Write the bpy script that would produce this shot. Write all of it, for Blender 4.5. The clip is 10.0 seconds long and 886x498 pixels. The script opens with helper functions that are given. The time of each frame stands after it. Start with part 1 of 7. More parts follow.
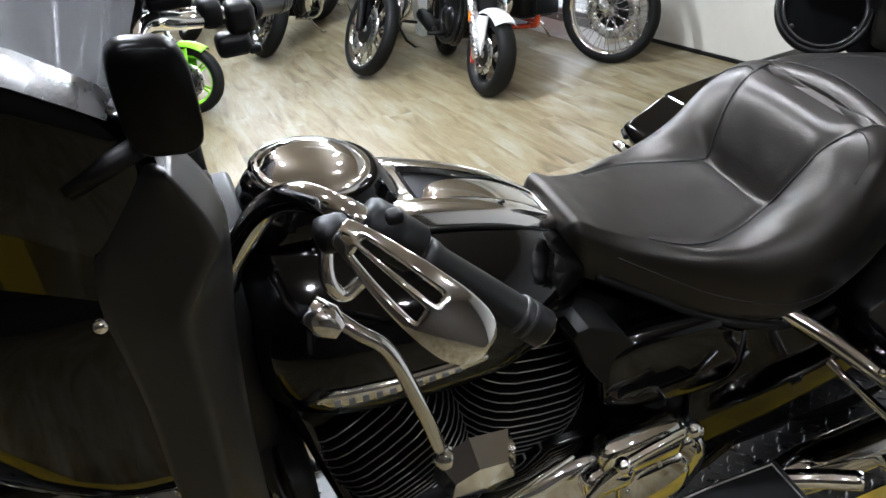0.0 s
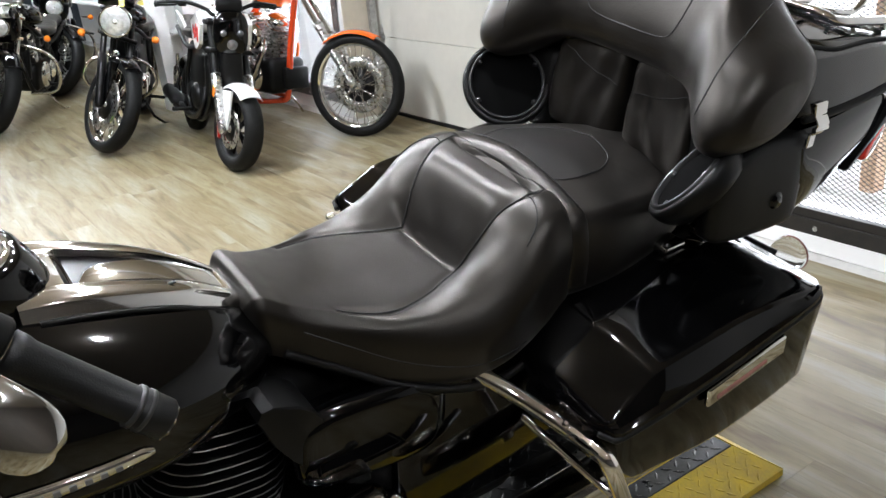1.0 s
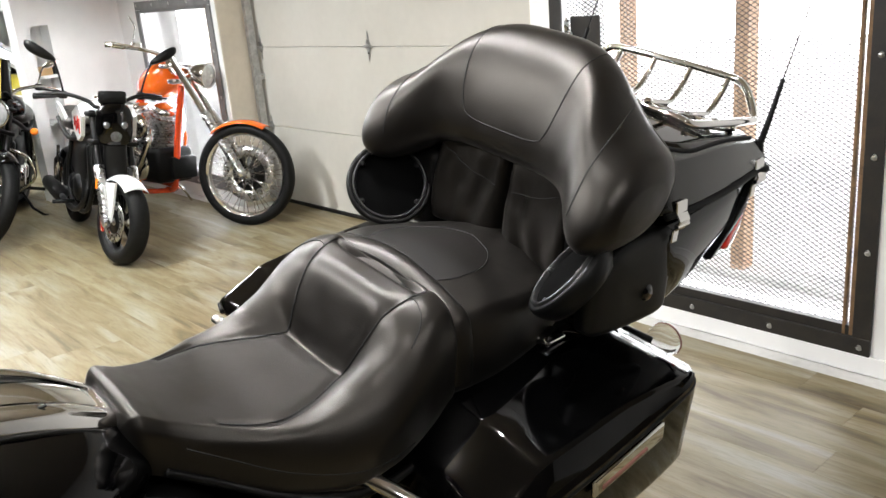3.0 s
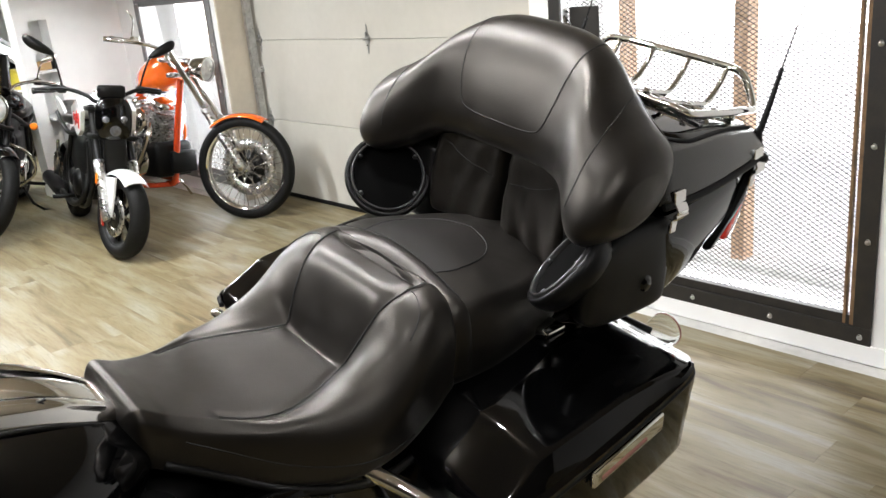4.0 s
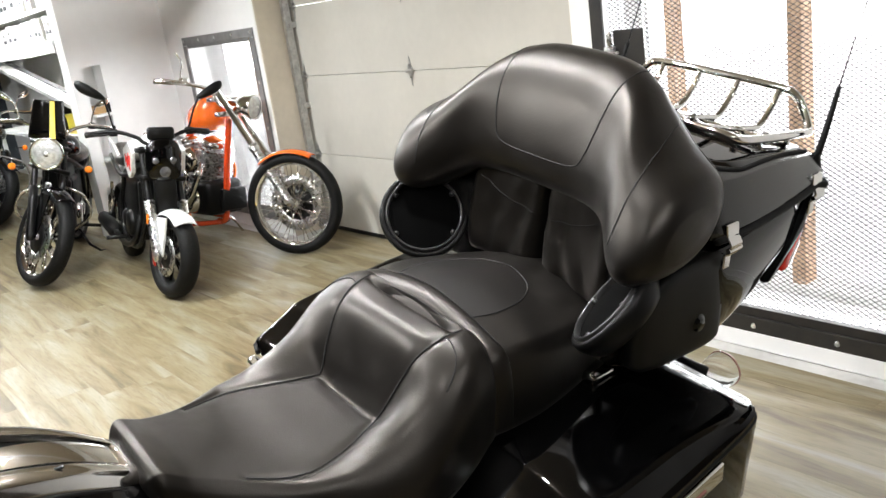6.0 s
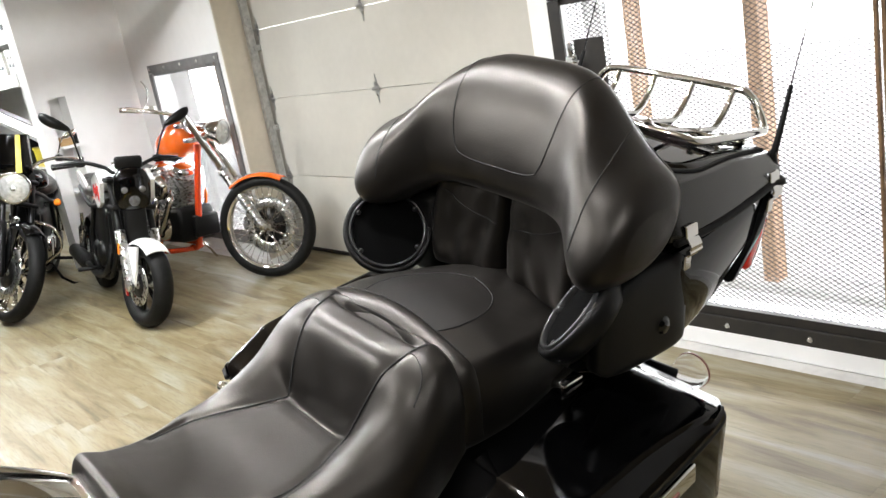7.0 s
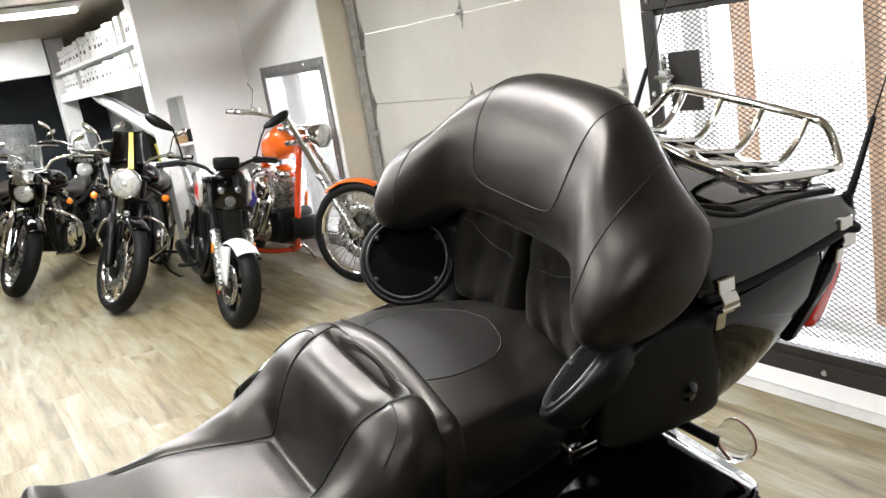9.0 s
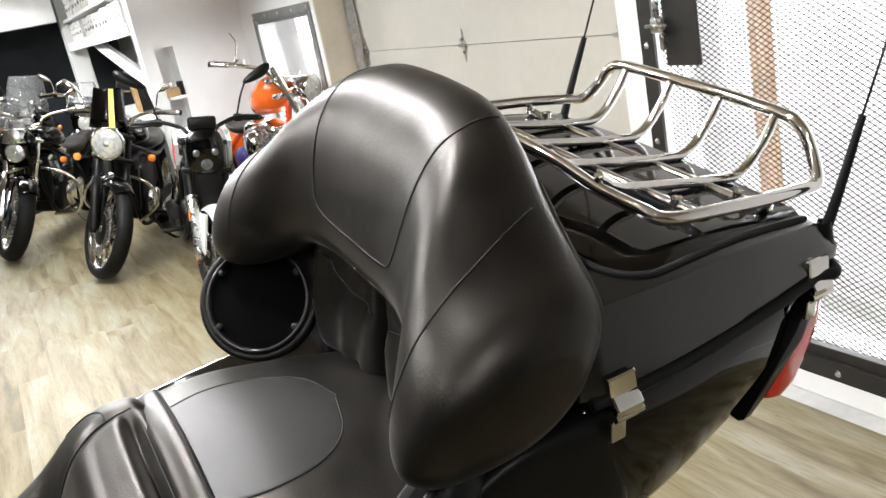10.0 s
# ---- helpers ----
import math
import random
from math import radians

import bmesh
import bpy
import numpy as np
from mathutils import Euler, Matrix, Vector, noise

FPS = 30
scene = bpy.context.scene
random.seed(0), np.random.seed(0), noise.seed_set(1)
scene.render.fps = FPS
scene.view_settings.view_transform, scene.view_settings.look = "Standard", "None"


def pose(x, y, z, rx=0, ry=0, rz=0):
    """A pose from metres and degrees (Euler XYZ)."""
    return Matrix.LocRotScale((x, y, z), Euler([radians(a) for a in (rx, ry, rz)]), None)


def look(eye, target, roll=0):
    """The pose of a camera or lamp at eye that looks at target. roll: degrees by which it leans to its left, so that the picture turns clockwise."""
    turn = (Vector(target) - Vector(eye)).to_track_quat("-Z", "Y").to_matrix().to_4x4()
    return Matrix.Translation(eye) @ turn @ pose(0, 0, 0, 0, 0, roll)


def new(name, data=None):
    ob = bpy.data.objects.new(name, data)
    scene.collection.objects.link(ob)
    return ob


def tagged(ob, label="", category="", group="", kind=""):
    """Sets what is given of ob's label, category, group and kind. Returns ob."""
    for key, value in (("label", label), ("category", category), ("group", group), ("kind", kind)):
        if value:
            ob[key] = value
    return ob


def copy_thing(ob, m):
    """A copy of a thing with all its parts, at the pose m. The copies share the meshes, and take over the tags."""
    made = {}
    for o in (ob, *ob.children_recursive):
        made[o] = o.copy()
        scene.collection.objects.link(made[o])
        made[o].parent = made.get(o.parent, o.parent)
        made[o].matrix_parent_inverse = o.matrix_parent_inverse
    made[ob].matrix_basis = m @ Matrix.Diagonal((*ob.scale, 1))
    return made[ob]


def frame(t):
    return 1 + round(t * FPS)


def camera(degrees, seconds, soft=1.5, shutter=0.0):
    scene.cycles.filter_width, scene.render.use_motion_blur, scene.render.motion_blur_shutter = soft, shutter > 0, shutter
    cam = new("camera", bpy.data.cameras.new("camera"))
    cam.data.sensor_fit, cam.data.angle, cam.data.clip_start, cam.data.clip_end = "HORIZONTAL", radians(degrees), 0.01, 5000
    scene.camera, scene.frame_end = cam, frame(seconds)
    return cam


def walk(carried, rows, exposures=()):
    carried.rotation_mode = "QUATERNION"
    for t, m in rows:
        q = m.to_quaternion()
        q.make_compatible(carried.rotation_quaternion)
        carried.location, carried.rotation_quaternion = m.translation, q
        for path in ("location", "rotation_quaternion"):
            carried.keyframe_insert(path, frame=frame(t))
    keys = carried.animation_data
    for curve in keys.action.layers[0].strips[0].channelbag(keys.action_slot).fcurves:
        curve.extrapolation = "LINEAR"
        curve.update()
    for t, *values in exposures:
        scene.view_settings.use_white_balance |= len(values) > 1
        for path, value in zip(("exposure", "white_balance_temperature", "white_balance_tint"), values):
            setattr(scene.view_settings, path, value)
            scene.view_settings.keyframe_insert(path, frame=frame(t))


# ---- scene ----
cam = camera(55.2, 10.0)
PATH = [
    (0, (0.531, 0.272, 1.405), (-1.207, 0.786, 0.56), -8.9),
    (0.4, (0.536, 0.329, 1.392), (-1.175, 0.954, 0.568), -9.2),
    (0.5, (0.545, 0.348, 1.391), (-1.151, 1.04, 0.587), -8.5),
    (1, (0.576, 0.423, 1.379), (-0.981, 1.428, 0.628), -5.7),
    (1.5, (0.595, 0.45, 1.427), (-0.941, 1.575, 0.814), -7.0),
    (2, (0.599, 0.435, 1.424), (-0.895, 1.62, 0.821), -5.0),
    (2.5, (0.604, 0.419, 1.422), (-0.873, 1.61, 0.79), -3.7),
    (3, (0.598, 0.441, 1.425), (-0.849, 1.684, 0.825), -5.0),
    (4.5, (0.603, 0.446, 1.419), (-0.847, 1.677, 0.801), -5.7),
    (5, (0.604, 0.401, 1.412), (-0.837, 1.656, 0.822), -7.2),
    (5.5, (0.578, 0.407, 1.413), (-0.855, 1.644, 0.768), -9.5),
    (6, (0.563, 0.525, 1.426), (-0.977, 1.68, 0.882), -8.1),
    (6.2, (0.56, 0.55, 1.43), (-0.958, 1.746, 0.916), -8.1),
    (7.3, (0.609, 0.551, 1.415), (-0.889, 1.771, 0.899), -11.7),
    (7.5, (0.626, 0.509, 1.428), (-0.776, 1.842, 0.921), -9.0),
    (8, (0.615, 0.557, 1.418), (-0.855, 1.812, 0.905), -12.2),
    (8.5, (0.595, 0.725, 1.419), (-0.994, 1.855, 0.971), -8.4),
    (8.8, (0.589, 0.778, 1.421), (-1.075, 1.828, 1.062), -6.3),
    (9, (0.583, 0.813, 1.401), (-1.105, 1.784, 0.943), -9.5),
    (9.5, (0.529, 0.984, 1.392), (-1.142, 1.947, 0.864), -9.4),
    (10, (0.384, 1.285, 1.415), (-1.335, 2.121, 0.828), -11.4),
]
walk(cam, [(t, look(eye, target, roll)) for t, eye, target, roll in PATH], exposures=((0.0, 0.0, 5900, 10), (1.0, 0.0, 6120, 10), (2.0, 0.0, 6500, 10), (10.0, 0.0, 6500, 10)))

# ---- world and large lights ----
world = bpy.data.worlds.new("sky")
scene.world = world
world.use_nodes = True
_wn = world.node_tree
_sky = _wn.nodes.new("ShaderNodeTexSky")
_sky.sky_type, _sky.sun_disc = "NISHITA", False
_sky.sun_elevation, _sky.sun_rotation = radians(41), radians(165)
_wn.links.new(_sky.outputs[0], _wn.nodes["Background"].inputs[0])
_wn.nodes["Background"].inputs[1].default_value = 0.12

SUN = bpy.data.lights.new("sun", "SUN")
SUN.energy, SUN.angle, SUN.color = 4.5, radians(10), (1.0, 0.96, 0.9)
new("sun", SUN).matrix_world = look((2.4, -9, 8), (0, 0, 0))
CEIL = 2.30


def area_lamp(name, eye, target, sx, sy, power, color=(1, 1, 1)):
    data = bpy.data.lights.new(name, "AREA")
    data.shape, data.size, data.size_y, data.energy, data.color = "RECTANGLE", sx, sy, power, color
    ob = new(name, data)
    ob.matrix_world = look(eye, target)
    return ob


# daylight that comes in through the two windows
area_lamp("daylight", (-1.16, 3.42, 0.77), (-1.16, 0, 0.6), 1.3, 1.3, 22, (0.93, 0.97, 1.0))
area_lamp("daylight", (-5.43, 3.42, 0.85), (-5.43, 0, 0.7), 1.15, 1.15, 20, (0.93, 0.97, 1.0))


# ---- materials ----
def mat(name, color, rough=0.5, metal=0.0, coat=0.0, var=0.0, var_scale=6.0, bump=0.0, bump_scale=300.0, color2=None,
        rough_var=0.0, stretch=(1, 1, 1), spec=0.5, bump2=0.0, bump2_scale=12.0):
    """A principled surface with colour variation at two scales, uneven gloss and fine relief."""
    m = bpy.data.materials.new(name)
    m.use_nodes = True
    nt = m.node_tree
    b = nt.nodes["Principled BSDF"]
    b.inputs["Base Color"].default_value = (*color, 1)
    b.inputs["Roughness"].default_value, b.inputs["Metallic"].default_value = rough, metal
    b.inputs["Specular IOR Level"].default_value = spec
    b.inputs["Coat Weight"].default_value, b.inputs["Coat Roughness"].default_value = coat, 0.03
    tc, mp = nt.nodes.new("ShaderNodeTexCoord"), nt.nodes.new("ShaderNodeMapping")
    mp.inputs["Scale"].default_value = stretch
    nt.links.new(tc.outputs["Object"], mp.inputs[0])

    def noise_at(scale, detail=3.0):
        n = nt.nodes.new("ShaderNodeTexNoise")
        n.inputs["Scale"].default_value, n.inputs["Detail"].default_value = scale, detail
        nt.links.new(mp.outputs[0], n.inputs["Vector"])
        return n
    if var:
        big, fine = noise_at(var_scale), noise_at(var_scale * 9)
        add = nt.nodes.new("ShaderNodeMath")
        add.operation = "MULTIPLY_ADD"
        nt.links.new(fine.outputs[0], add.inputs[0])
        add.inputs[1].default_value = 0.4
        nt.links.new(big.outputs[0], add.inputs[2])
        ramp = nt.nodes.new("ShaderNodeValToRGB")
        ramp.color_ramp.elements[0].position, ramp.color_ramp.elements[1].position = 0.45, 0.95
        lo = color2 or tuple(c * (1 - var) for c in color)
        hi = color if color2 else tuple(min(1, c * (1 + 0.5 * var)) for c in color)
        ramp.color_ramp.elements[0].color, ramp.color_ramp.elements[1].color = (*lo, 1), (*hi, 1)
        nt.links.new(add.outputs[0], ramp.inputs[0])
        nt.links.new(ramp.outputs[0], b.inputs["Base Color"])
    if rough_var:
        n, mr = noise_at(var_scale * 2.3, 5.0), nt.nodes.new("ShaderNodeMapRange")
        mr.inputs[1].default_value, mr.inputs[2].default_value = 0.3, 0.7
        mr.inputs[3].default_value, mr.inputs[4].default_value = max(0.02, rough - rough_var), rough + rough_var
        nt.links.new(n.outputs[0], mr.inputs[0])
        nt.links.new(mr.outputs[0], b.inputs["Roughness"])
    last = None
    for amount, scale, dist in ((bump2, bump2_scale, 0.004), (bump, bump_scale, 0.0006)):
        if amount:
            n, bp = noise_at(scale), nt.nodes.new("ShaderNodeBump")
            bp.inputs["Strength"].default_value, bp.inputs["Distance"].default_value = amount, dist
            nt.links.new(n.outputs[0], bp.inputs["Height"])
            if last:
                nt.links.new(last.outputs[0], bp.inputs["Normal"])
            last = bp
    if last:
        nt.links.new(last.outputs[0], b.inputs["Normal"])
    return m


def glow(name, color, strength):
    m = bpy.data.materials.new(name)
    m.use_nodes = True
    b = m.node_tree.nodes["Principled BSDF"]
    b.inputs["Base Color"].default_value = (*color, 1)
    b.inputs["Emission Color"].default_value, b.inputs["Emission Strength"].default_value = (*color, 1), strength
    return m


def glass(name, color, rough=0.02, ior=1.45):
    m = mat(name, color, rough)
    m.node_tree.nodes["Principled BSDF"].inputs["Transmission Weight"].default_value = 1.0
    m.node_tree.nodes["Principled BSDF"].inputs["IOR"].default_value = ior
    return m


LEATHER = mat("black_leather", (0.0022, 0.0018, 0.0015), 0.38, var=0.35, var_scale=9, bump=0.45, bump_scale=360, rough_var=0.07, spec=0.50,
              bump2=0.20, bump2_scale=15)
LEATHER.node_tree.nodes["Principled BSDF"].inputs["Specular Tint"].default_value = (1.0, 0.92, 0.83, 1)
LEATHER.node_tree.nodes["Principled BSDF"].inputs["Sheen Weight"].default_value = 0.07
LEATHER.node_tree.nodes["Principled BSDF"].inputs["Sheen Roughness"].default_value = 0.35
LEATHER.node_tree.nodes["Principled BSDF"].inputs["Sheen Tint"].default_value = (1.0, 0.93, 0.86, 1)
THREAD = mat("seam_thread", (0.006, 0.006, 0.006), 0.7)
SEAM = mat("dark_seam", (0.004, 0.004, 0.004), 0.8)
VINYL = mat("perforated_vinyl", (0.0060, 0.0046, 0.0038), 0.45, spec=0.50, var=0.3, var_scale=20, bump=0.4, bump_scale=650)
GLOSS = mat("gloss_black_paint", (0.0008, 0.0008, 0.0009), 0.06, coat=0.0, spec=0.42, rough_var=0.02, var_scale=3, bump2=0.012, bump2_scale=6)
TOPGLOSS = mat("gloss_black_lid_paint", (0.0012, 0.0011, 0.0010), 0.07, spec=0.55, rough_var=0.02, var_scale=3, bump2=0.012, bump2_scale=6)
SATIN = mat("satin_black_plastic", (0.003, 0.003, 0.003), 0.40, spec=0.24, var=0.25, var_scale=14, bump=0.35, bump_scale=500)
LID = mat("charcoal_lid_plastic", (0.008, 0.0076, 0.0072), 0.25, spec=0.7, var=0.2, var_scale=8, bump=0.2, bump_scale=500)
RUBBER = mat("tyre_rubber", (0.005, 0.005, 0.005), 0.6, spec=0.2, var=0.35, var_scale=18, bump=0.6, bump_scale=260)
GRIPRUB = mat("grip_rubber", (0.006, 0.006, 0.006), 0.42, spec=0.3, bump=0.5, bump_scale=500)
CHROME = mat("chrome", (0.83, 0.82, 0.80), 0.07, 1.0, rough_var=0.03, var_scale=9, bump2=0.02, bump2_scale=20)
STEEL = mat("brushed_aluminium", (0.55, 0.55, 0.54), 0.28, 1.0, rough_var=0.05, var_scale=20, var=0.05, bump=0.2)
ENGINE = mat("black_engine_finish", (0.002, 0.002, 0.002), 0.38, 0.0, spec=0.22, var=0.3, var_scale=14, bump=0.4, bump_scale=240)
FIN = mat("fin_edges", (0.38, 0.37, 0.35), 0.3, 0.9, var=0.25, var_scale=30)
CLOTH = mat("speaker_cloth", (0.0016, 0.0016, 0.0016), 0.9, spec=0.05, bump=1.0, bump_scale=900)
WINGP = mat("satin_fairing_plastic", (0.006, 0.0055, 0.005), 0.34, spec=0.6, var=0.2, var_scale=8, bump=0.2, bump_scale=500)
DEEP = mat("deep_black_plastic", (0.0015, 0.0015, 0.0015), 0.30, spec=0.12, var=0.2, var_scale=10)
RINGP = mat("dark_ring_plastic", (0.02, 0.02, 0.02), 0.28, spec=0.6, var=0.2, var_scale=20)
REDLENS = mat("red_lens", (0.80, 0.022, 0.016), 0.12, coat=0.8, var=0.2, var_scale=60)
DULLRED = mat("dull_red_reflector", (0.30, 0.13, 0.11), 0.25, coat=0.5, var=0.2, var_scale=40)
AMBER = mat("amber_lens", (0.85, 0.22, 0.02), 0.14, coat=0.8, var=0.2, var_scale=60)
CLEAR = mat("headlamp_glass", (0.72, 0.73, 0.72), 0.08, 0.55, coat=1.0, var=0.35, var_scale=45)
LENS = mat("projector_lens", (0.10, 0.10, 0.105), 0.08, 0.2, coat=1.0, var=0.4, var_scale=60)
WHITEP = mat("white_paint", (0.74, 0.74, 0.73), 0.22, coat=0.7, var=0.08, var_scale=6)
REDP = mat("red_paint", (0.52, 0.02, 0.015), 0.25, coat=0.7, var=0.1)
ORANGEP = mat("orange_paint", (0.78, 0.13, 0.012), 0.18, coat=1.0, var=0.12, var_scale=5)
REDFRAME = mat("red_orange_frame_paint", (0.60, 0.055, 0.012), 0.22, coat=0.9, var=0.12)
GREENP = mat("lime_green_paint", (0.28, 0.72, 0.03), 0.3, coat=0.5, var=0.1)
YELLOWP = mat("yellow_stripe_paint", (0.50, 0.42, 0.04), 0.3, coat=0.6, var=0.1)
BLUEP = mat("purple_blue_paint", (0.05, 0.04, 0.22), 0.3, coat=0.6)
STAINWALL = mat("white_wall_paint", (0.82, 0.82, 0.81), 0.62, var=0.07, var_scale=1.3, bump=0.3, bump_scale=160, bump2=0.05, bump2_scale=5)
DOORP = mat("cream_door_paint", (0.55, 0.535, 0.485), 0.5, var=0.08, var_scale=2.2, bump=0.5, bump_scale=220, bump2=0.06, bump2_scale=7)
JAMBP = mat("tan_jamb_paint", (0.60, 0.54, 0.44), 0.55, var=0.12, var_scale=3, bump=0.2)
CEILP = mat("ceiling_paint", (0.31, 0.265, 0.206), 0.7, var=0.10, var_scale=1.5, bump=0.3, bump_scale=120)
GALV = mat("galvanised_steel", (0.50, 0.50, 0.49), 0.36, 0.9, var=0.3, var_scale=30, rough_var=0.1)
GATEP = mat("dark_gate_steel", (0.016, 0.016, 0.016), 0.45, 0.2, var=0.5, var_scale=16, bump=0.6, bump_scale=140, color2=(0.030, 0.026, 0.022))
RUST = mat("rusty_angle_iron", (0.20, 0.12, 0.06), 0.7, 0.2, var=0.5, var_scale=20, bump=0.6, bump_scale=120)
WOOD = mat("raw_timber", (0.46, 0.29, 0.18), 0.7, var=0.4, var_scale=8, stretch=(6, 6, 0.6), bump=0.5, bump_scale=60)
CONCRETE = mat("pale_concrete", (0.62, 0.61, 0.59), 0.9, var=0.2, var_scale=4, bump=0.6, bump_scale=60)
# lighter copy of the concrete: sunlight on the apron is put into its colour
APRON = mat("pale_concrete_sun_in_colour", (0.78, 0.775, 0.76), 0.85, var=0.15, var_scale=2, bump=0.4, bump_scale=60)
PLATE = mat("bare_tread_plate", (0.075, 0.075, 0.075), 0.34, 0.85, var=0.4, var_scale=10, rough_var=0.12, bump=0.3)
YPLATE = mat("worn_yellow_plate_paint", (0.66, 0.47, 0.02), 0.42, var=0.45, var_scale=14, color2=(0.40, 0.29, 0.05), bump=0.3, rough_var=0.1)
CARD = mat("white_cardboard", (0.72, 0.71, 0.68), 0.8, var=0.12, var_scale=9, bump=0.3)
BROWNCARD = mat("brown_cardboard", (0.42, 0.27, 0.13), 0.85, var=0.2, var_scale=9)
INK = mat("grey_label_ink", (0.10, 0.10, 0.11), 0.8)
DARKP = mat("dark_storage_paint", (0.035, 0.045, 0.055), 0.7, var=0.3, var_scale=3)
PANEL = mat("brown_wall_panel", (0.055, 0.045, 0.035), 0.6, var=0.3, var_scale=3, stretch=(6, 6, 0.5), bump=0.3)
GREYP = mat("grey_frame_paint", (0.20, 0.20, 0.20), 0.5, 0.3, var=0.25, var_scale=12, bump=0.3)
TUBE = glow("fluorescent_tube", (1.0, 0.99, 0.97), 42.0)
BULB = glow("lamp_lens", (1.0, 0.97, 0.91), 40.0)
# emission stands in for overexposed daylight behind the window mesh
OUTSIDE = glow("glowing_distance_panel", (1.0, 1.0, 1.0), 7.0)
# tinted screen; its part-opaque grey stands in for the ceiling's hazy reflection
SCREEN = glass("windscreen_grey_reflection", (0.42, 0.42, 0.43), 0.04, 1.3)
SCREEN.node_tree.nodes["Principled BSDF"].inputs["Transmission Weight"].default_value = 0.7
CLEARSCREEN = glass("clear_screen", (0.86, 0.87, 0.87), 0.03, 1.25)
CLEARSCREEN.node_tree.nodes["Principled BSDF"].inputs["Transmission Weight"].default_value = 0.9
GLASS = glass("window_glass", (0.97, 0.98, 0.98), 0.0, 1.45)


# ---- mesh helpers ----
def part(name, bm, material, parent=None, label="", smooth=True, category="", kind="", group=""):
    """Links a bmesh as one mesh object under a thing or a part."""
    me = bpy.data.meshes.new(name)
    bm.to_mesh(me)
    bm.free()
    if smooth:
        for p in me.polygons:
            p.use_smooth = True
    me.materials.append(material)
    ob = new(name, me)
    if parent is not None:
        ob.parent = parent
    return tagged(ob, label, category, group, kind)


def thing(name, m, label, category, group=""):
    e = new(name)
    e.empty_display_size = 0.1
    e.matrix_world = m
    return tagged(e, label, category, group)


def box(bm, c, s, bevel=0.0, rot=None, seg=2):
    """A box with centre c and size s in bm, its edges rounded."""
    r = bmesh.ops.create_cube(bm, size=1.0)
    vs = r["verts"]
    bmesh.ops.scale(bm, vec=s, verts=vs)
    if bevel:
        es = list({e for v in vs for e in v.link_edges})
        r2 = bmesh.ops.bevel(bm, geom=es, offset=min(bevel, min(s) * 0.45), segments=seg, affect="EDGES", profile=0.5)
        vs = list({v for f in r2["faces"] for v in f.verts} | {v for v in vs if v.is_valid})
    if rot is not None:
        bmesh.ops.rotate(bm, cent=(0, 0, 0), matrix=rot, verts=vs)
    bmesh.ops.translate(bm, vec=c, verts=vs)
    return vs


def boxes(*specs):
    bm = bmesh.new()
    for s in specs:
        box(bm, *s)
    return bm


def rings(bm, rs, closed=True, caps=True):
    """Skins a list of equal rings of points."""
    vs = [[bm.verts.new(p) for p in r] for r in rs]
    n = len(rs[0])
    for a, b in zip(vs, vs[1:]):
        for i in range(n if closed else n - 1):
            j = (i + 1) % n
            bm.faces.new((a[i], a[j], b[j], b[i]))
    if caps and closed:
        bm.faces.new(list(reversed(vs[0])))
        bm.faces.new(vs[-1])
    bmesh.ops.recalc_face_normals(bm, faces=bm.faces)
    return bm


def smoothpath(pts, n=8):
    """A Catmull-Rom curve through pts."""
    ps = [Vector(p) for p in pts]
    if len(ps) < 3:
        return ps
    ps = [ps[0] * 2 - ps[1]] + ps + [ps[-1] * 2 - ps[-2]]
    out = []
    for a, b, c, d in zip(ps, ps[1:], ps[2:], ps[3:]):
        for k in range(n):
            t = k / n
            out.append(0.5 * ((2 * b) + (c - a) * t + (2 * a - 5 * b + 4 * c - d) * t * t + (3 * b - a - 3 * c + d) * t ** 3))
    out.append(ps[-2])
    return out


def tube(bm, pts, r, sides=10, n=6, smooth=True, closed=False, r_end=None, flat=1.0):
    """A round bar along pts."""
    ps = smoothpath(pts, n) if smooth else [Vector(p) for p in pts]
    rs, up = [], Vector((0.13, 0.21, 0.97))
    for i, p in enumerate(ps):
        d = (ps[min(i + 1, len(ps) - 1)] - ps[max(i - 1, 0)]).normalized()
        x = d.cross(up)
        if x.length < 1e-4:
            x = d.cross(Vector((1, 0, 0)))
        x.normalize()
        y = x.cross(d)
        up = y
        rr = r if r_end is None else r + (r_end - r) * i / (len(ps) - 1)
        rs.append([p + (x * math.cos(a) + y * flat * math.sin(a)) * rr for a in (2 * math.pi * k / sides for k in range(sides))])
    rings(bm, rs, True, True)
    return bm


def tubes(*specs, **kw):
    bm = bmesh.new()
    for s in specs:
        tube(bm, *s, **kw)
    return bm


def lathe(bm, profile, m, sides=32):
    """Turns (radius, height) pairs round the z axis of m."""
    rs = []
    for k in range(sides):
        a = 2 * math.pi * k / sides
        rs.append([m @ Vector((max(r, 1e-4) * math.cos(a), max(r, 1e-4) * math.sin(a), h)) for r, h in profile])
    rs.append(rs[0])
    vs = [[bm.verts.new(p) for p in r] for r in rs[:-1]]
    vs.append(vs[0])
    for a, b in zip(vs, vs[1:]):
        for i in range(len(profile) - 1):
            bm.faces.new((a[i], b[i], b[i + 1], a[i + 1]))
    bmesh.ops.remove_doubles(bm, verts=bm.verts, dist=2e-4)
    bmesh.ops.recalc_face_normals(bm, faces=bm.faces)
    return bm


def turned(profile, m, sides=32):
    return lathe(bmesh.new(), profile, m, sides)


def crisp(bm, degrees_=28):
    """Marks the folds of a skin as hard edges."""
    bm.normal_update()
    for e in bm.edges:
        if len(e.link_faces) == 2 and e.calc_face_angle() > radians(degrees_):
            e.smooth = False
    return bm


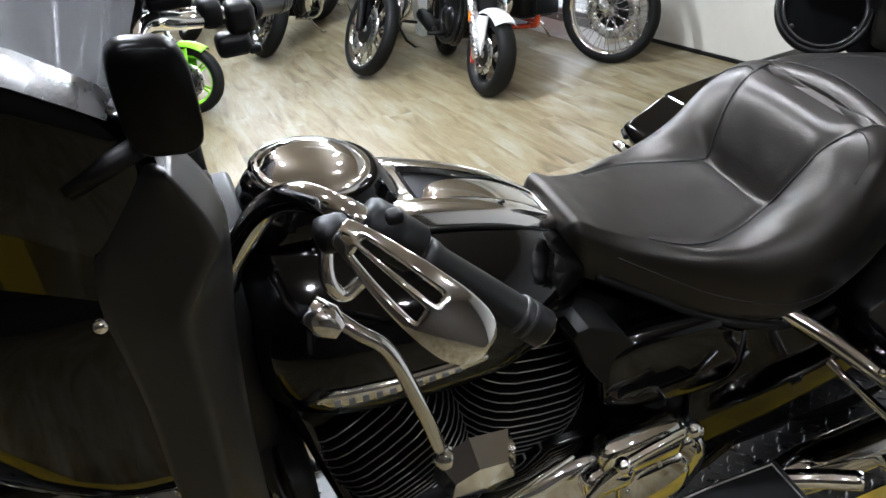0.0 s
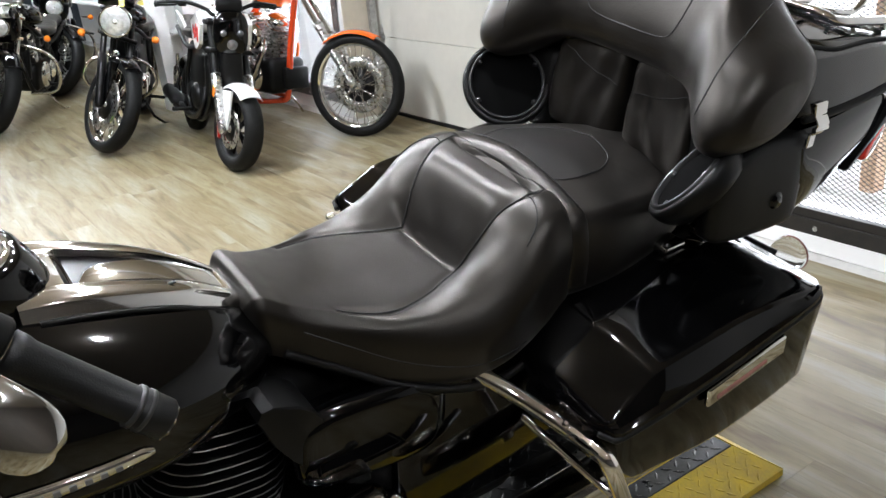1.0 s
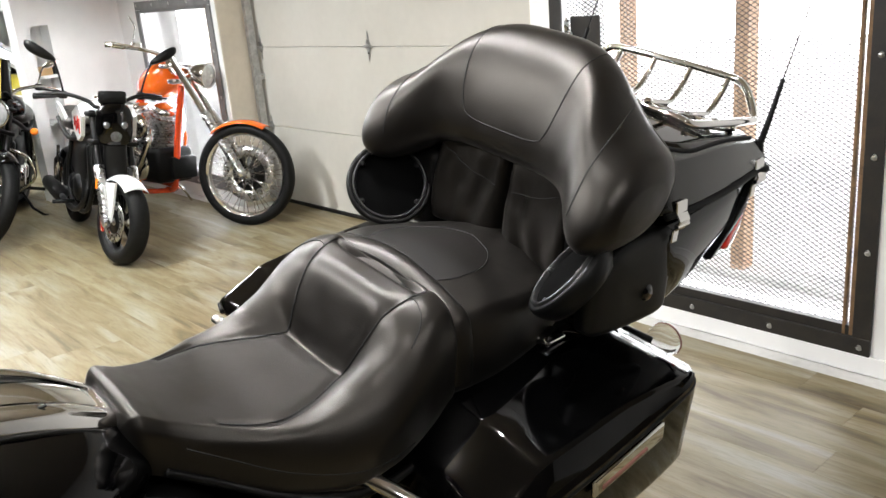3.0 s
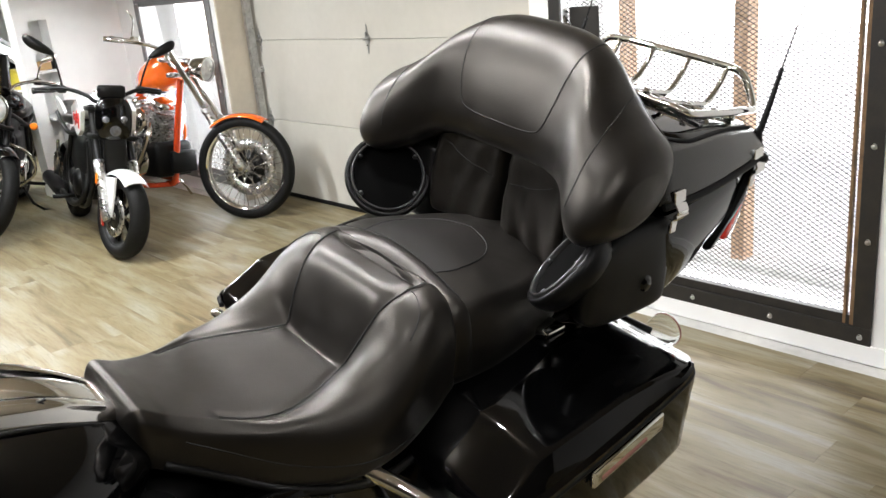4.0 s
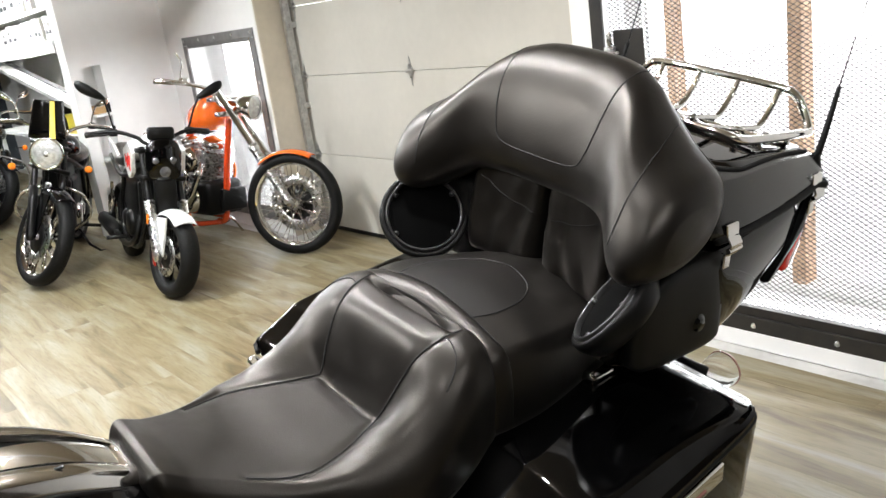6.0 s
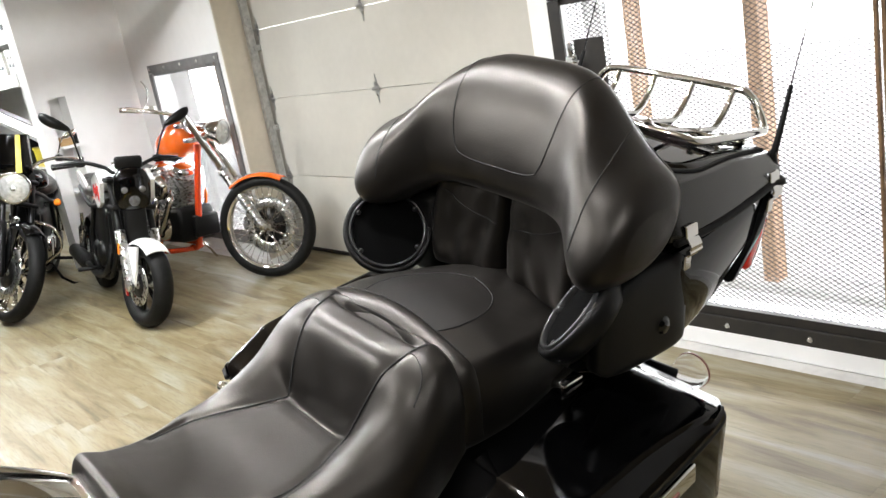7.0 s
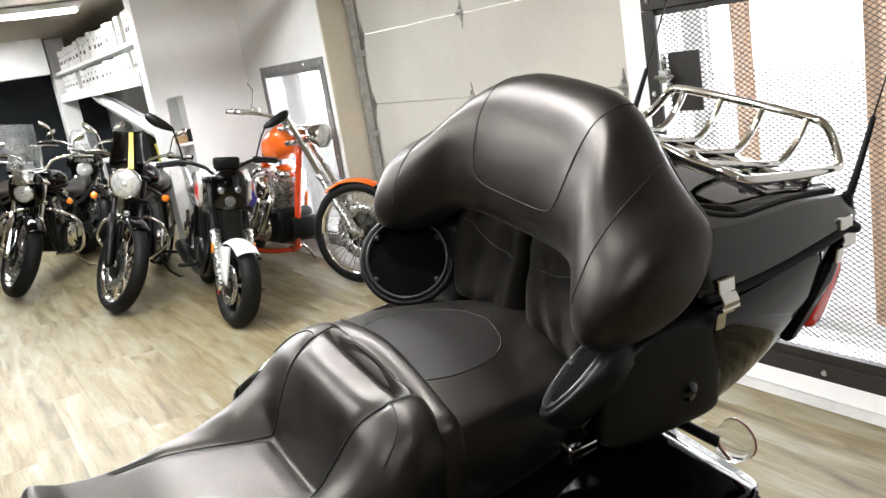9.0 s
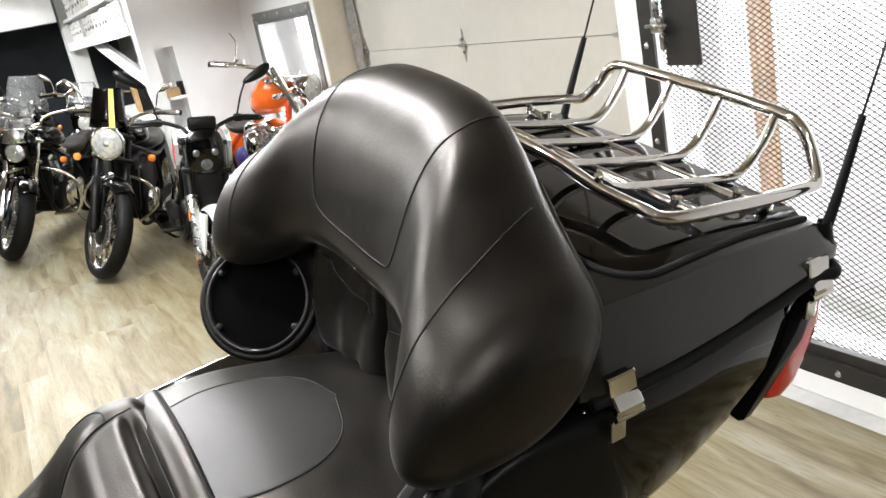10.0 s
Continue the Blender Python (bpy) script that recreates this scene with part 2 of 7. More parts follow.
def aim(p, d):
    """A pose at p whose z axis points along d."""
    return Matrix.Translation(p) @ Vector(d).to_track_quat("Z", "Y").to_matrix().to_4x4()


def keyed(keys, x):
    """Smooth interpolation of rows (x, values...)."""
    if x <= keys[0][0]:
        return keys[0][1:]
    for i in range(len(keys) - 1):
        a, b = keys[i], keys[i + 1]
        if x <= b[0]:
            t = (x - a[0]) / (b[0] - a[0])
            p = keys[i - 1] if i else a
            q = keys[i + 2] if i + 2 < len(keys) else b
            out = []
            for k in range(1, len(a)):
                ma = (b[k] - p[k]) / (b[0] - p[0]) * (b[0] - a[0]) if i else b[k] - a[k]
                mb = (q[k] - a[k]) / (q[0] - a[0]) * (b[0] - a[0]) if i + 2 < len(keys) else b[k] - a[k]
                if (b[k] - a[k]) * ma <= 0:
                    ma = 0
                if (b[k] - a[k]) * mb <= 0:
                    mb = 0
                out.append((2 * t**3 - 3 * t * t + 1) * a[k] + (t**3 - 2 * t * t + t) * ma + (3 * t * t - 2 * t**3) * b[k] + (t**3 - t * t) * mb)
            return tuple(out)
    return keys[-1][1:]


def superellipse(n, a, b, e):
    out = []
    for k in range(n):
        t = 2 * math.pi * k / n
        c, s = math.cos(t), math.sin(t)
        out.append((a * math.copysign(abs(c) ** e, c), b * math.copysign(abs(s) ** e, s)))
    return out


def prism(bm, outline, axis, lo, hi, bevel=0.0):
    """Pushes a flat outline (two coordinates) along the axis 'x', 'y' or 'z' from lo to hi."""
    def at(p, h):
        return {"x": (h, p[0], p[1]), "y": (p[0], h, p[1]), "z": (p[0], p[1], h)}[axis]
    a, b = [bm.verts.new(at(p, lo)) for p in outline], [bm.verts.new(at(p, hi)) for p in outline]
    fs = [bm.faces.new(a), bm.faces.new(list(reversed(b)))]
    n = len(outline)
    for i in range(n):
        fs.append(bm.faces.new((a[i], b[i], b[(i + 1) % n], a[(i + 1) % n])))
    if bevel:
        es = list({e for f in fs for e in f.edges})
        bmesh.ops.bevel(bm, geom=es, offset=bevel, segments=2, affect="EDGES", profile=0.5)
    bmesh.ops.recalc_face_normals(bm, faces=bm.faces)
    return bm


# ---- setting ----
WY, DY = 3.255, 3.52          # inner faces of the window wall and of the garage door
X0, X1, Y0 = -13.0, 3.2, -2.3  # ends of the room; Y0 is pulled in to darken reflections
RX, RY = -6.43, 2.45           # the return wall and the front of the storage shelves


def structure(name, bm, material, label, smooth=False):
    return part(name, bm, material, None, label, smooth, "", "structure")


structure("subfloor", boxes((((X0 + X1) / 2, -0.5, -0.06), (X1 - X0 + 0.4, 8.6, 0.10))), CONCRETE, "flat floor slab under the vinyl planks")


def wall_with_holes(name, x0, x1, y0, y1, z1, holes, label):
    """A wall along x with through openings (x0, x1, z0, z1), in rising x."""
    bm, x, ym, t = bmesh.new(), x0, (y0 + y1) / 2, y1 - y0
    for a, b, z0, zt in holes:
        box(bm, ((x + a) / 2, ym, z1 / 2), (a - x, t, z1))
        if z0 > 0:
            box(bm, ((a + b) / 2, ym, z0 / 2), (b - a, t, z0))
        if zt < z1:
            box(bm, ((a + b) / 2, ym, (zt + z1) / 2), (b - a, t, z1 - zt))
        x = b
    box(bm, ((x + x1) / 2, ym, z1 / 2), (x1 - x, t, z1))
    return structure(name, bm, STAINWALL, label)


GX0, GX1, GZ0, GZ1 = -1.80, -0.52, 0.12, 1.42    # gate window opening
VX0, VX1, VZ0, VZ1 = -6.02, -4.90, 0.15, 1.42    # far window opening
DX0, DX1, DZ1 = -4.80, -1.97, 2.13               # garage opening
wall_with_holes("wall_north", RX, X1, WY, WY + 0.30, CEIL,
                [(VX0, VX1, VZ0, VZ1), (DX0, DX1, 0.0, DZ1), (GX0, GX1, GZ0, GZ1)], "white painted wall with a garage door and two barred windows")
_bm = bmesh.new()   # one outline with the niche cut out of its foot
prism(_bm, ((RY, 0.0), (RY + 0.10, 0.0), (RY + 0.10, 1.36), (2.69, 1.36), (2.69, 0.0), (WY + 0.3, 0.0), (WY + 0.3, CEIL), (RY, CEIL)), "x", RX - 0.20, RX)
structure("wall_return", _bm, STAINWALL, "white return wall with an open shelf niche")
structure("wall_storage", boxes((((X0 + RX) / 2 - 0.1, RY + 0.95, CEIL / 2), (RX - X0 - 0.2, 0.2, CEIL))), STAINWALL, "white wall behind the storage shelves")
structure("wall_west", boxes(((X0 - 0.1, -0.5, CEIL / 2), (0.2, 8.6, CEIL))), DARKP, "dark wall at the far end of the shop")
structure("wall_east", boxes(((X1 + 0.1, -0.6, CEIL / 2), (0.2, 8.2, CEIL))), PANEL, "brown wooden wall at the near end of the shop")
# unseen wall added close by, so gloss and leather reflect dark instead of ceiling
structure("wall_south", boxes((((X0 + X1) / 2, Y0 - 0.1, CEIL / 2), (X1 - X0 + 0.4, 0.2, CEIL))), PANEL, "unseen dark brown wall, added near to keep reflections dark")
structure("ceiling", boxes((((X0 + X1) / 2, -0.5, CEIL + 0.06), (X1 - X0 + 0.4, 8.6, 0.12))), CEILP, "low painted shop ceiling")
structure("ceiling_beam", boxes(((-11.2, -1.2, CEIL - 0.22), (0.25, 7.2, 0.44), 0.01)), STAINWALL, "white dropped beam across the far end")
structure("trim", boxes((((DX1 + X1) / 2, WY - 0.006, 0.035), (X1 - DX1, 0.012, 0.07), 0.003)), STAINWALL, "white painted skirting under the barred window")

# ground outside, and an added glowing panel in place of the daylit distance
structure("ground", boxes(((-3.2, 24, -0.10), (90, 40.8, 0.08))), APRON, "concrete apron outside the windows, sunlight put into its pale colour")
structure("backdrop", boxes(((-3.2, 16.0, 4.0), (80, 0.1, 12))), OUTSIDE, "added glowing panel in place of the bright distance beyond the windows")


# garage door: four sections, hinges, tracks
def garage_door():
    d = thing("garage_door", pose((DX0 + DX1) / 2, DY, 0), "closed cream sectional garage door with galvanised hinges", "garage door")
    w = DX1 - DX0 - 0.02
    zs = (0.025, 0.552, 1.098, 1.568, 2.16)
    for a, b in zip(zs, zs[1:]):
        bm = bmesh.new()
        box(bm, (0, 0.025, (a + b) / 2), (w, 0.045, b - a - 0.003), 0.003)
        part("door_section", bm, DOORP, d, smooth=False)
    part("bottom_seal", boxes(((0, 0.02, 0.0125), (w, 0.05, 0.025), 0.006)), RUBBER, d, "black rubber seal")
    for x in (-1.335, -0.11, 1.115):
        for z in zs[1:4]:
            bm = bmesh.new()
            prism(bm, ((x - 0.028, z), (x - 0.010, z + 0.03), (x, z + 0.085), (x + 0.010, z + 0.03), (x + 0.028, z),
                       (x + 0.010, z - 0.03), (x, z - 0.085), (x - 0.010, z - 0.03)), "y", -0.004, 0.0)
            tube(bm, ((x - 0.03, -0.011, z), (x + 0.03, -0.011, z)), 0.009, 8, smooth=False)
            box(bm, (x, -0.012, z + 0.03), (0.016, 0.012, 0.016), 0.003)
            hinge = part("hinge", bm, GALV, d, "galvanised steel hinge", smooth=False)
            part("hinge_bolt", turned(((0, 0.007), (0.006, 0.006), (0.007, 0)), aim((x, -0.004, z - 0.035), (0, -1, 0)), 8), STEEL, hinge)
    part("maker_label", boxes(((-0.122, -0.0015, 1.70), (0.05, 0.003, 0.09), 0.001)), CARD, d, "small white paper label")
    for z in (1.73, 1.715, 1.70):
        part("label_bar", boxes(((-0.122, -0.0035, z), (0.034, 0.001, 0.005))), INK, d, "dark printed bar")
    return d


garage_door()


def door_track(x):
    t = thing("door_track", pose(x, DY - 0.05, 0), "galvanised garage door track, curving to the ceiling", "door track")
    c = [(0, 0, 0.03), (0, 0, 0.9), (0, 0, 1.72)]
    arc = [(0, -0.36 + 0.36 * math.cos(a), 1.72 + 0.36 * math.sin(a)) for a in (radians(k) for k in range(10, 91, 10))]
    pts = [Vector(p) for p in c] + [Vector(p) for p in arc] + [Vector((0, -2.6, 2.085))]
    rs = []
    for i, p in enumerate(pts):
        d = (pts[min(i + 1, len(pts) - 1)] - pts[max(i - 1, 0)]).normalized()
        nrm = Vector((1, 0, 0)).cross(d)
        rs.append([p + Vector((sx * 0.018, 0, 0)) + nrm * o for sx, o in ((1, -0.025), (1, 0.025), (-1, 0.025), (-1, 0.019), (0.7, 0.019), (0.7, -0.019), (-1, -0.019), (-1, -0.025))])
    part("rail", rings(bmesh.new(), rs), GALV, t, smooth=False)
    for z in (0.35, 0.9, 1.45):
        part("bracket", boxes(((0.0, 0.03, z), (0.05, 0.06, 0.04), 0.003)), GALV, t, "steel bracket")
    part("hanger", boxes(((0.0, -1.9, 2.19), (0.03, 0.03, 0.22), 0.002)), GALV, t, "angle-iron hanger")
    return t


door_track(DX0 + 0.045)
door_track(DX1 - 0.045)
structure("door_jamb", boxes(((DX0 + 0.004, WY + 0.13, DZ1 / 2), (0.012, 0.25, DZ1), 0.003)), JAMBP, "tan painted jamb of the garage opening")
structure("door_jamb", boxes(((DX1 - 0.004, WY + 0.13, DZ1 / 2), (0.012, 0.25, DZ1), 0.003)), JAMBP, "tan painted jamb of the garage opening")


def mesh_sheet(x0, x1, z0, z1, y, dx, dz, wire):
    """Expanded metal: two families of zigzag strands that meet."""
    verts, faces = [], []
    nz, nx = int((z1 - z0) / dz), int((x1 - x0) / dx) * 2
    sx = (x1 - x0) / nx
    dzz = (z1 - z0) / nz
    for r in range(nz + 1):
        zc = z0 + r * dzz
        base = len(verts)
        for i in range(nx + 1):
            z = min(max(zc + (0.5 if (i + r) % 2 else -0.5) * dzz, z0), z1)
            for oy, oz in ((-wire, -wire), (-wire, wire), (wire, wire), (wire, -wire)):
                verts.append((x0 + i * sx, y + oy, z + oz))
        for i in range(nx):
            for k in range(4):
                p, q = base + i * 4 + k, base + i * 4 + (k + 1) % 4
                faces.append((p, q, q + 4, p + 4))
    me = bpy.data.meshes.new("mesh_sheet")
    me.from_pydata(verts, [], faces)
    return me


def barred_window(name, x0, x1, z0, z1, label, paint):
    w = tagged(new(name), label, "window", kind="structure")
    w.matrix_world = pose(0, WY, 0)
    fw = 0.062
    for spec, nm in ((((x0 + x1) / 2, -0.006, z0 - 0.02), "lower_bar"), (((x0 + x1) / 2, -0.006, z1 + 0.02), "upper_bar")):
        part(nm, boxes((spec, (x1 - x0 + 0.10, 0.012, fw), 0.002)), paint, w, smooth=False)
    for x in (x0 - 0.02, x1 + 0.02):
        part("side_bar", boxes(((x, -0.0065, (z0 + z1) / 2), (fw, 0.013, z1 - z0 - 0.026), 0.002)), paint, w, smooth=False)
    me = mesh_sheet(x0 + 0.004, x1 - 0.004, z0 + 0.012, z1 - 0.012, 0.03, 0.030, 0.0090, 0.0013)
    me.materials.append(GATEP)
    sheet = new("expanded_metal", me)
    sheet.parent = w
    tagged(sheet, "dark expanded steel mesh", kind="stuff")
    part("lower_angle", boxes(((0.5 * (x0 + x1), 0.018, z0 + 0.02), (x1 - x0, 0.03, 0.05), 0.002)), paint, w, smooth=False)
    part("upper_angle", boxes(((0.5 * (x0 + x1), 0.018, z1 - 0.02), (x1 - x0, 0.03, 0.03), 0.002)), paint, w, smooth=False)
    part("slotted_angle", boxes(((x1 - 0.022, 0.012, (z0 + z1) / 2), (0.016, 0.02, z1 - z0 - 0.02), 0.002),
                                ((x1 - 0.048, 0.012, (z0 + z1) / 2), (0.012, 0.02, z1 - z0 - 0.02), 0.002)), RUST, w, "rusty slotted angle iron", smooth=False)
    n = 4
    bolt = turned(((0, 0.007), (0.006, 0.0065), (0.010, 0.003), (0.011, 0)), aim((0, 0, 0), (0, -1, 0)), 10)
    first = None
    spots = [(x0 - 0.015 + (x1 - x0 + 0.03) * i / n, z) for i in range(n + 1) for z in (z0 - 0.022, z1 + 0.022)]
    spots += [(x, z0 + (z1 - z0) * i / n) for i in range(1, n) for x in (x0 - 0.022, x1 + 0.022)]
    for x, z in spots:
        if first is None:
            first = part("bolt", bolt, STEEL, w, "bright bolt head")
            ob = first
        else:
            ob = new("bolt", first.data)
            ob.parent = w
        ob.location = (x, -0.0135, z)
    part("window_reveal", boxes(((x0 - 0.0005, 0.20, (z0 + z1) / 2), (0.008, 0.19, z1 - z0), 0.001), ((x1 + 0.0005, 0.20, (z0 + z1) / 2), (0.008, 0.19, z1 - z0), 0.001),
                                (((x0 + x1) / 2, 0.20, z0 + 0.0005), (x1 - x0, 0.19, 0.008), 0.001)), STAINWALL, w, "white painted reveal", smooth=False)
    return w


gate = barred_window("window_1", GX0, GX1, GZ0, GZ1, "window closed off by a bolted dark steel mesh gate", GATEP)
part("lock_plate", boxes(((-1.665, -0.006, 1.135), (0.15, 0.008, 0.22), 0.003)), GATEP, gate, "dark steel lock plate", smooth=False)
_latch = part("latch", boxes(((-1.745, -0.028, 1.16), (0.05, 0.02, 0.05), 0.006), ((-1.745, -0.028, 1.215), (0.02, 0.015, 0.06), 0.004), ((-1.72, -0.034, 1.115), (0.018, 0.018, 0.07), 0.005)), STEEL, gate, "worn steel slide latch")
part("latch_pin", tubes((((-1.78, -0.045, 1.16), (-1.69, -0.045, 1.16)), 0.006, 8), smooth=False), STEEL, _latch)
win2 = barred_window("window_2", VX0, VX1, VZ0, VZ1, "far window with a grey steel mesh guard", GREYP)
for x0, x1, z0, z1, y in ((GX0, GX1, GZ0, GZ1, WY + 0.26), (VX0, VX1, VZ0, VZ1, WY + 0.26)):
    pane = structure("window_pane", boxes((((x0 + x1) / 2, y, (z0 + z1) / 2), (x1 - x0 - 0.008, 0.006, z1 - z0 - 0.008))), GLASS, "clear window pane")
    pane.visible_shadow = False
# timber outside the gate window
for x, wdt in ((-1.91, 0.040), (-1.30, 0.065)):
    t = part("timber_post", boxes(((x, WY + 0.62, 1.15), (wdt, 0.09, 2.42), 0.004)), WOOD, None, "raw brown timber post standing outside the window", False, "post", group="posts outside the window")
t = part("timber_sill", boxes(((-1.1, WY + 0.62, 0.0), (2.2, 0.16, 0.12), 0.006)), CONCRETE, None, "pale sill board on the ground outside the window", False, "sill")
from mathutils.bvhtree import BVHTree

# ---- touring motorcycle: local x to its left side, y to its rear, z up; it leans on its stand ----
DECK = 0.07
hero = thing("touring_motorcycle", pose(-0.82, 0, DECK) @ Matrix.Rotation(radians(12.5), 4, "Y"),
             "gloss black touring motorcycle leaning on its stand on a platform", "motorcycle")


def sheetloft(vs, prof, n=41):
    """Skins cross sections; prof(v, s) gives (u, w) for s from -1 to 1."""
    return [[Vector((prof(v, -1 + 2 * k / (n - 1))[0], v, prof(v, -1 + 2 * k / (n - 1))[1])) for k in range(n)] for v in vs]


# driver's seat: v, half width, centre height, side height, skirt height
DSEAT = [(0.793, 0.070, 0.780, 0.768, 0.735), (0.804, 0.095, 0.812, 0.797, 0.732), (0.818, 0.106, 0.823, 0.805, 0.728), (0.834, 0.111, 0.815, 0.797, 0.722), (0.86, 0.120, 0.799, 0.780, 0.710), (0.92, 0.147, 0.776, 0.757, 0.675),
         (1.00, 0.190, 0.754, 0.744, 0.635), (1.08, 0.222, 0.746, 0.746, 0.610), (1.14, 0.237, 0.743, 0.764, 0.598), (1.17, 0.239, 0.743, 0.780, 0.598), (1.186, 0.239, 0.745, 0.790, 0.598), (1.196, 0.239, 0.758, 0.796, 0.598),
         (1.208, 0.239, 0.784, 0.804, 0.599), (1.222, 0.238, 0.811, 0.815, 0.600), (1.247, 0.235, 0.850, 0.838, 0.604), (1.272, 0.231, 0.870, 0.855, 0.610), (1.298, 0.226, 0.881, 0.867, 0.618), (1.318, 0.221, 0.885, 0.871, 0.628),
         (1.345, 0.214, 0.884, 0.869, 0.642), (1.358, 0.206, 0.870, 0.855, 0.66)]
PSEAT = [(1.325, 0.203, 0.852, 0.840, 0.655), (1.342, 0.212, 0.881, 0.864, 0.650), (1.37, 0.220, 0.893, 0.870, 0.645), (1.45, 0.227, 0.893, 0.868, 0.645),
         (1.55, 0.215, 0.879, 0.854, 0.66), (1.64, 0.192, 0.866, 0.842, 0.68), (1.70, 0.17, 0.858, 0.832, 0.70)]
# seam between the seating face and the side rolls: v, u
CREASE = [(0.80, 0.13), (0.93, 0.150), (1.02, 0.142), (1.10, 0.122), (1.185, 0.088), (1.22, 0.106), (1.25, 0.115), (1.298, 0.126), (1.36, 0.13)]


def seat_point(keys, v, s):
    hw, wc, ws, wb = keyed(keys, v)
    a = abs(s)
    if keys is DSEAT:
        c = min(keyed(CREASE, v)[0], hw * 0.72)
        if a < 0.40:                  # the seating face between the seams
            u = c * a / 0.40
            q = 1 - (u / c) ** 4
            w = wc + 0.006 * (1 - (u / c) ** 2) * (1 if v < 1.15 else max(0, (1.19 - v) / 0.04)) - 0.044 * q * math.exp(-((v - 1.330) / 0.0075) ** 2) - 0.016 * q * math.exp(-((v - 1.188) / 0.008) ** 2) + 0.010 * q * math.exp(-((v - 1.262) / 0.03) ** 2)
        else:                         # the padded roll outside the seam, falling to the skirt
            d, up = hw - c, ws - wc
            u, w = keyed([(0.40, c, wc), (0.46, c + 0.14 * d, wc + 0.28 * up + 0.004), (0.53, c + 0.30 * d, wc + 0.66 * up + 0.006), (0.60, c + 0.47 * d, wc + 0.94 * up + 0.004),
                          (0.67, c + 0.64 * d, ws - 0.004), (0.74, c + 0.80 * d, ws - 0.022), (0.79, c + 0.92 * d, ws - 0.046), (0.84, hw, ws - 0.078), (0.92, hw * 1.0, 0.5 * (ws - 0.078 + wb)), (1.0, hw * 0.95, wb)], a)
        if v > 0.93:                  # the cover is drawn in along the seam
            w -= 0.005 * math.exp(-((a - 0.40) / 0.028) ** 2)
        return (math.copysign(u, s), w)
    if a < 0.74:                      # top, from the centre out to the shoulder
        t = a / 0.74
        u = hw * 0.88 * t
        w = wc + (ws - wc) * (t * t * (3 - 2 * t)) - 0.018 * t ** 4
    else:                             # the side rolls over and tucks under
        t = (a - 0.74) / 0.26
        u = hw * (0.88 + 0.12 * math.sin(min(t * 0.625 * math.pi, 0.5 * math.pi)) - 0.16 * max(0, t - 0.75))
        top = ws - 0.018
        w = top + (wb - top) * (1 - math.cos(t * 0.5 * math.pi)) ** 0.85
    return (math.copysign(u, s), w)


def seat_mesh(keys, steps=220, n=161, soften=9):
    v0, v1 = keys[0][0], keys[-1][0]
    vs = [v0 + (v1 - v0) * k / steps for k in range(steps + 1)]
    rs = sheetloft(vs, lambda v, s: seat_point(keys, v, s), n)
    bm = bmesh.new()
    rings(bm, rs, True, True)
    for _ in range(soften):
        bmesh.ops.smooth_vert(bm, verts=bm.verts, factor=0.5, use_axis_x=True, use_axis_y=True, use_axis_z=True)
    return bm


_bm = seat_mesh(DSEAT)
DTREE = BVHTree.FromBMesh(_bm)
dseat = part("driver_seat", _bm, LEATHER, hero, "black leather driver's seat with a stepped back bolster")
_bm = seat_mesh(PSEAT, 60, 101, 7)
PTREE = BVHTree.FromBMesh(_bm)
pseat = part("passenger_seat", _bm, LEATHER, hero, "black leather passenger seat")


def on_seat(keys, v, u, lift=0.0):
    """A point of the seat's upper side above (u, v)."""
    tree = DTREE if keys is DSEAT else PTREE
    place, nrm = tree.ray_cast(Vector((u, v, 1.5)), Vector((0, 0, -1)))[:2]
    if place is None:
        place, nrm = tree.find_nearest(Vector((u, v, keyed(keys, v)[2])))[:2]
    return place + nrm * lift


def stitch(pts, parent, r=0.0013, material=THREAD, name="stitched_seam", label="dark stitched seam"):
    bm = bmesh.new()
    tube(bm, pts, r, 6, 6)
    return part(name, bm, material, parent, label)


def seam_on(keys, uv, parent, lift=0.0006):
    pts = smoothpath([(u, v, 0) for u, v in uv], 6)
    bm = bmesh.new()
    tube(bm, [on_seat(keys, p.y, p.x, lift) for p in pts], 0.0014, 6, smooth=False)
    return part("stitched_seam", bm, THREAD, parent, "dark stitched seam")


for sg in (1, -1):
    seam_on(DSEAT, ((sg * 0.108, 0.935), (sg * 0.128, 0.985), (sg * 0.135, 1.035), (sg * 0.120, 1.10), (sg * 0.088, 1.187)), dseat)
    seam_on(DSEAT, ((sg * 0.088, 1.187), (sg * 0.106, 1.222), (sg * 0.115, 1.25), (sg * 0.125, 1.285), (sg * 0.127, 1.302)), dseat, 0.001)
    seam_on(DSEAT, ((sg * 0.127, 1.302), (sg * 0.150, 1.300), (sg * 0.172, 1.290), (sg * 0.188, 1.274), (sg * 0.198, 1.250)), dseat)
    seam_on(DSEAT, ((sg * 0.127, 1.302), (sg * 0.131, 1.322), (sg * 0.133, 1.338)), dseat)
    seam_on(PSEAT, ((sg * 0.105, 1.378), (sg * 0.118, 1.43), (sg * 0.108, 1.50), (sg * 0.070, 1.555), (0, 1.578)), pseat)
    low = [DTREE.find_nearest(Vector((sg * keyed(DSEAT, v)[0] * 1.05, v, keyed(DSEAT, v)[3] + 0.055))) for v in (0.87, 0.90, 0.93, 0.965, 1.0, 1.04, 1.08, 1.12, 1.16, 1.20, 1.24)]
    stitch([p[0] + p[1] * 0.0005 for p in low], dseat)
    bm = bmesh.new()
    tube(bm, [(sg * keyed(DSEAT, v)[0] * 0.99, v, keyed(DSEAT, v)[3] + 0.006) for v in (0.84, 0.92, 1.0, 1.08, 1.16, 1.24, 1.32)], 0.008, 8)
    part("seat_piping", bm, SATIN, dseat, "black plastic seat edge")
verts = bmesh.new()
rows = []
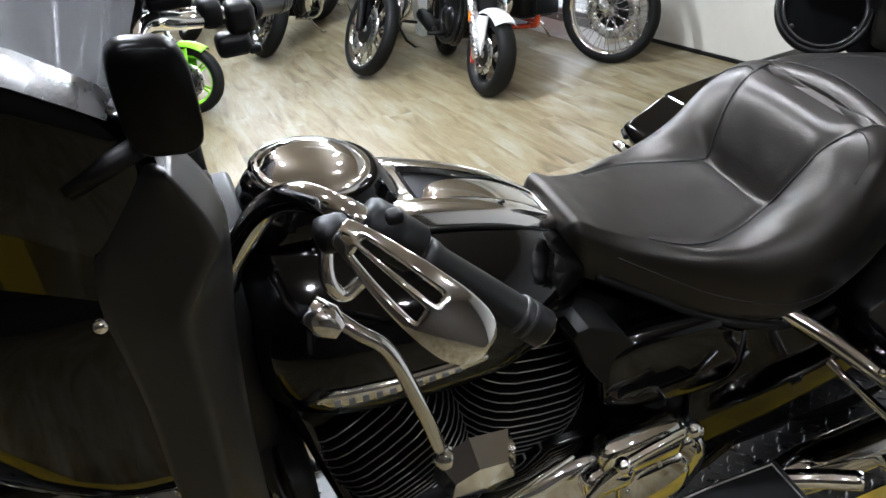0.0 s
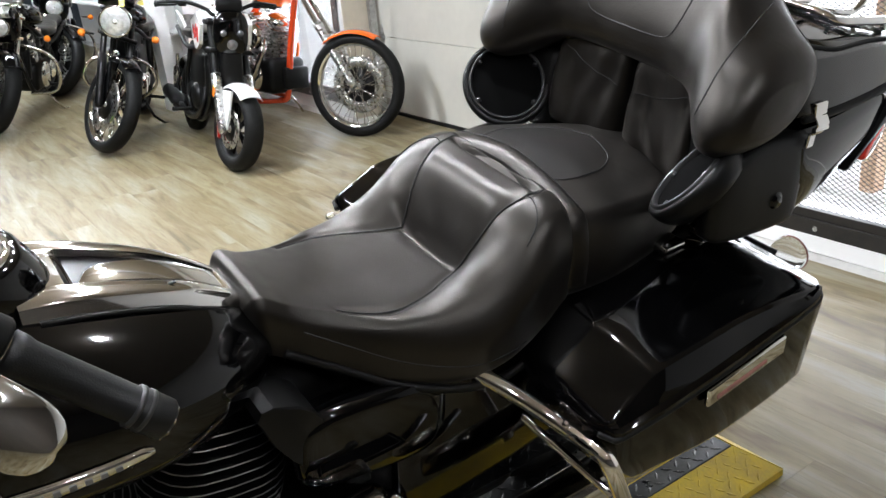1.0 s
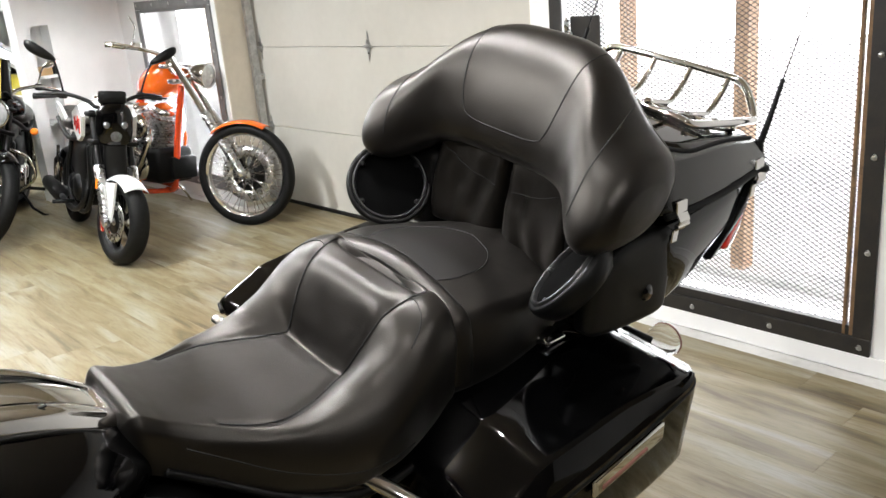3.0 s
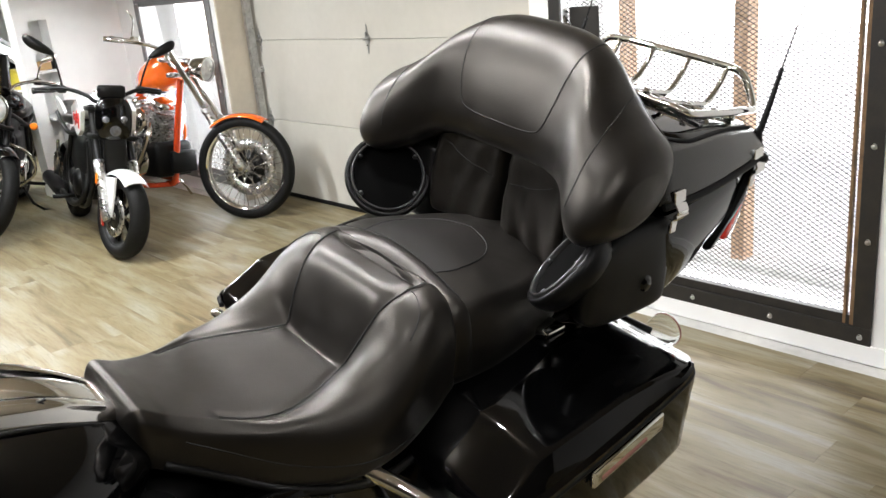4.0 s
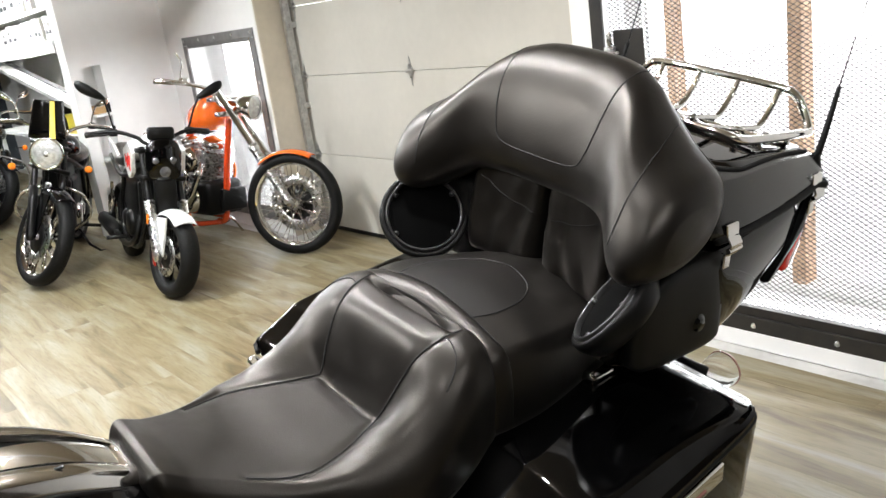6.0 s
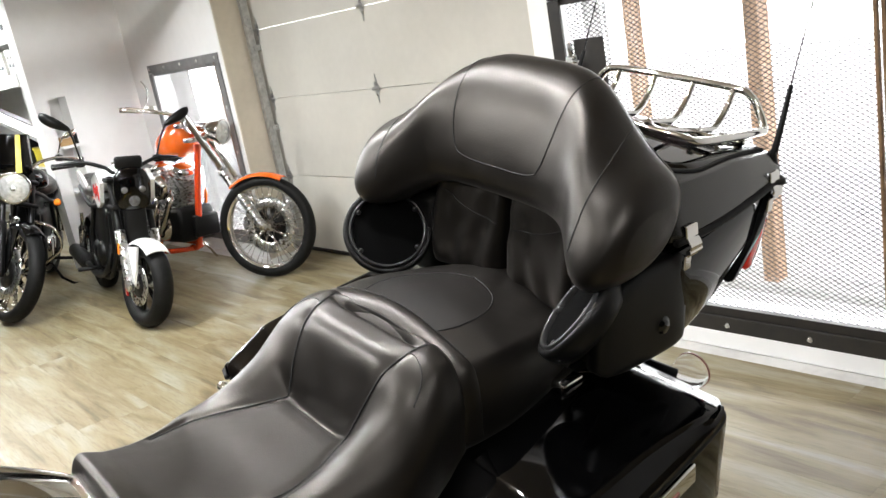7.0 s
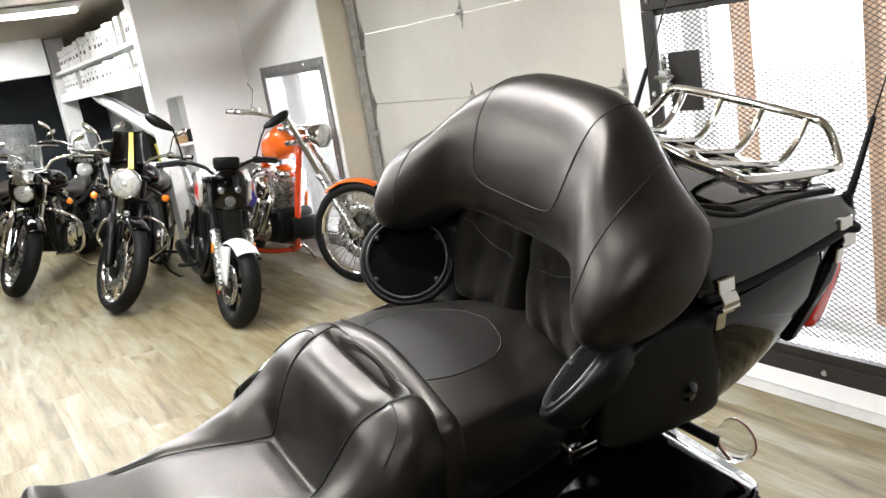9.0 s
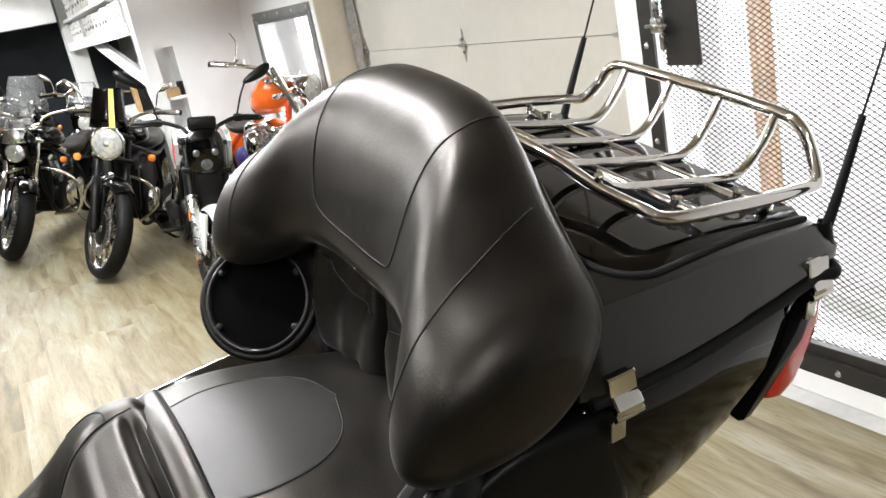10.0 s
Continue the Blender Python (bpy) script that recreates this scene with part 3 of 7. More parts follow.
for k in range(15):
    v = 1.380 + 0.193 * k / 14
    hw = keyed([(1.378, 0.103), (1.43, 0.116), (1.50, 0.106), (1.54, 0.083), (1.565, 0.042), (1.576, 0.004)], v)[0]
    rows.append([on_seat(PSEAT, v, hw * (-1 + 2 * q / 16), 0.0008) for q in range(17)])
part("centre_panel", rings(verts, rows, False, False), VINYL, pseat, "perforated black vinyl centre panel")
seam_on(PSEAT, ((-0.105, 1.378), (0, 1.372), (0.105, 1.378)), pseat)
# strap across the joint
bm = bmesh.new()
rs = []
for k in range(37):
    s = -0.93 + 1.86 * k / 36
    r = []
    for v, lift in ((1.341, 0.001), (1.344, 0.005), (1.352, 0.0062), (1.362, 0.0064), (1.372, 0.006), (1.379, 0.0045), (1.382, 0.001)):
        u, w = seat_point(PSEAT, v, s)
        place, nrm = PTREE.find_nearest(Vector((u, v, w)))[:2]
        r.append(place + nrm * lift)
    rs.append(r)
rings(bm, rs, False, False)
strap = part("grab_strap", bm, LEATHER, hero, "black leather strap between the seats")
for v in (1.3455, 1.3775):
    bm = bmesh.new()
    tube(bm, [on_seat(PSEAT, v, u, 0.0068) for u in (-0.18, -0.14, -0.09, -0.04, 0, 0.04, 0.09, 0.14, 0.18)], 0.001, 5)
    part("strap_stitching", bm, THREAD, strap)

# wrap-round backrest: u, centre v, centre w, half depth, half height, backward shear, squareness of the section
BACK = [(0.0, 1.718, 1.148, 0.066, 0.126, 0.34, 0.80), (0.09, 1.716, 1.146, 0.067, 0.124, 0.34, 0.80), (0.14, 1.708, 1.138, 0.072, 0.118, 0.32, 0.78), (0.18, 1.698, 1.120, 0.080, 0.112, 0.28, 0.76),
        (0.21, 1.686, 1.096, 0.092, 0.106, 0.26, 0.74), (0.24, 1.672, 1.070, 0.104, 0.101, 0.34, 0.74), (0.27, 1.660, 1.050, 0.113, 0.097, 0.42, 0.74), (0.30, 1.652, 1.043, 0.111, 0.090, 0.48, 0.76),
        (0.325, 1.650, 1.042, 0.103, 0.078, 0.50, 0.78), (0.342, 1.648, 1.042, 0.085, 0.058, 0.50, 0.82), (0.351, 1.648, 1.042, 0.048, 0.030, 0.50, 0.9)]


def back_ring(u, n=56):
    vc, wc, rv, rw, sh, e = keyed(BACK, abs(u))
    out = []
    for a, b in superellipse(n, rv + 0.002, rw + 0.002, e):
        out.append(Vector((u, vc + a + b * sh, wc + b)))
    return out


us = [-0.351, -0.348, -0.344, -0.338, -0.330] + [-0.32 + 0.64 * k / 80 for k in range(81)] + [0.330, 0.338, 0.344, 0.348, 0.351]
_bm = rings(bmesh.new(), [back_ring(u) for u in us])
for _ in range(10):
    bmesh.ops.smooth_vert(_bm, verts=_bm.verts, factor=0.5, use_axis_x=True, use_axis_y=True, use_axis_z=True)
BTREE = BVHTree.FromBMesh(_bm)
backrest = part("backrest", _bm, LEATHER, hero, "wide wrap-round black leather passenger backrest")


def front_of_back(u, w):
    """A point of the backrest's front face."""
    place, nrm = BTREE.ray_cast(Vector((u, 1.2, w)), Vector((0, 1, 0)))[:2]
    if place is None:
        place, nrm = BTREE.find_nearest(Vector((u, 1.62, w)))[:2]
    return place + nrm * 0.0006


def top_of_back(u, v):
    """A point of the backrest's upper face."""
    place, nrm = BTREE.ray_cast(Vector((u, v, 1.6)), Vector((0, 0, -1)))[:2]
    if place is None:
        place, nrm = BTREE.find_nearest(Vector((u, v, 1.2)))[:2]
    return place + nrm * 0.0006


def back_seam(pts):
    """A stitched seam pressed on to the backrest's cover."""
    out = []
    for p in smoothpath(pts, 10):
        place, nrm = BTREE.find_nearest(p)[:2]
        out.append(place + nrm * 0.0003)
    bm = bmesh.new()
    tube(bm, out, 0.0012, 6, smooth=False)
    return part("stitched_seam", bm, THREAD, backrest, "dark stitched seam")


_half = [(0.134, "t", 1.775), (0.136, "t", 1.745), (0.134, "f", 1.222), (0.128, "f", 1.175), (0.119, "f", 1.135), (0.108, "f", 1.108), (0.094, "f", 1.096), (0.06, "f", 1.090)]
_line = [(top_of_back if q == "t" else front_of_back) for u, q, k in _half]
back_seam([f(-u, k) for f, (u, q, k) in zip(_line, _half)] + [front_of_back(0, 1.089)] + [f(u, k) for f, (u, q, k) in reversed(list(zip(_line, _half)))])
for sg in (1, -1):
    back_seam([top_of_back(sg * 0.225, 1.75), top_of_back(sg * 0.238, 1.71), top_of_back(sg * 0.250, 1.67), top_of_back(sg * 0.258, 1.635), top_of_back(sg * 0.263, 1.605), front_of_back(sg * 0.264, 1.085), front_of_back(sg * 0.262, 1.055), front_of_back(sg * 0.258, 1.025)])
    # raised welt where the side of the pad meets the trunk
    stitch([BTREE.find_nearest(Vector((sg * u, v, w)))[0] for u, v, w in ((0.20, 1.80, 1.20), (0.25, 1.79, 1.155), (0.30, 1.785, 1.125), (0.325, 1.78, 1.09), (0.332, 1.77, 1.04), (0.328, 1.755, 0.99))], backrest, 0.003, LEATHER, "edge_welt", "leather edge welt")
# lumbar pads below, one to each side of the middle seam
_rng = random.Random(11)
_crumple = [(_rng.uniform(20, 60), _rng.uniform(-40, 40), _rng.uniform(0, 6.3), _rng.uniform(0.0006, 0.0016)) for _ in range(9)]
for sg in (1, -1):
    rs = []
    for k in range(33):
        t = -1 + 2 * k / 32
        u = sg * (0.098 + 0.096 * t)
        e = max(0.10, 1 - abs(t) ** 8) ** 0.45
        wrap = -0.9 * max(0, abs(u) - 0.09) ** 1.6
        row = []
        for a, b in superellipse(64, 0.050 * e, 0.135 * (0.95 + 0.05 * e), 0.60):
            w = 0.962 + b
            line = 0.958 + 1.6 * u * u
            dent = 0.007 * math.exp(-((w - line) / 0.009) ** 2) + sum(h * math.sin(f * 2 * u * sg + g * w + ph) for f, g, ph, h in _crumple)
            row.append(Vector((u, 1.702 + wrap + a + 0.16 * b + (dent if a < 0 else 0), w)))
        rs.append(row)
    _bm = rings(bmesh.new(), rs)
    _tree = BVHTree.FromBMesh(_bm)
    pad = part("lumbar_pad", _bm, LEATHER, hero, "creased black leather lumbar pad")
    pts = []
    for k in range(12):
        u = sg * (0.010 + 0.168 * k / 11)
        hit = _tree.ray_cast(Vector((u, 1.3, 0.958 + 1.6 * u * u)), Vector((0, 1, 0)))
        if hit[0] is not None:
            pts.append(hit[0] + hit[1] * 0.0005)
    stitch(pts, pad)
part("pad_backing", boxes(((0, 1.752, 0.94), (0.50, 0.04, 0.26), 0.015), ((0.232, 1.70, 0.885), (0.10, 0.13, 0.19), 0.02), ((-0.232, 1.70, 0.885), (0.10, 0.13, 0.19), 0.02)), SATIN, hero, "black plastic support behind the pads")


# passenger speakers in pods beside the backrest
for sg in (1, -1):
    c = Vector((sg * 0.257, 1.567, 0.904))
    nrm = Vector((-sg * 0.63, -0.47, 0.61)).normalized()
    m2 = aim(c, nrm)
    pod = bmesh.new()
    lathe(pod, ((0.0, -0.048), (0.06, -0.048), (0.082, -0.042), (0.091, -0.030), (0.0955, -0.016), (0.0965, -0.006), (0.095, 0.002), (0.089, 0.005), (0.083, 0.001), (0.076, -0.008), (0.0, -0.012)), m2, 56)
    pod = part("speaker_pod", pod, SATIN, hero, "black plastic speaker pod")
    part("speaker_ring", turned(((0.0765, -0.002), (0.0775, 0.007), (0.080, 0.0095), (0.0828, 0.007), (0.084, -0.002)), m2, 56), RINGP, pod, "satin black trim ring")
    part("speaker_grille", turned(((0.0, 0.0035), (0.05, 0.002), (0.0765, -0.002)), m2, 44), CLOTH, pod, "black cloth grille")
    for a in (35, 145, 215, 325):
        p = m2 @ Vector((0.074 * math.cos(radians(a)), 0.074 * math.sin(radians(a)), 0.004))
        part("ring_clip", turned(((0, 0.004), (0.005, 0.0035), (0.006, -0.004)), aim(p, nrm), 10), RINGP, pod)
    # side panel that carries the pod
    rs = []
    for k in range(25):
        t = k / 24
        v = 1.548 + 0.247 * t
        cu, hu, cw, hw = keyed([(0, 0.316, 0.012, 0.862, 0.046), (0.06, 0.318, 0.020, 0.866, 0.062), (0.25, 0.314, 0.030, 0.876, 0.082), (0.45, 0.303, 0.043, 0.880, 0.092), (0.85, 0.289, 0.060, 0.880, 0.096), (0.97, 0.288, 0.057, 0.880, 0.093), (1.0, 0.286, 0.050, 0.880, 0.086)], t)
        rs.append([Vector((sg * (cu + (b + hw) * -0.05) + a, v, cw + b)) for a, b in superellipse(36, hu, hw, 0.26)])
    panel = part("side_panel", rings(bmesh.new(), rs), SATIN, hero, "matt black plastic side panel")
    part("panel_socket", turned(((0, 0.010), (0.012, 0.010), (0.015, 0.004), (0.019, 0.004), (0.021, 0), (0.021, -0.02)), aim((sg * 0.340, 1.712, 0.850), (sg, -0.1, 0)), 20), GLOSS, panel, "black headset socket")

# luggage trunk: body, lid, seam, latches
BODY = [(1.735, 0.332, 0.745, 1.0), (1.76, 0.343, 0.735, 1.0), (1.86, 0.340, 0.748, 1.0), (1.98, 0.325, 0.785, 1.0), (2.08, 0.306, 0.815, 1.0), (2.15, 0.286, 0.850, 1.0), (2.175, 0.272, 0.89, 1.0)]


def trunk_ring(v, hw, lo, hi, n=44, e=0.30, taper=0.10):
    out = []
    c, h = (lo + hi) / 2, (hi - lo) / 2
    for a, b in superellipse(n, 1.0, h, e):
        out.append(Vector((a * hw * (1 - taper * max(0, -b / h)), v, c + b)))
    return out


rs = [trunk_ring(v, *keyed(BODY, v)[:2], 0.998) for v in [1.735 + 0.44 * k / 24 for k in range(25)]]
trunk = part("trunk_body", rings(bmesh.new(), rs), GLOSS, hero, "gloss black trunk body")
LIDK = [(1.725, 0.334, 1.094), (1.745, 0.342, 1.098), (1.85, 0.341, 1.092), (2.0, 0.327, 1.080), (2.12, 0.309, 1.060), (2.165, 0.300, 1.050), (2.185, 0.290, 1.038)]


def lid_ring(v, n=25):
    hw, top = keyed(LIDK, v)
    out = []
    pts = [(1.0, 1.006), (1.006, 1.012), (1.0, 1.02), (0.93, top - 0.008), (0.915, top - 0.001), (0.90, top + 0.001), (0.6, top + 0.007), (0.3, top + 0.010), (0.0, top + 0.011)]
    right = [Vector((hw * a, v, b)) for a, b in pts]
    left = [Vector((-p.x, p.y, p.z)) for p in reversed(right[:-1])]
    return right + left


lid = part("trunk_lid", rings(bmesh.new(), [lid_ring(v) for v in [1.725 + 0.46 * k / 26 for k in range(27)]]), LID, hero, "charcoal black trunk lid")
for me_ob in (lid,):
    md = me_ob.modifiers.new("edges", "EDGE_SPLIT")
    md.split_angle = radians(32)
# one broad raised panel on the lid, its front corners rounded, in a dark channel
def panel_half(v):
    t = min(1.0, max(0.0, (v - 1.812) / 0.055))
    return (0.235 + 0.055 * math.sqrt(1 - (1 - t) ** 2)) * (1 - 0.10 * max(0, v - 1.87) / 0.28)


def lid_top(u, v):
    hw, top = keyed(LIDK, v)
    return top + 0.011 - 0.011 * (abs(u) / hw) ** 2


_vs = [1.812, 1.8125, 1.815, 1.820, 1.828, 1.84, 1.855, 1.87] + [1.87 + 0.275 * k / 12 for k in range(1, 13)] + [2.1455]
rs = []
for k, v in enumerate(_vs):
    row = []
    for q in range(33):
        t = -1 + 2 * q / 32
        u = panel_half(v) * math.copysign(abs(t) ** 0.8, t)
        edge = q in (0, 32) or k in (0, len(_vs) - 1)
        row.append(Vector((u, v, lid_top(u, v) + (0.0 if edge else 0.0075))))
    rs.append(row)
lid_panel = part("lid_panel", rings(bmesh.new(), rs, False, False), TOPGLOSS, lid, "gloss black raised panel")
md = lid_panel.modifiers.new("edges", "EDGE_SPLIT")
md.split_angle = radians(40)
_rim = [(panel_half(v) + 0.004, v) for v in (1.813, 1.82, 1.832, 1.85, 1.87, 1.93, 2.0, 2.07, 2.145)]
bm = bmesh.new()
tube(bm, [(u, v, lid_top(u, v) + 0.001) for u, v in reversed(_rim)] + [(u, 1.808, lid_top(u, 1.808) + 0.001) for u in (0.2, 0.1, 0, -0.1, -0.2)] + [(-u, v, lid_top(u, v) + 0.001) for u, v in _rim], 0.0042, 8)
part("panel_channel", bm, SEAM, lid, "dark channel round the panel")
bm = bmesh.new()
loop = [(hw, v) for v, hw in ((v, keyed(LIDK, v)[0]) for v in (1.735, 1.80, 1.88, 1.96, 2.04, 2.11, 2.16))]
tube(bm, [(a + 0.003, v, 1.003) for a, v in loop] + [(0.14, 2.187, 1.003), (-0.14, 2.187, 1.003)] + [(-a - 0.003, v, 1.003) for a, v in reversed(loop)], 0.0075, 8)
part("trunk_gasket", bm, RUBBER, hero, "black rubber seam gasket")
for sg in (1, -1):
    for v in (1.772, 2.118):
        hw = keyed(LIDK, v)[0]
        bm = bmesh.new()
        prof = [(0.003, 1.030), (0.006, 1.029), (0.008, 1.008), (0.013, 1.001), (0.017, 0.994), (0.016, 0.986), (0.011, 0.978), (0.008, 0.970)]
        rs = []
        for dv in (-0.018, -0.016, 0.016, 0.018):
            e = 0.0015 if abs(dv) > 0.017 else 0.0
            rs.append([Vector((sg * (hw + o - e), v + dv + 0.10 * (1.02 - w), w)) for o, w in prof] + [Vector((sg * (hw + o - 0.003), v + dv + 0.10 * (1.02 - w), w)) for o, w in reversed(prof)])
        rings(bm, rs)
        box(bm, (sg * (hw + 0.0055), v - 0.006, 0.960), (0.005, 0.020, 0.028), 0.002)
        tube(bm, ((sg * (hw + 0.012), v - 0.016, 0.983), (sg * (hw + 0.012), v + 0.022, 0.983)), 0.005, 10, smooth=False)
        latch = part("trunk_latch", bm, CHROME, hero, "chrome over-centre latch", smooth=False)
    # wrap-round tail lamp with its black housing
    bm = bmesh.new()
    pts = ((2.026, 0.806), (2.045, 0.802), (2.072, 0.832), (2.118, 0.905), (2.172, 0.948), (2.186, 0.968), (2.182, 0.986), (2.150, 0.978), (2.092, 0.946), (2.050, 0.880))
    rs = []
    for o, sh in ((-0.030, 1.0), (0.006, 1.0), (0.012, 0.96), (0.013, 0.90)):
        rs.append([Vector((sg * (keyed(BODY, min(v, 2.17))[0] * (1 - 0.10 * max(0, (0.92 - w) / 0.12)) + o), 2.105 + (v - 2.105) * sh, 0.90 + (w - 0.90) * sh)) for v, w in pts])
    housing = part("lamp_housing", rings(bm, rs), SATIN, hero, "black plastic lamp housing", smooth=False)
    bm = bmesh.new()
    pts = ((2.070, 0.822), (2.100, 0.806), (2.138, 0.812), (2.172, 0.848), (2.196, 0.896), (2.198, 0.945), (2.170, 0.946), (2.120, 0.902))
    rs = []
    for o, sh in ((-0.05, 0.9), (-0.012, 1.0), (0.0, 0.98), (0.005, 0.90), (0.006, 0.75)):
        rs.append([Vector((sg * (0.294 + o - 0.20 * max(0, v - 2.08)), 2.140 + (v - 2.140) * sh, 0.875 + (w - 0.875) * sh)) for v, w in pts])
    part("side_lamp_lens", rings(bm, rs), REDLENS, housing, "red lamp lens")
part("rear_lamp_bar", boxes(((0, 2.186, 0.955), (0.50, 0.02, 0.05), 0.008)), REDLENS, hero, "red rear lamp bar")
part("trunk_mount", boxes(((0, 1.85, 0.715), (0.30, 0.40, 0.035), 0.01), ((0.16, 1.80, 0.68), (0.03, 0.30, 0.05), 0.008), ((-0.16, 1.80, 0.68), (0.03, 0.30, 0.05), 0.008)), SATIN, hero, "black steel trunk bracket")

# chrome luggage rack on the lid
def rack_w(v):
    return 1.147 - 0.225 * (v - 1.93)


_side = [(0.225, 1.905, 1.132), (0.247, 1.923, 1.123), (0.254, 1.99, 1.114), (0.254, 2.08, 1.102), (0.246, 2.165, 1.089), (0.238, 2.198, 1.086), (0.215, 2.212, 1.116), (0.19, 2.215, 1.145), (0.15, 2.216, 1.155)]
_loop = [(-u, v, w) for u, v, w in _side] + [(0, 2.217, 1.157)] + list(reversed(_side)) + [(0.15, 1.900, 1.136), (0.08, 1.897, 1.148), (0, 1.896, 1.152), (-0.08, 1.897, 1.148), (-0.15, 1.900, 1.136), (-0.225, 1.905, 1.132)]
rack = part("luggage_rack", tubes((_loop, 0.0088, 10)), CHROME, hero, "chrome tubular luggage rack")
for u in (-0.15, -0.05, 0.05, 0.15):
    bm = bmesh.new()
    tube(bm, ((u, 1.902, 1.150), (u, 1.93, 1.128), (u, 1.97, 1.116), (u, 2.10, 1.087), (u, 2.155, 1.084), (u, 2.195, 1.120), (u, 2.215, 1.153)), 0.0072, 8)
    part("rack_bar", bm, CHROME, rack)
for v in (1.98, 2.09):
    bm = bmesh.new()
    w = rack_w(v)
    tube(bm, ((-0.253, v, w - 0.02), (-0.205, v, w - 0.030), (0.205, v, w - 0.030), (0.253, v, w - 0.02)), 0.0075, 8)
    part("rack_bar", bm, CHROME, rack)
for sg in (1, -1):
    for v in (1.98, 2.09):
        top = keyed(LIDK, v)[1] - 0.002
        post = part("rack_post", turned(((0.013, 0.0), (0.013, 0.006), (0.006, 0.010), (0.005, 0.016), (0.008, 0.020), (0.008, rack_w(v) - top - 0.018)), pose(sg * 0.205, v, top), 14), CHROME, rack, "chrome rack post")
        part("post_rubber", turned(((0.010, 0.0), (0.011, 0.004), (0.010, 0.008)), pose(sg * 0.205, v, top + 0.006), 12), RUBBER, post)
    # aerials
    base = Vector((sg * 0.275, 2.172, 1.02))
    a = part("aerial", tubes((((base.x, base.y, base.z), (base.x, base.y + 0.02, base.z + 0.06), (base.x - sg * 0.004, base.y + 0.052, base.z + 0.16)), 0.0085, 10), r_end=0.005), RUBBER, hero, "black whip aerial")
    part("aerial_whip", tubes((((base.x - sg * 0.004, base.y + 0.05, base.z + 0.155), (base.x - sg * 0.012, base.y + 0.16, base.z + 0.50), (base.x - sg * 0.02, base.y + 0.27, base.z + 0.85)), 0.0018, 6)), SATIN, a)
    part("aerial_base", turned(((0.0, -0.02), (0.016, -0.02), (0.017, 0.0), (0.012, 0.02), (0.009, 0.03)), Matrix.Translation(base), 16), SATIN, a)


# panniers
def lip(v):
    return 0.612 + 0.17 * (v - 1.28)


def pannier(sg):
    rs = []
    K = [(1.230, 0.255, 0.395, 0.47), (1.246, 0.215, 0.442, 0.44), (1.33, 0.195, 0.452, 0.425), (1.50, 0.190, 0.463, 0.425), (1.66, 0.190, 0.464, 0.440), (1.74, 0.193, 0.461, 0.452), (1.772, 0.198, 0.458, 0.458), (1.782, 0.205, 0.452, 0.462), (1.788, 0.22, 0.435, 0.47)]
    for k in range(26):
        v = 1.230 + 0.560 * k / 25
        a, b, lo = keyed(K, v)
        hi = lip(v)
        c, h, cu, hu = (lo + hi) / 2, (hi - lo) / 2, (a + b) / 2, (b - a) / 2
        r = []
        for x, y in superellipse(48, hu, h, 0.14):
            low = max(0, -y / h)
            r.append(Vector((sg * (cu + x * (1 - 0.04 * low) - (0.012 * low ** 2 if x > 0 else 0)), v + 0.035 * low * (v - 1.28) / 0.5 + 0.085 * low * max(0, 1 - (v - 1.23) / 0.4), c + y)))
        rs.append(r)
    body = part("pannier", rings(bmesh.new(), rs), GLOSS, hero, "gloss black hard pannier")
    # lid: flat top with chamfered outer and front faces
    LK = [(1.228, 0.260, 0.40, 0.006), (1.232, 0.235, 0.430, 0.012), (1.240, 0.215, 0.452, 0.020), (1.250, 0.205, 0.460, 0.026), (1.325, 0.193, 0.467, 0.0600), (1.333, 0.192, 0.468, 0.0635), (1.342, 0.191, 0.4685, 0.0645), (1.36, 0.190, 0.469, 0.0640),
          (1.48, 0.186, 0.471, 0.056), (1.60, 0.188, 0.470, 0.043), (1.68, 0.191, 0.468, 0.030), (1.72, 0.194, 0.466, 0.022), (1.745, 0.200, 0.461, 0.017), (1.762, 0.210, 0.450, 0.011), (1.770, 0.23, 0.430, 0.006)]
    rs = []
    for v in [q[0] for q in LK[:8]] + [1.36 + 0.36 * k / 36 for k in range(1, 37)] + [q[0] for q in LK[12:]]:
        a, b, t = keyed(LK, v)
        z = lip(v) + 0.002
        c = min(1, t / 0.05)
        d = 0.012 * c
        r = [(a, 0), (b, 0), (b + 0.004, 0.004), (b + 0.003, 0.011), (b - 0.002, 0.014), (b - 0.005 * c - 0.002, 0.0165), (b - 0.026 * c, t - 0.006), (b - 0.0295 * c, t - 0.0018), (b - 0.035 * c, t), (b - 0.044 * c, t + 0.001), (b - 0.10, t + 0.6 * d), ((a + b) / 2, t + d), (a + 0.05, t + d), (a + 0.015, t + 0.4 * d), (a + 0.004, t * 0.8)]
        rs.append([Vector((sg * x, v, z + max(0, w if w > 0.018 else min(w, t)))) for x, w in r])
    part("pannier_lid", crisp(rings(bmesh.new(), rs), 20), GLOSS, body, "gloss black pannier lid")
    bm = bmesh.new()
    tube(bm, [(sg * keyed(LK, v)[1], v, lip(v)) for v in (1.232, 1.24, 1.25, 1.32, 1.40, 1.5, 1.6, 1.7, 1.745, 1.762)], 0.0065, 8)
    part("pannier_gasket", bm, RUBBER, body, "black rubber lid gasket")
    rot = Matrix.Rotation(radians(9.6), 3, "X")
    bm = bmesh.new()
    box(bm, (sg * 0.470, 1.550, lip(1.55) - 0.040), (0.012, 0.205, 0.044), 0.005, rot)
    plate = part("pannier_latch", bm, CHROME, body, "chrome latch handle")
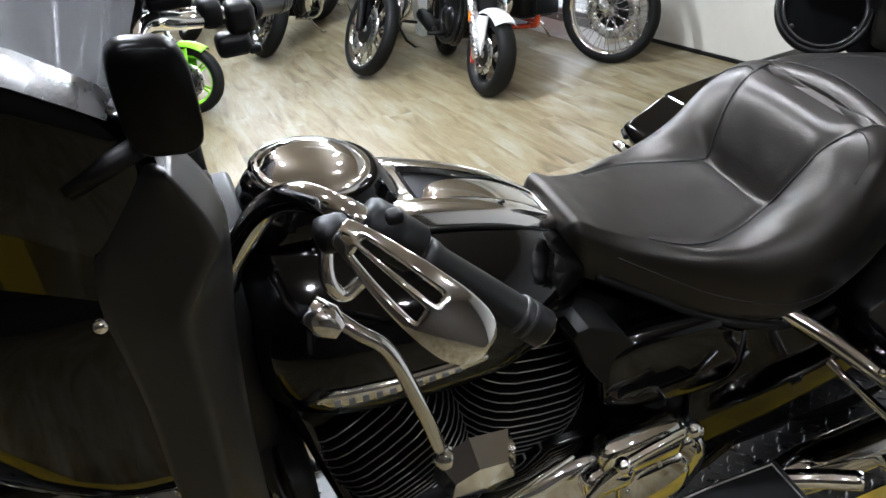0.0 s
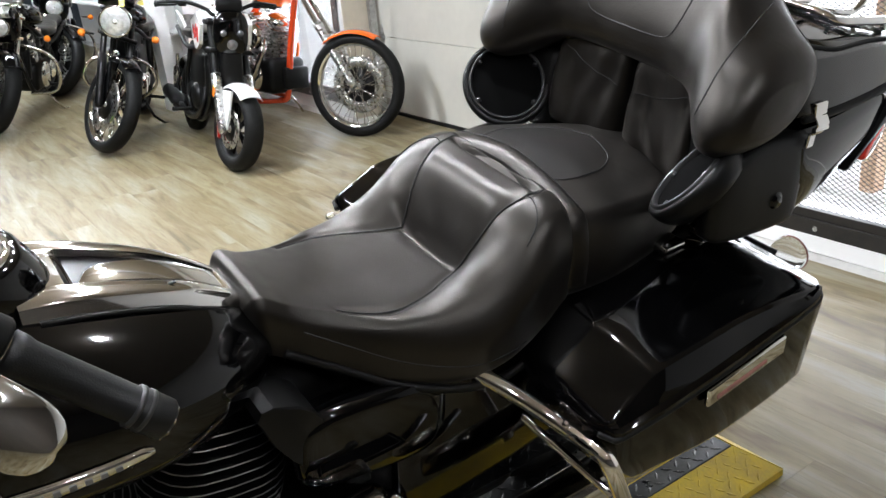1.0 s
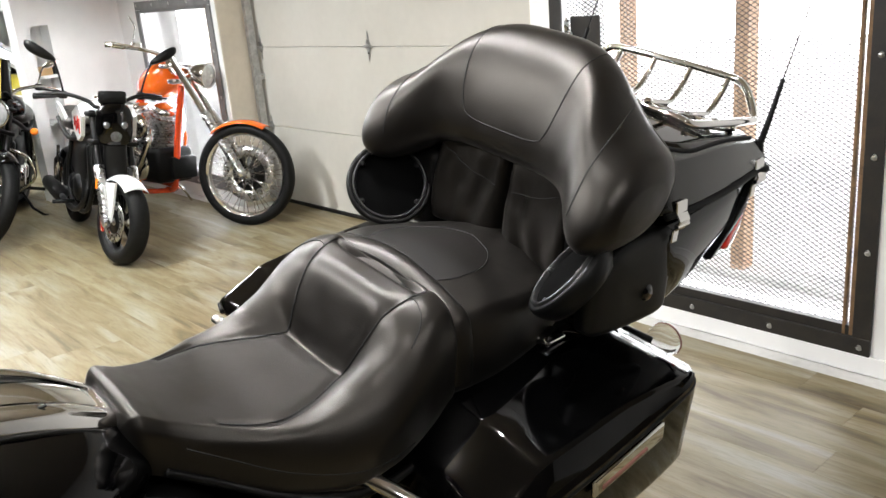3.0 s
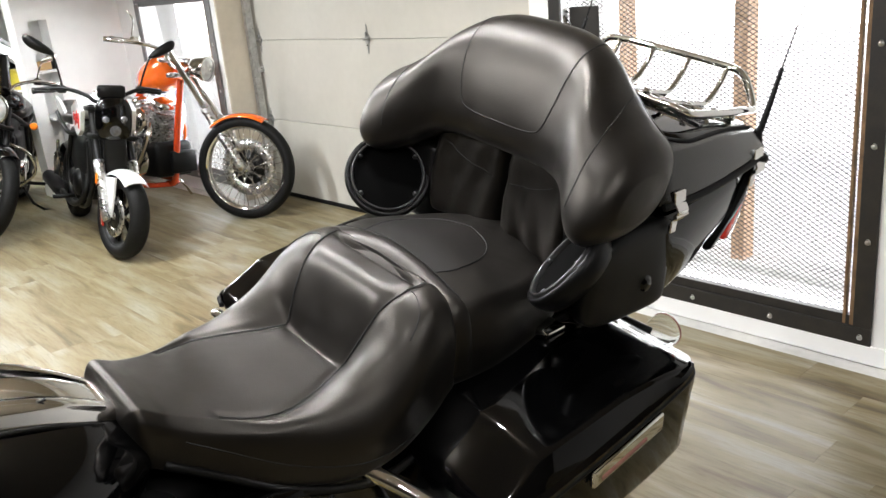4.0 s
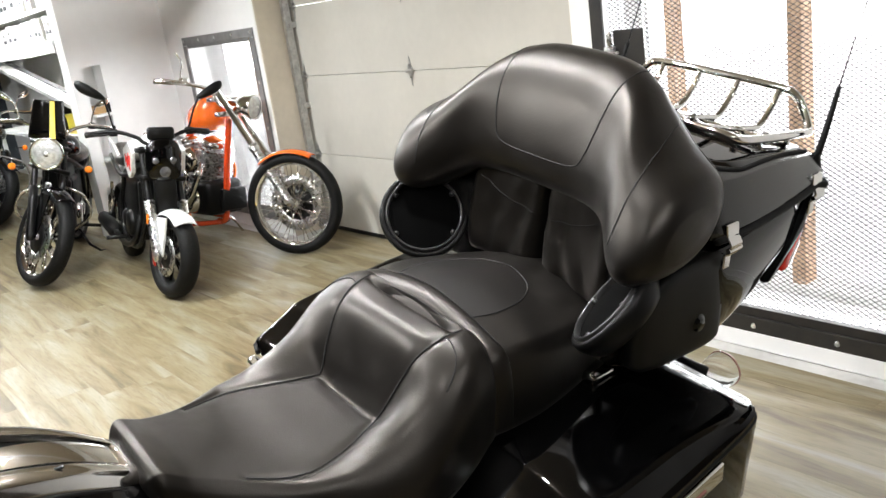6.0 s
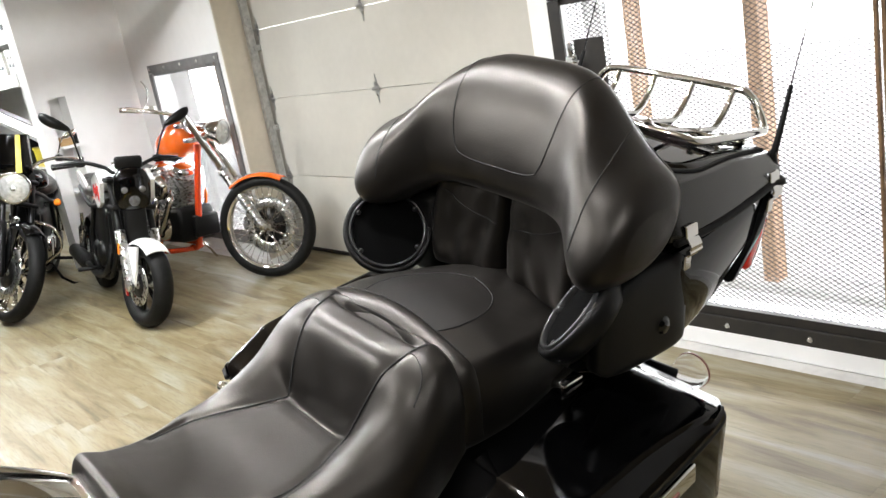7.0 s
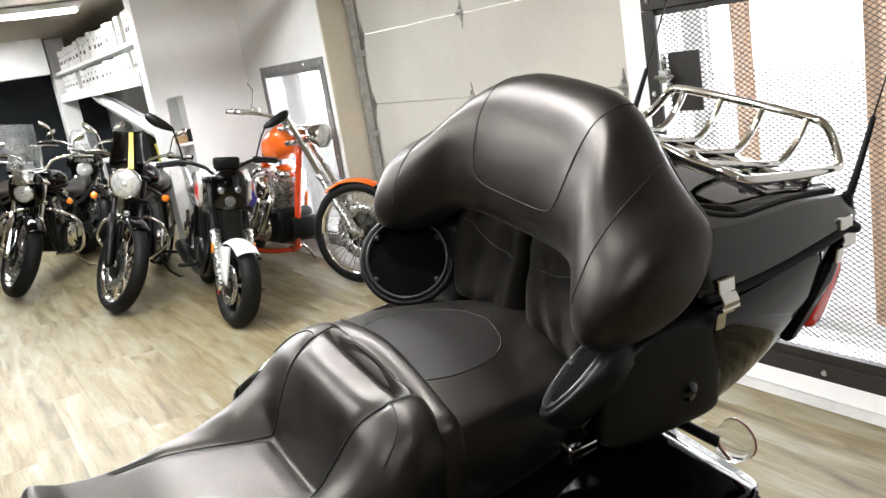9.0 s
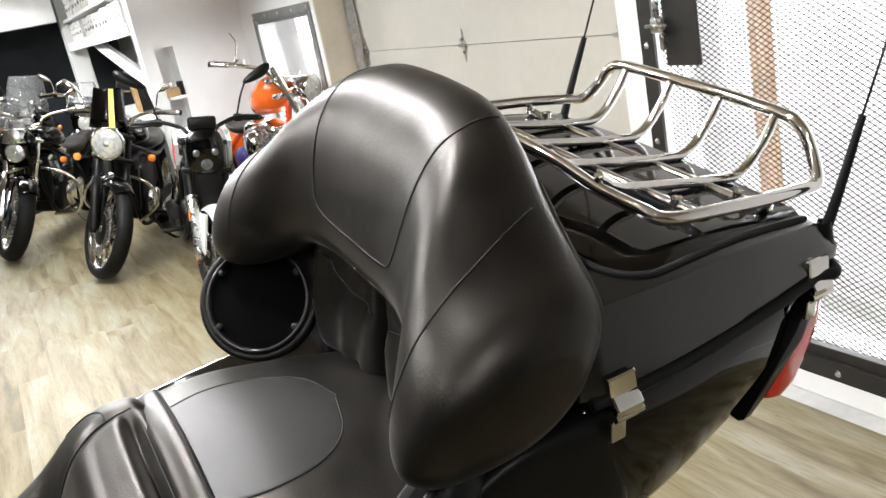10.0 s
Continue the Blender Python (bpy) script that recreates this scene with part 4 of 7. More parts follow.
    part("latch_reflector", boxes(((sg * 0.4765, 1.535, lip(1.535) - 0.047), (0.003, 0.13, 0.010), 0.0012, rot)), DULLRED, plate, "dull red reflector strip")
    bm = bmesh.new()
    tube(bm, [(sg * u, v, lip(v) + keyed(LK, v)[2] + h) for u, v, h in ((0.205, 1.385, 0.012), (0.198, 1.42, 0.016), (0.196, 1.50, 0.018), (0.200, 1.58, 0.020), (0.222, 1.64, 0.020), (0.250, 1.665, 0.018))], 0.0022, 6)
    part("lid_hinge_wire", bm, CHROME, body, "thin bright lid hinge wire")
    for v, w, l in ((1.60, 0.05, 0.06), (1.69, 0.04, 0.03)):
        part("lid_hinge", boxes(((sg * 0.212, v, lip(v) + keyed(LK, v)[2] + 0.018), (w, l, 0.02), 0.006)), CHROME, body, "chrome lid hinge")
    return body


for sg in (1, -1):
    pannier(sg)
    # guard rails ahead of the pannier
    bm = bmesh.new()
    tube(bm, ((sg * 0.15, 1.10, 0.64), (sg * 0.26, 1.168, 0.607), (sg * 0.37, 1.225, 0.568), (sg * 0.445, 1.228, 0.572), (sg * 0.468, 1.240, 0.54), (sg * 0.47, 1.275, 0.46), (sg * 0.468, 1.31, 0.39), (sg * 0.43, 1.335, 0.31), (sg * 0.25, 1.34, 0.25)), 0.0155, 12)
    guard = part("pannier_guard", bm, CHROME, hero, "chrome tubular pannier guard")
    part("guard_bolt", turned(((0, 0.008), (0.007, 0.007), (0.008, 0)), aim((sg * 0.37, 1.219, 0.582), (sg * 0.3, -0.3, 1)), 10), CHROME, guard)
    part("lower_rail", tubes((((sg * 0.26, 1.22, 0.515), (sg * 0.30, 1.231, 0.50), (sg * 0.37, 1.258, 0.468), (sg * 0.44, 1.284, 0.437)), 0.008, 10)), CHROME, guard, "thin chrome rail")
    # passenger footboard
    fb = bmesh.new()
    box(fb, (sg * 0.36, 0.985, 0.345), (0.115, 0.25, 0.022), 0.010)
    fbp = part("footboard", fb, RUBBER, hero, "black rubber passenger footboard")
    bm = bmesh.new()
    tube(bm, ((sg * 0.315, 0.875, 0.3575), (sg * 0.405, 0.875, 0.3575), (sg * 0.408, 0.98, 0.3575), (sg * 0.405, 1.095, 0.3575), (sg * 0.315, 1.095, 0.3575), (sg * 0.312, 0.98, 0.3575), (sg * 0.315, 0.875, 0.3575)), 0.0022, 6, smooth=False)
    part("footboard_inlay", bm, FIN, fbp, "thin bright outline")
    part("footboard_arm", tubes((((sg * 0.33, 1.09, 0.335), (sg * 0.36, 1.16, 0.335), (sg * 0.40, 1.22, 0.345)), 0.018, 10)), CHROME, fbp, "chrome footboard arm")
    # rear indicator on a stalk
    bm = bmesh.new()
    m = aim((sg * 0.290, 1.905, 0.636), (0, 1, 0.05))
    lathe(bm, ((0.0, -0.028), (0.020, -0.024), (0.034, -0.012), (0.038, 0.004), (0.038, 0.020)), m, 28)
    bar_ = tubes((((sg * 0.08, 1.80, 0.66), (sg * 0.18, 1.85, 0.655), (sg * 0.28, 1.885, 0.640)), 0.011, 10))
    ind = part("indicator", bm, CLEARSCREEN, hero, "round clear indicator with a thin red rim")
    part("indicator_stalk", bar_, SATIN, ind, "black stalk")
    part("indicator_rim", turned(((0.0375, 0.019), (0.0395, 0.019), (0.0395, 0.023), (0.0375, 0.023), (0.0375, 0.019)), m, 28), DULLRED, ind, "thin dull red rim")
    # silencer
    bm = bmesh.new()
    lathe(bm, ((0.0, 0.0), (0.03, 0.0), (0.045, 0.10), (0.048, 0.60), (0.05, 0.74), (0.044, 0.745), (0.040, 0.70)), aim((sg * 0.30, 1.10, 0.27), (0, 1, 0.02)), 24)
    part("silencer", bm, CHROME, hero, "chrome silencer")


# wheels
def wheel_parts(parent, c, r, wt, steer=0.0, rim=CHROME, spokes=0, disc=1, tyre=RUBBER, axis=(1, 0, 0), rimr=None, cast=5, tread=True, spoke_mat=None):
    """Tyre, rim, hub and spokes round the axle at c."""
    ax = Matrix.Rotation(steer, 3, "Z") @ Vector(axis)
    m = aim(c, ax)
    ri = rimr or (r - wt * 0.62)
    prof = [(ri - 0.004, -wt * 0.34), (ri + 0.004, -wt * 0.44), (r - wt * 0.36, -wt * 0.50), (r - wt * 0.16, -wt * 0.42), (r - wt * 0.04, -wt * 0.24), (r, -wt * 0.08), (r, wt * 0.08), (r - wt * 0.04, wt * 0.24),
            (r - wt * 0.16, wt * 0.42), (r - wt * 0.36, wt * 0.50), (ri + 0.004, wt * 0.44), (ri - 0.004, wt * 0.34)]
    w = part("wheel", turned(((ri - 0.018, -wt * 0.22), (ri - 0.004, -wt * 0.36), (ri + 0.008, -wt * 0.38), (ri + 0.010, -wt * 0.33), (ri - 0.010, -wt * 0.2), (ri - 0.014, wt * 0.2), (ri + 0.010, wt * 0.33), (ri + 0.008, wt * 0.38), (ri - 0.004, wt * 0.36),
                              (ri - 0.018, wt * 0.22), (ri - 0.022, 0), (ri - 0.018, -wt * 0.22)), m, 48), rim, parent, "bright wheel rim" if rim in (CHROME, STEEL) else "painted wheel rim")
    part("tyre", turned(prof, m, 56), tyre, w, "black rubber tyre")
    if tread:
        verts = bmesh.new()
        for k in range(44):
            a = 2 * math.pi * k / 44
            for sd in (-1, 1):
                p = [m @ Vector(((r + 0.0006 - dr) * math.cos(a + da), (r + 0.0006 - dr) * math.sin(a + da), h)) for dr, da, h in ((wt * 0.0, 0.0, sd * wt * 0.05), (wt * 0.0, 0.022, sd * wt * 0.05), (wt * 0.10, 0.062, sd * wt * 0.33), (wt * 0.10, 0.044, sd * wt * 0.33))]
                verts.faces.new([verts.verts.new(q) for q in p])
        part("tread_groove", verts, SEAM, w, "tread grooves", kind="stuff")
    hub = part("hub", turned(((0.0, -wt * 0.5), (0.022, -wt * 0.5), (0.024, -wt * 0.36), (0.040, -wt * 0.34), (0.034, -wt * 0.1), (0.034, wt * 0.1), (0.040, wt * 0.34), (0.024, wt * 0.36), (0.022, wt * 0.5), (0.0, wt * 0.5)), m, 24), STEEL, w)
    bm = bmesh.new()
    if spokes:
        for k in range(spokes):
            a = 2 * math.pi * k / spokes
            sd = 1 if k % 2 else -1
            b = a + (0.55 if (k // 2) % 2 else -0.55)
            tube(bm, (m @ Vector((0.036 * math.cos(b), 0.036 * math.sin(b), sd * wt * 0.32)), m @ Vector(((ri - 0.012) * math.cos(a), (ri - 0.012) * math.sin(a), sd * 0.006))), 0.0024, 5, smooth=False)
        part("spokes", bm, CHROME, w, "crossed wire spokes", kind="stuff")
    else:
        for k in range(cast):
            a = 2 * math.pi * k / cast
            for d in (-0.10, 0.10):
                tube(bm, (m @ Vector((0.03 * math.cos(a + d * 2), 0.03 * math.sin(a + d * 2), 0)), m @ Vector((ri * 0.5 * math.cos(a + d), ri * 0.5 * math.sin(a + d), 0)), m @ Vector(((ri - 0.006) * math.cos(a + d * 0.9), (ri - 0.006) * math.sin(a + d * 0.9), 0))), 0.010, 8, smooth=False, flat=0.8)
        part("cast_spokes", bm, spoke_mat or rim, w, "cast wheel spokes")
    if disc:
        for sd in ((disc,) if abs(disc) == 1 else (1, -1)):
            off = sd * wt * 0.46
            d = part("brake_disc", turned(((ri * 0.40, off - 0.002), (ri * 0.68, off - 0.002), (ri * 0.68, off + 0.002), (ri * 0.40, off + 0.002), (ri * 0.40, off - 0.002)), m, 36), STEEL, w, "steel brake disc")
            bm = bmesh.new()
            for k in range(18):
                a = 2 * math.pi * k / 18
                p = m @ Vector((ri * (0.48 + 0.12 * (k % 2)) * math.cos(a), ri * (0.48 + 0.12 * (k % 2)) * math.sin(a), off + sd * 0.0025))
                lathe(bm, ((0, 0.0004), (0.007, 0)), aim(p, ax * sd), 8)
            part("disc_holes", bm, SEAM, d, kind="stuff")
            part("disc_carrier", turned(((0.02, off - sd * 0.004), (ri * 0.42, off - sd * 0.002), (ri * 0.42, off + sd * 0.001), (0.02, off + sd * 0.002)), m, 20), SATIN, d)
    return w


wheel_parts(hero, (0, 1.56, 0.325), 0.325, 0.15, disc=0)
wheel_parts(hero, (0, -0.055, 0.325), 0.325, 0.13, disc=2)


def fender(parent, c, r, width, a0, a1, material, thick=0.004, crown=0.35, name="mudguard", steer=0.0, label=""):
    """A mudguard round the axle at c from angle a0 to a1 (degrees, 90 is up, 180 is the rear)."""
    rs = []
    n = 22
    rot = Matrix.Rotation(steer, 3, "Z")
    for k in range(n + 1):
        a = radians(a0 + (a1 - a0) * k / n)
        row = []
        for side, t in ((1, 0.0), (-1, thick)):
            for q in range(9):
                s = (-1 + 2 * q / 8) * side
                rr = r - t - crown * width * abs(s) ** 2.4 * 0.5
                row.append(Vector(c) + rot @ Vector((s * width / 2, -rr * math.cos(a), rr * math.sin(a))))
        rs.append(row)
    return part(name, rings(bmesh.new(), rs), material, parent, label)


fender(hero, (0, 1.56, 0.325), 0.365, 0.20, 25, 178, GLOSS, label="gloss black rear mudguard")
fender(hero, (0, -0.055, 0.325), 0.352, 0.18, 0, 165, GLOSS, label="gloss black front mudguard")

# frame, engine and primary
part("frame", tubes((((0.09, 0.30, 0.80), (0.13, 0.42, 0.30), (0.14, 0.60, 0.17), (0.14, 1.10, 0.17), (0.13, 1.20, 0.40), (0.12, 1.10, 0.66), (0.08, 0.80, 0.74)), 0.017, 10),
                    (((-0.09, 0.30, 0.80), (-0.13, 0.42, 0.30), (-0.14, 0.60, 0.17), (-0.14, 1.10, 0.17), (-0.13, 1.20, 0.40), (-0.12, 1.10, 0.66), (-0.08, 0.80, 0.74)), 0.017, 10)), GLOSS, hero, "black steel frame tubes")
engine = part("crankcase", boxes(((0, 0.64, 0.30), (0.34, 0.42, 0.22), 0.05), ((0, 0.98, 0.34), (0.30, 0.28, 0.26), 0.05)), ENGINE, hero, "black engine case")
for sgn, vb, vt in ((1, 0.53, 0.375), (-1, 0.69, 0.735)):
    ax = Vector((0, vt - vb, 0.28)).normalized()
    for k in range(15):
        p = Vector((0, vb, 0.40)) + ax * (0.017 * k)
        m = aim(p, ax)
        bm = bmesh.new()
        rad = 0.098 + 0.030 * math.sin(math.pi * min(1, (k + 2) / 17))
        rs = [[m @ Vector((a, b, h)) for a, b in superellipse(28, rad * 1.34 * sc, rad * sc, 0.62)] for h, sc in ((0.0, 0.97), (0.0015, 1.0), (0.0045, 1.0), (0.006, 0.97))]
        part("cooling_fin", rings(bm, rs), ENGINE, engine, smooth=False)
        bm = bmesh.new()
        e = [m @ Vector((a, b, 0.003)) for a, b in superellipse(28, rad * 1.345, rad * 1.004, 0.62)]
        tube(bm, e + [e[0]], 0.0011, 5, smooth=False)
        part("fin_edge", bm, FIN, engine, "bright machined fin edge")
    m = aim(Vector((0, vb, 0.40)) + ax * 0.27, ax)
    part("rocker_cover", rings(bmesh.new(), [[m @ Vector((a, b, h)) for a, b in superellipse(28, 0.13 * sc, 0.085 * sc, 0.55)] for h, sc in ((0, 1), (0.03, 1), (0.05, 0.88), (0.056, 0.5))]), ENGINE, engine, "black rocker cover")
    part("cylinder_core", turned(((0.0, 0.0), (0.085, 0.0), (0.085, 0.28), (0.0, 0.28)), aim((0, vb, 0.39), ax), 24), ENGINE, engine)
# primary cover on the near side, chrome, with derby and inspection covers
bm = bmesh.new()
rs = []
for h, sc in ((0.16, 0.94), (0.20, 1.0), (0.225, 0.985), (0.238, 0.93), (0.243, 0.80)):
    row = []
    for k in range(40):
        a = 2 * math.pi * k / 40
        cx = 0.72 + 0.17 * math.cos(a) + (0.14 if math.cos(a) > 0 else -0.10) * min(1, abs(math.cos(a)) * 1.6)
        rr = 0.118 if math.cos(a) > 0 else 0.10
        row.append(Vector((h, 0.74 + (cx - 0.74) * sc, 0.325 + rr * math.sin(a) * sc)))
    rs.append(row)
prim = part("primary_cover", rings(bm, rs), CHROME, hero, "chrome primary drive cover")
part("derby_cover", turned(((0, 0.014), (0.06, 0.013), (0.072, 0.008), (0.075, 0)), aim((0.243, 0.90, 0.325), (1, 0, 0)), 32), CHROME, prim, "round chrome derby cover")
for k in range(5):
    a = 2 * math.pi * k / 5 + 0.3
    part("derby_screw", turned(((0, 0.004), (0.004, 0.0035), (0.005, 0)), aim((0.254, 0.90 + 0.062 * math.cos(a), 0.325 + 0.062 * math.sin(a)), (1, 0, 0)), 8), STEEL, prim)
# polished gearbox side cover with linkage, ahead of the footboard
gb = part("gearbox_cover", boxes(((0.235, 0.865, 0.435), (0.06, 0.17, 0.085), 0.022), ((0.245, 0.80, 0.40), (0.05, 0.10, 0.06), 0.018)), CHROME, hero, "chrome gearbox side cover")
part("cover_arm", tubes((((0.28, 0.74, 0.40), (0.29, 0.80, 0.475), (0.285, 0.93, 0.50)), 0.010, 8)), CHROME, gb, "chrome shift arm")
for v, w in ((0.80, 0.475), (0.93, 0.50)):
    part("arm_bolt", turned(((0, 0.02), (0.012, 0.018), (0.015, 0.006), (0.015, 0)), aim((0.285, v, w), (1, 0, 0.3)), 12), CHROME, gb)
part("shift_rod", tubes((((0.27, 0.43, 0.40), (0.27, 0.72, 0.52)), 0.006, 8), smooth=False), CHROME, hero, "thin chrome shift rod")
part("side_cover", rings(bmesh.new(), [[Vector((x, 0.92 + a * sc + 0.03, 0.565 + b * sc - 0.10 * a)) for a, b in superellipse(30, 0.145, 0.085, 0.55)] for x, sc in ((0.15, 0.92), (0.192, 1.0), (0.205, 0.96), (0.212, 0.80))]), GLOSS, hero, "gloss black side cover")
part("side_cover", rings(bmesh.new(), [[Vector((-x, 0.92 + a * sc + 0.03, 0.565 + b * sc - 0.10 * a)) for a, b in superellipse(30, 0.145, 0.085, 0.55)] for x, sc in ((0.15, 0.92), (0.192, 1.0), (0.205, 0.96), (0.212, 0.80))]), GLOSS, hero, "gloss black side cover")
for sg in (1, -1):
    _out = ((0.748, 0.700), (0.756, 0.714), (0.775, 0.717), (0.815, 0.700), (0.842, 0.676), (0.865, 0.630), (0.905, 0.550), (0.938, 0.485), (0.940, 0.468), (0.922, 0.466), (0.886, 0.492), (0.850, 0.535), (0.800, 0.590), (0.770, 0.640))
    part("side_cover_panel", crisp(rings(bmesh.new(), [[Vector((sg * x, 0.845 + (v - 0.845) * sc, 0.59 + (w - 0.59) * sc)) for v, w in _out] for x, sc in ((0.12, 0.97), (0.198, 1.0), (0.2035, 0.985), (0.206, 0.95))]), 30), SATIN, hero, "matt black triangular side cover")
part("gearbox_case", boxes(((0, 1.14, 0.30), (0.27, 0.46, 0.34), 0.05)), ENGINE, hero, "black gearbox case behind the engine")
part("oil_tank", boxes(((0.0, 1.10, 0.47), (0.34, 0.36, 0.30), 0.05)), SATIN, hero, "black oil tank below the seat")
part("seat_support", boxes(((0.0, 1.46, 0.60), (0.34, 0.46, 0.16), 0.04)), SATIN, hero, "black support below the passenger seat")
part("airbox", boxes(((0.0, 0.80, 0.56), (0.22, 0.28, 0.22), 0.05)), SATIN, hero, "black plastic box below the tank")
part("side_stand", tubes((((0.13, 0.74, 0.18), (0.20, 0.76, 0.11), (0.31, 0.80, -0.055)), 0.012, 8), smooth=False), SATIN, hero, "black side stand")
part("swing_arm", tubes((((0.11, 1.08, 0.33), (0.12, 1.56, 0.325)), 0.022, 10), (((-0.11, 1.08, 0.33), (-0.12, 1.56, 0.325)), 0.022, 10), smooth=False), SATIN, hero, "black swing arm")

# fuel tank
TANK = [(0.27, 0.085, 0.715, 0.86), (0.29, 0.150, 0.695, 0.89), (0.32, 0.190, 0.675, 0.912), (0.36, 0.216, 0.662, 0.926), (0.44, 0.228, 0.650, 0.930), (0.54, 0.230, 0.645, 0.912), (0.64, 0.218, 0.645, 0.880), (0.73, 0.182, 0.66, 0.842), (0.80, 0.130, 0.68, 0.800), (0.835, 0.09, 0.70, 0.775)]
rs = []
for k in range(37):
    v = 0.27 + 0.565 * k / 36
    hw, lo, hi = keyed(TANK, v)
    c, h = (lo + hi) / 2, (hi - lo) / 2
    lower = [(a, b) for a, b in superellipse(44, hw, h, 0.58) if b < 0]
    upper = [(a, b) for a, b in superellipse(44, hw, h, 0.95) if b >= 0]
    rs.append([Vector((a * (1 + 0.05 * (-b / h)), v, c + b + (0.012 if b < 0 else 0) * abs(a) / hw)) for a, b in sorted(upper + lower, key=lambda q: math.atan2(q[1] / h, q[0] / hw))])
tank = part("fuel_tank", rings(bmesh.new(), rs), GLOSS, hero, "gloss black teardrop fuel tank")
for sg in (1, -1):
    # lettered badge: plain bars of its size
    def badge_u(v, w):
        hw, lo, hi = keyed(TANK, v)
        c, h = (lo + hi) / 2, (hi - lo) / 2
        k = max(0.0, 1 - (abs(w - c) / h) ** (2 / 0.58))
        return hw * k ** (0.58 / 2) * (1 + 0.05 * (-(w - c) / h))
    bm = bmesh.new()
    rs = []
    for k in range(17):
        v = 0.352 + 0.245 * k / 16
        hgt = 0.017 - 0.008 * k / 16 if 0 < k < 16 else 0.003
        wm = 0.758 - 0.004 * k / 16
        u = badge_u(v, wm) + 0.001
        rs.append([Vector((sg * (u + o), v, wm + y)) for o, y in ((0, -hgt), (0.005, -hgt * 0.8), (0.006, 0), (0.005, hgt * 0.8), (0, hgt))])
    rings(bm, rs, False, False)
    badge = part("tank_badge", bm, CHROME, tank, "long chrome tank badge")
    for k in range(10):
        v = 0.378 + 0.019 * k
        u = badge_u(v, 0.757) + 0.0078
        part("badge_bar", boxes(((sg * u, v, 0.757 - 0.0003 * k), (0.002, 0.009, 0.013 - 0.0006 * k), 0.0006)), GREYP, badge)
# chrome dash with its instrument dome, and the long console
dash = part("dash_housing", rings(bmesh.new(), [[Vector((a, 0.43 + b + sh, h)) for a, b in superellipse(36, ru, rv, 0.85)] for h, ru, rv, sh in ((0.885, 0.098, 0.135, 0.01), (0.940, 0.095, 0.120, 0.0), (0.972, 0.090, 0.098, 0.003), (0.980, 0.082, 0.088, 0.004))]), GLOSS, hero, "gloss black dash housing")
m = aim((0, 0.435, 0.975), (0, 0.16, 1))
part("dash_bezel", turned(((0.074, 0.0), (0.086, 0.004), (0.088, 0.012), (0.082, 0.018), (0.074, 0.019)), m, 40), CHROME, dash, "chrome bezel ring")
part("dash_dome", turned(((0.0, 0.040), (0.025, 0.0385), (0.048, 0.034), (0.064, 0.027), (0.075, 0.018)), m, 40), CHROME, dash, "polished chrome dome")
CON = [(0.50, 0.088, 0.934), (0.56, 0.086, 0.924), (0.64, 0.078, 0.899), (0.72, 0.067, 0.865), (0.79, 0.052, 0.820), (0.812, 0.044, 0.801)]


def slot_depth(v):
    """How deep the slot in the console lies."""
    return 0.014 * max(0.0, min(1.0, (v - 0.565) / 0.010, (0.795 - v) / 0.012))


rs = []
for k in range(64):
    v = 0.50 + 0.312 * k / 63
    hw, top = keyed(CON, v)
    dp = slot_depth(v)
    half = [(hw + 0.007, top - 0.032), (hw + 0.001, top - 0.006), (hw - 0.004, top - 0.001), (hw * 0.86, top + 0.001), (hw * 0.64, top + 0.002), (hw * 0.60, top + 0.001), (hw * 0.58, top + 0.002 - dp), (hw * 0.30, top + 0.002 - dp)]
    rs.append([Vector((-a, v, w)) for a, w in half] + [Vector((a, v, w)) for a, w in reversed(half)])
con = part("console", crisp(rings(bmesh.new(), rs), 35), CHROME, hero, "long chrome tank console with a sunk slot")
rs = []
for k in range(21):
    v = 0.577 + 0.206 * k / 20
    hw, top = keyed(CON, v)
    rs.append([Vector((hw * 0.565 * q, v, top - 0.011)) for q in (-1, -0.5, 0, 0.5, 1)])
part("console_tray", rings(bmesh.new(), rs, False, False), DEEP, con, "black floor of the slot")
rs = []
for k in range(25):
    v = 0.582 + 0.202 * k / 24
    hw, top = keyed(CON, v)
    rise = keyed([(0.582, -0.008), (0.60, -0.004), (0.64, 0.0), (0.70, 0.002), (0.784, 0.002)], v)[0]
    e = keyed([(0.582, 0.03), (0.60, 0.22), (0.63, 0.33), (0.70, 0.41), (0.784, 0.47)], v)[0]
    rs.append([Vector((hw * (0.50 - e + e * q), v, top + rise + o)) for q, o in ((-1.0, -0.012), (-0.97, -0.002), (-0.5, 0.0), (0.5, 0.0), (0.97, -0.002), (1.0, -0.012))])
part("console_inlay", crisp(rings(bmesh.new(), rs), 35), CHROME, con, "raised chrome strip in the slot")
part("console_tail", boxes(((0, 0.812, 0.792), (0.075, 0.022, 0.030), 0.008)), DEEP, con, "dark rubber stop between console and seat")
part("console_badge", boxes(((0.053, 0.70, keyed(CON, 0.70)[1] + 0.002), (0.006, 0.016, 0.003), 0.001)), SATIN, con, "small dark emblem")
for sg in (1, -1):
    part("tank_seam_trim", tubes(([(sg * (keyed(CON, v)[0] + 0.010), v, keyed(CON, v)[1] - 0.026) for v in (0.52, 0.58, 0.64, 0.70, 0.76, 0.80)], 0.004, 6)), SATIN, tank)

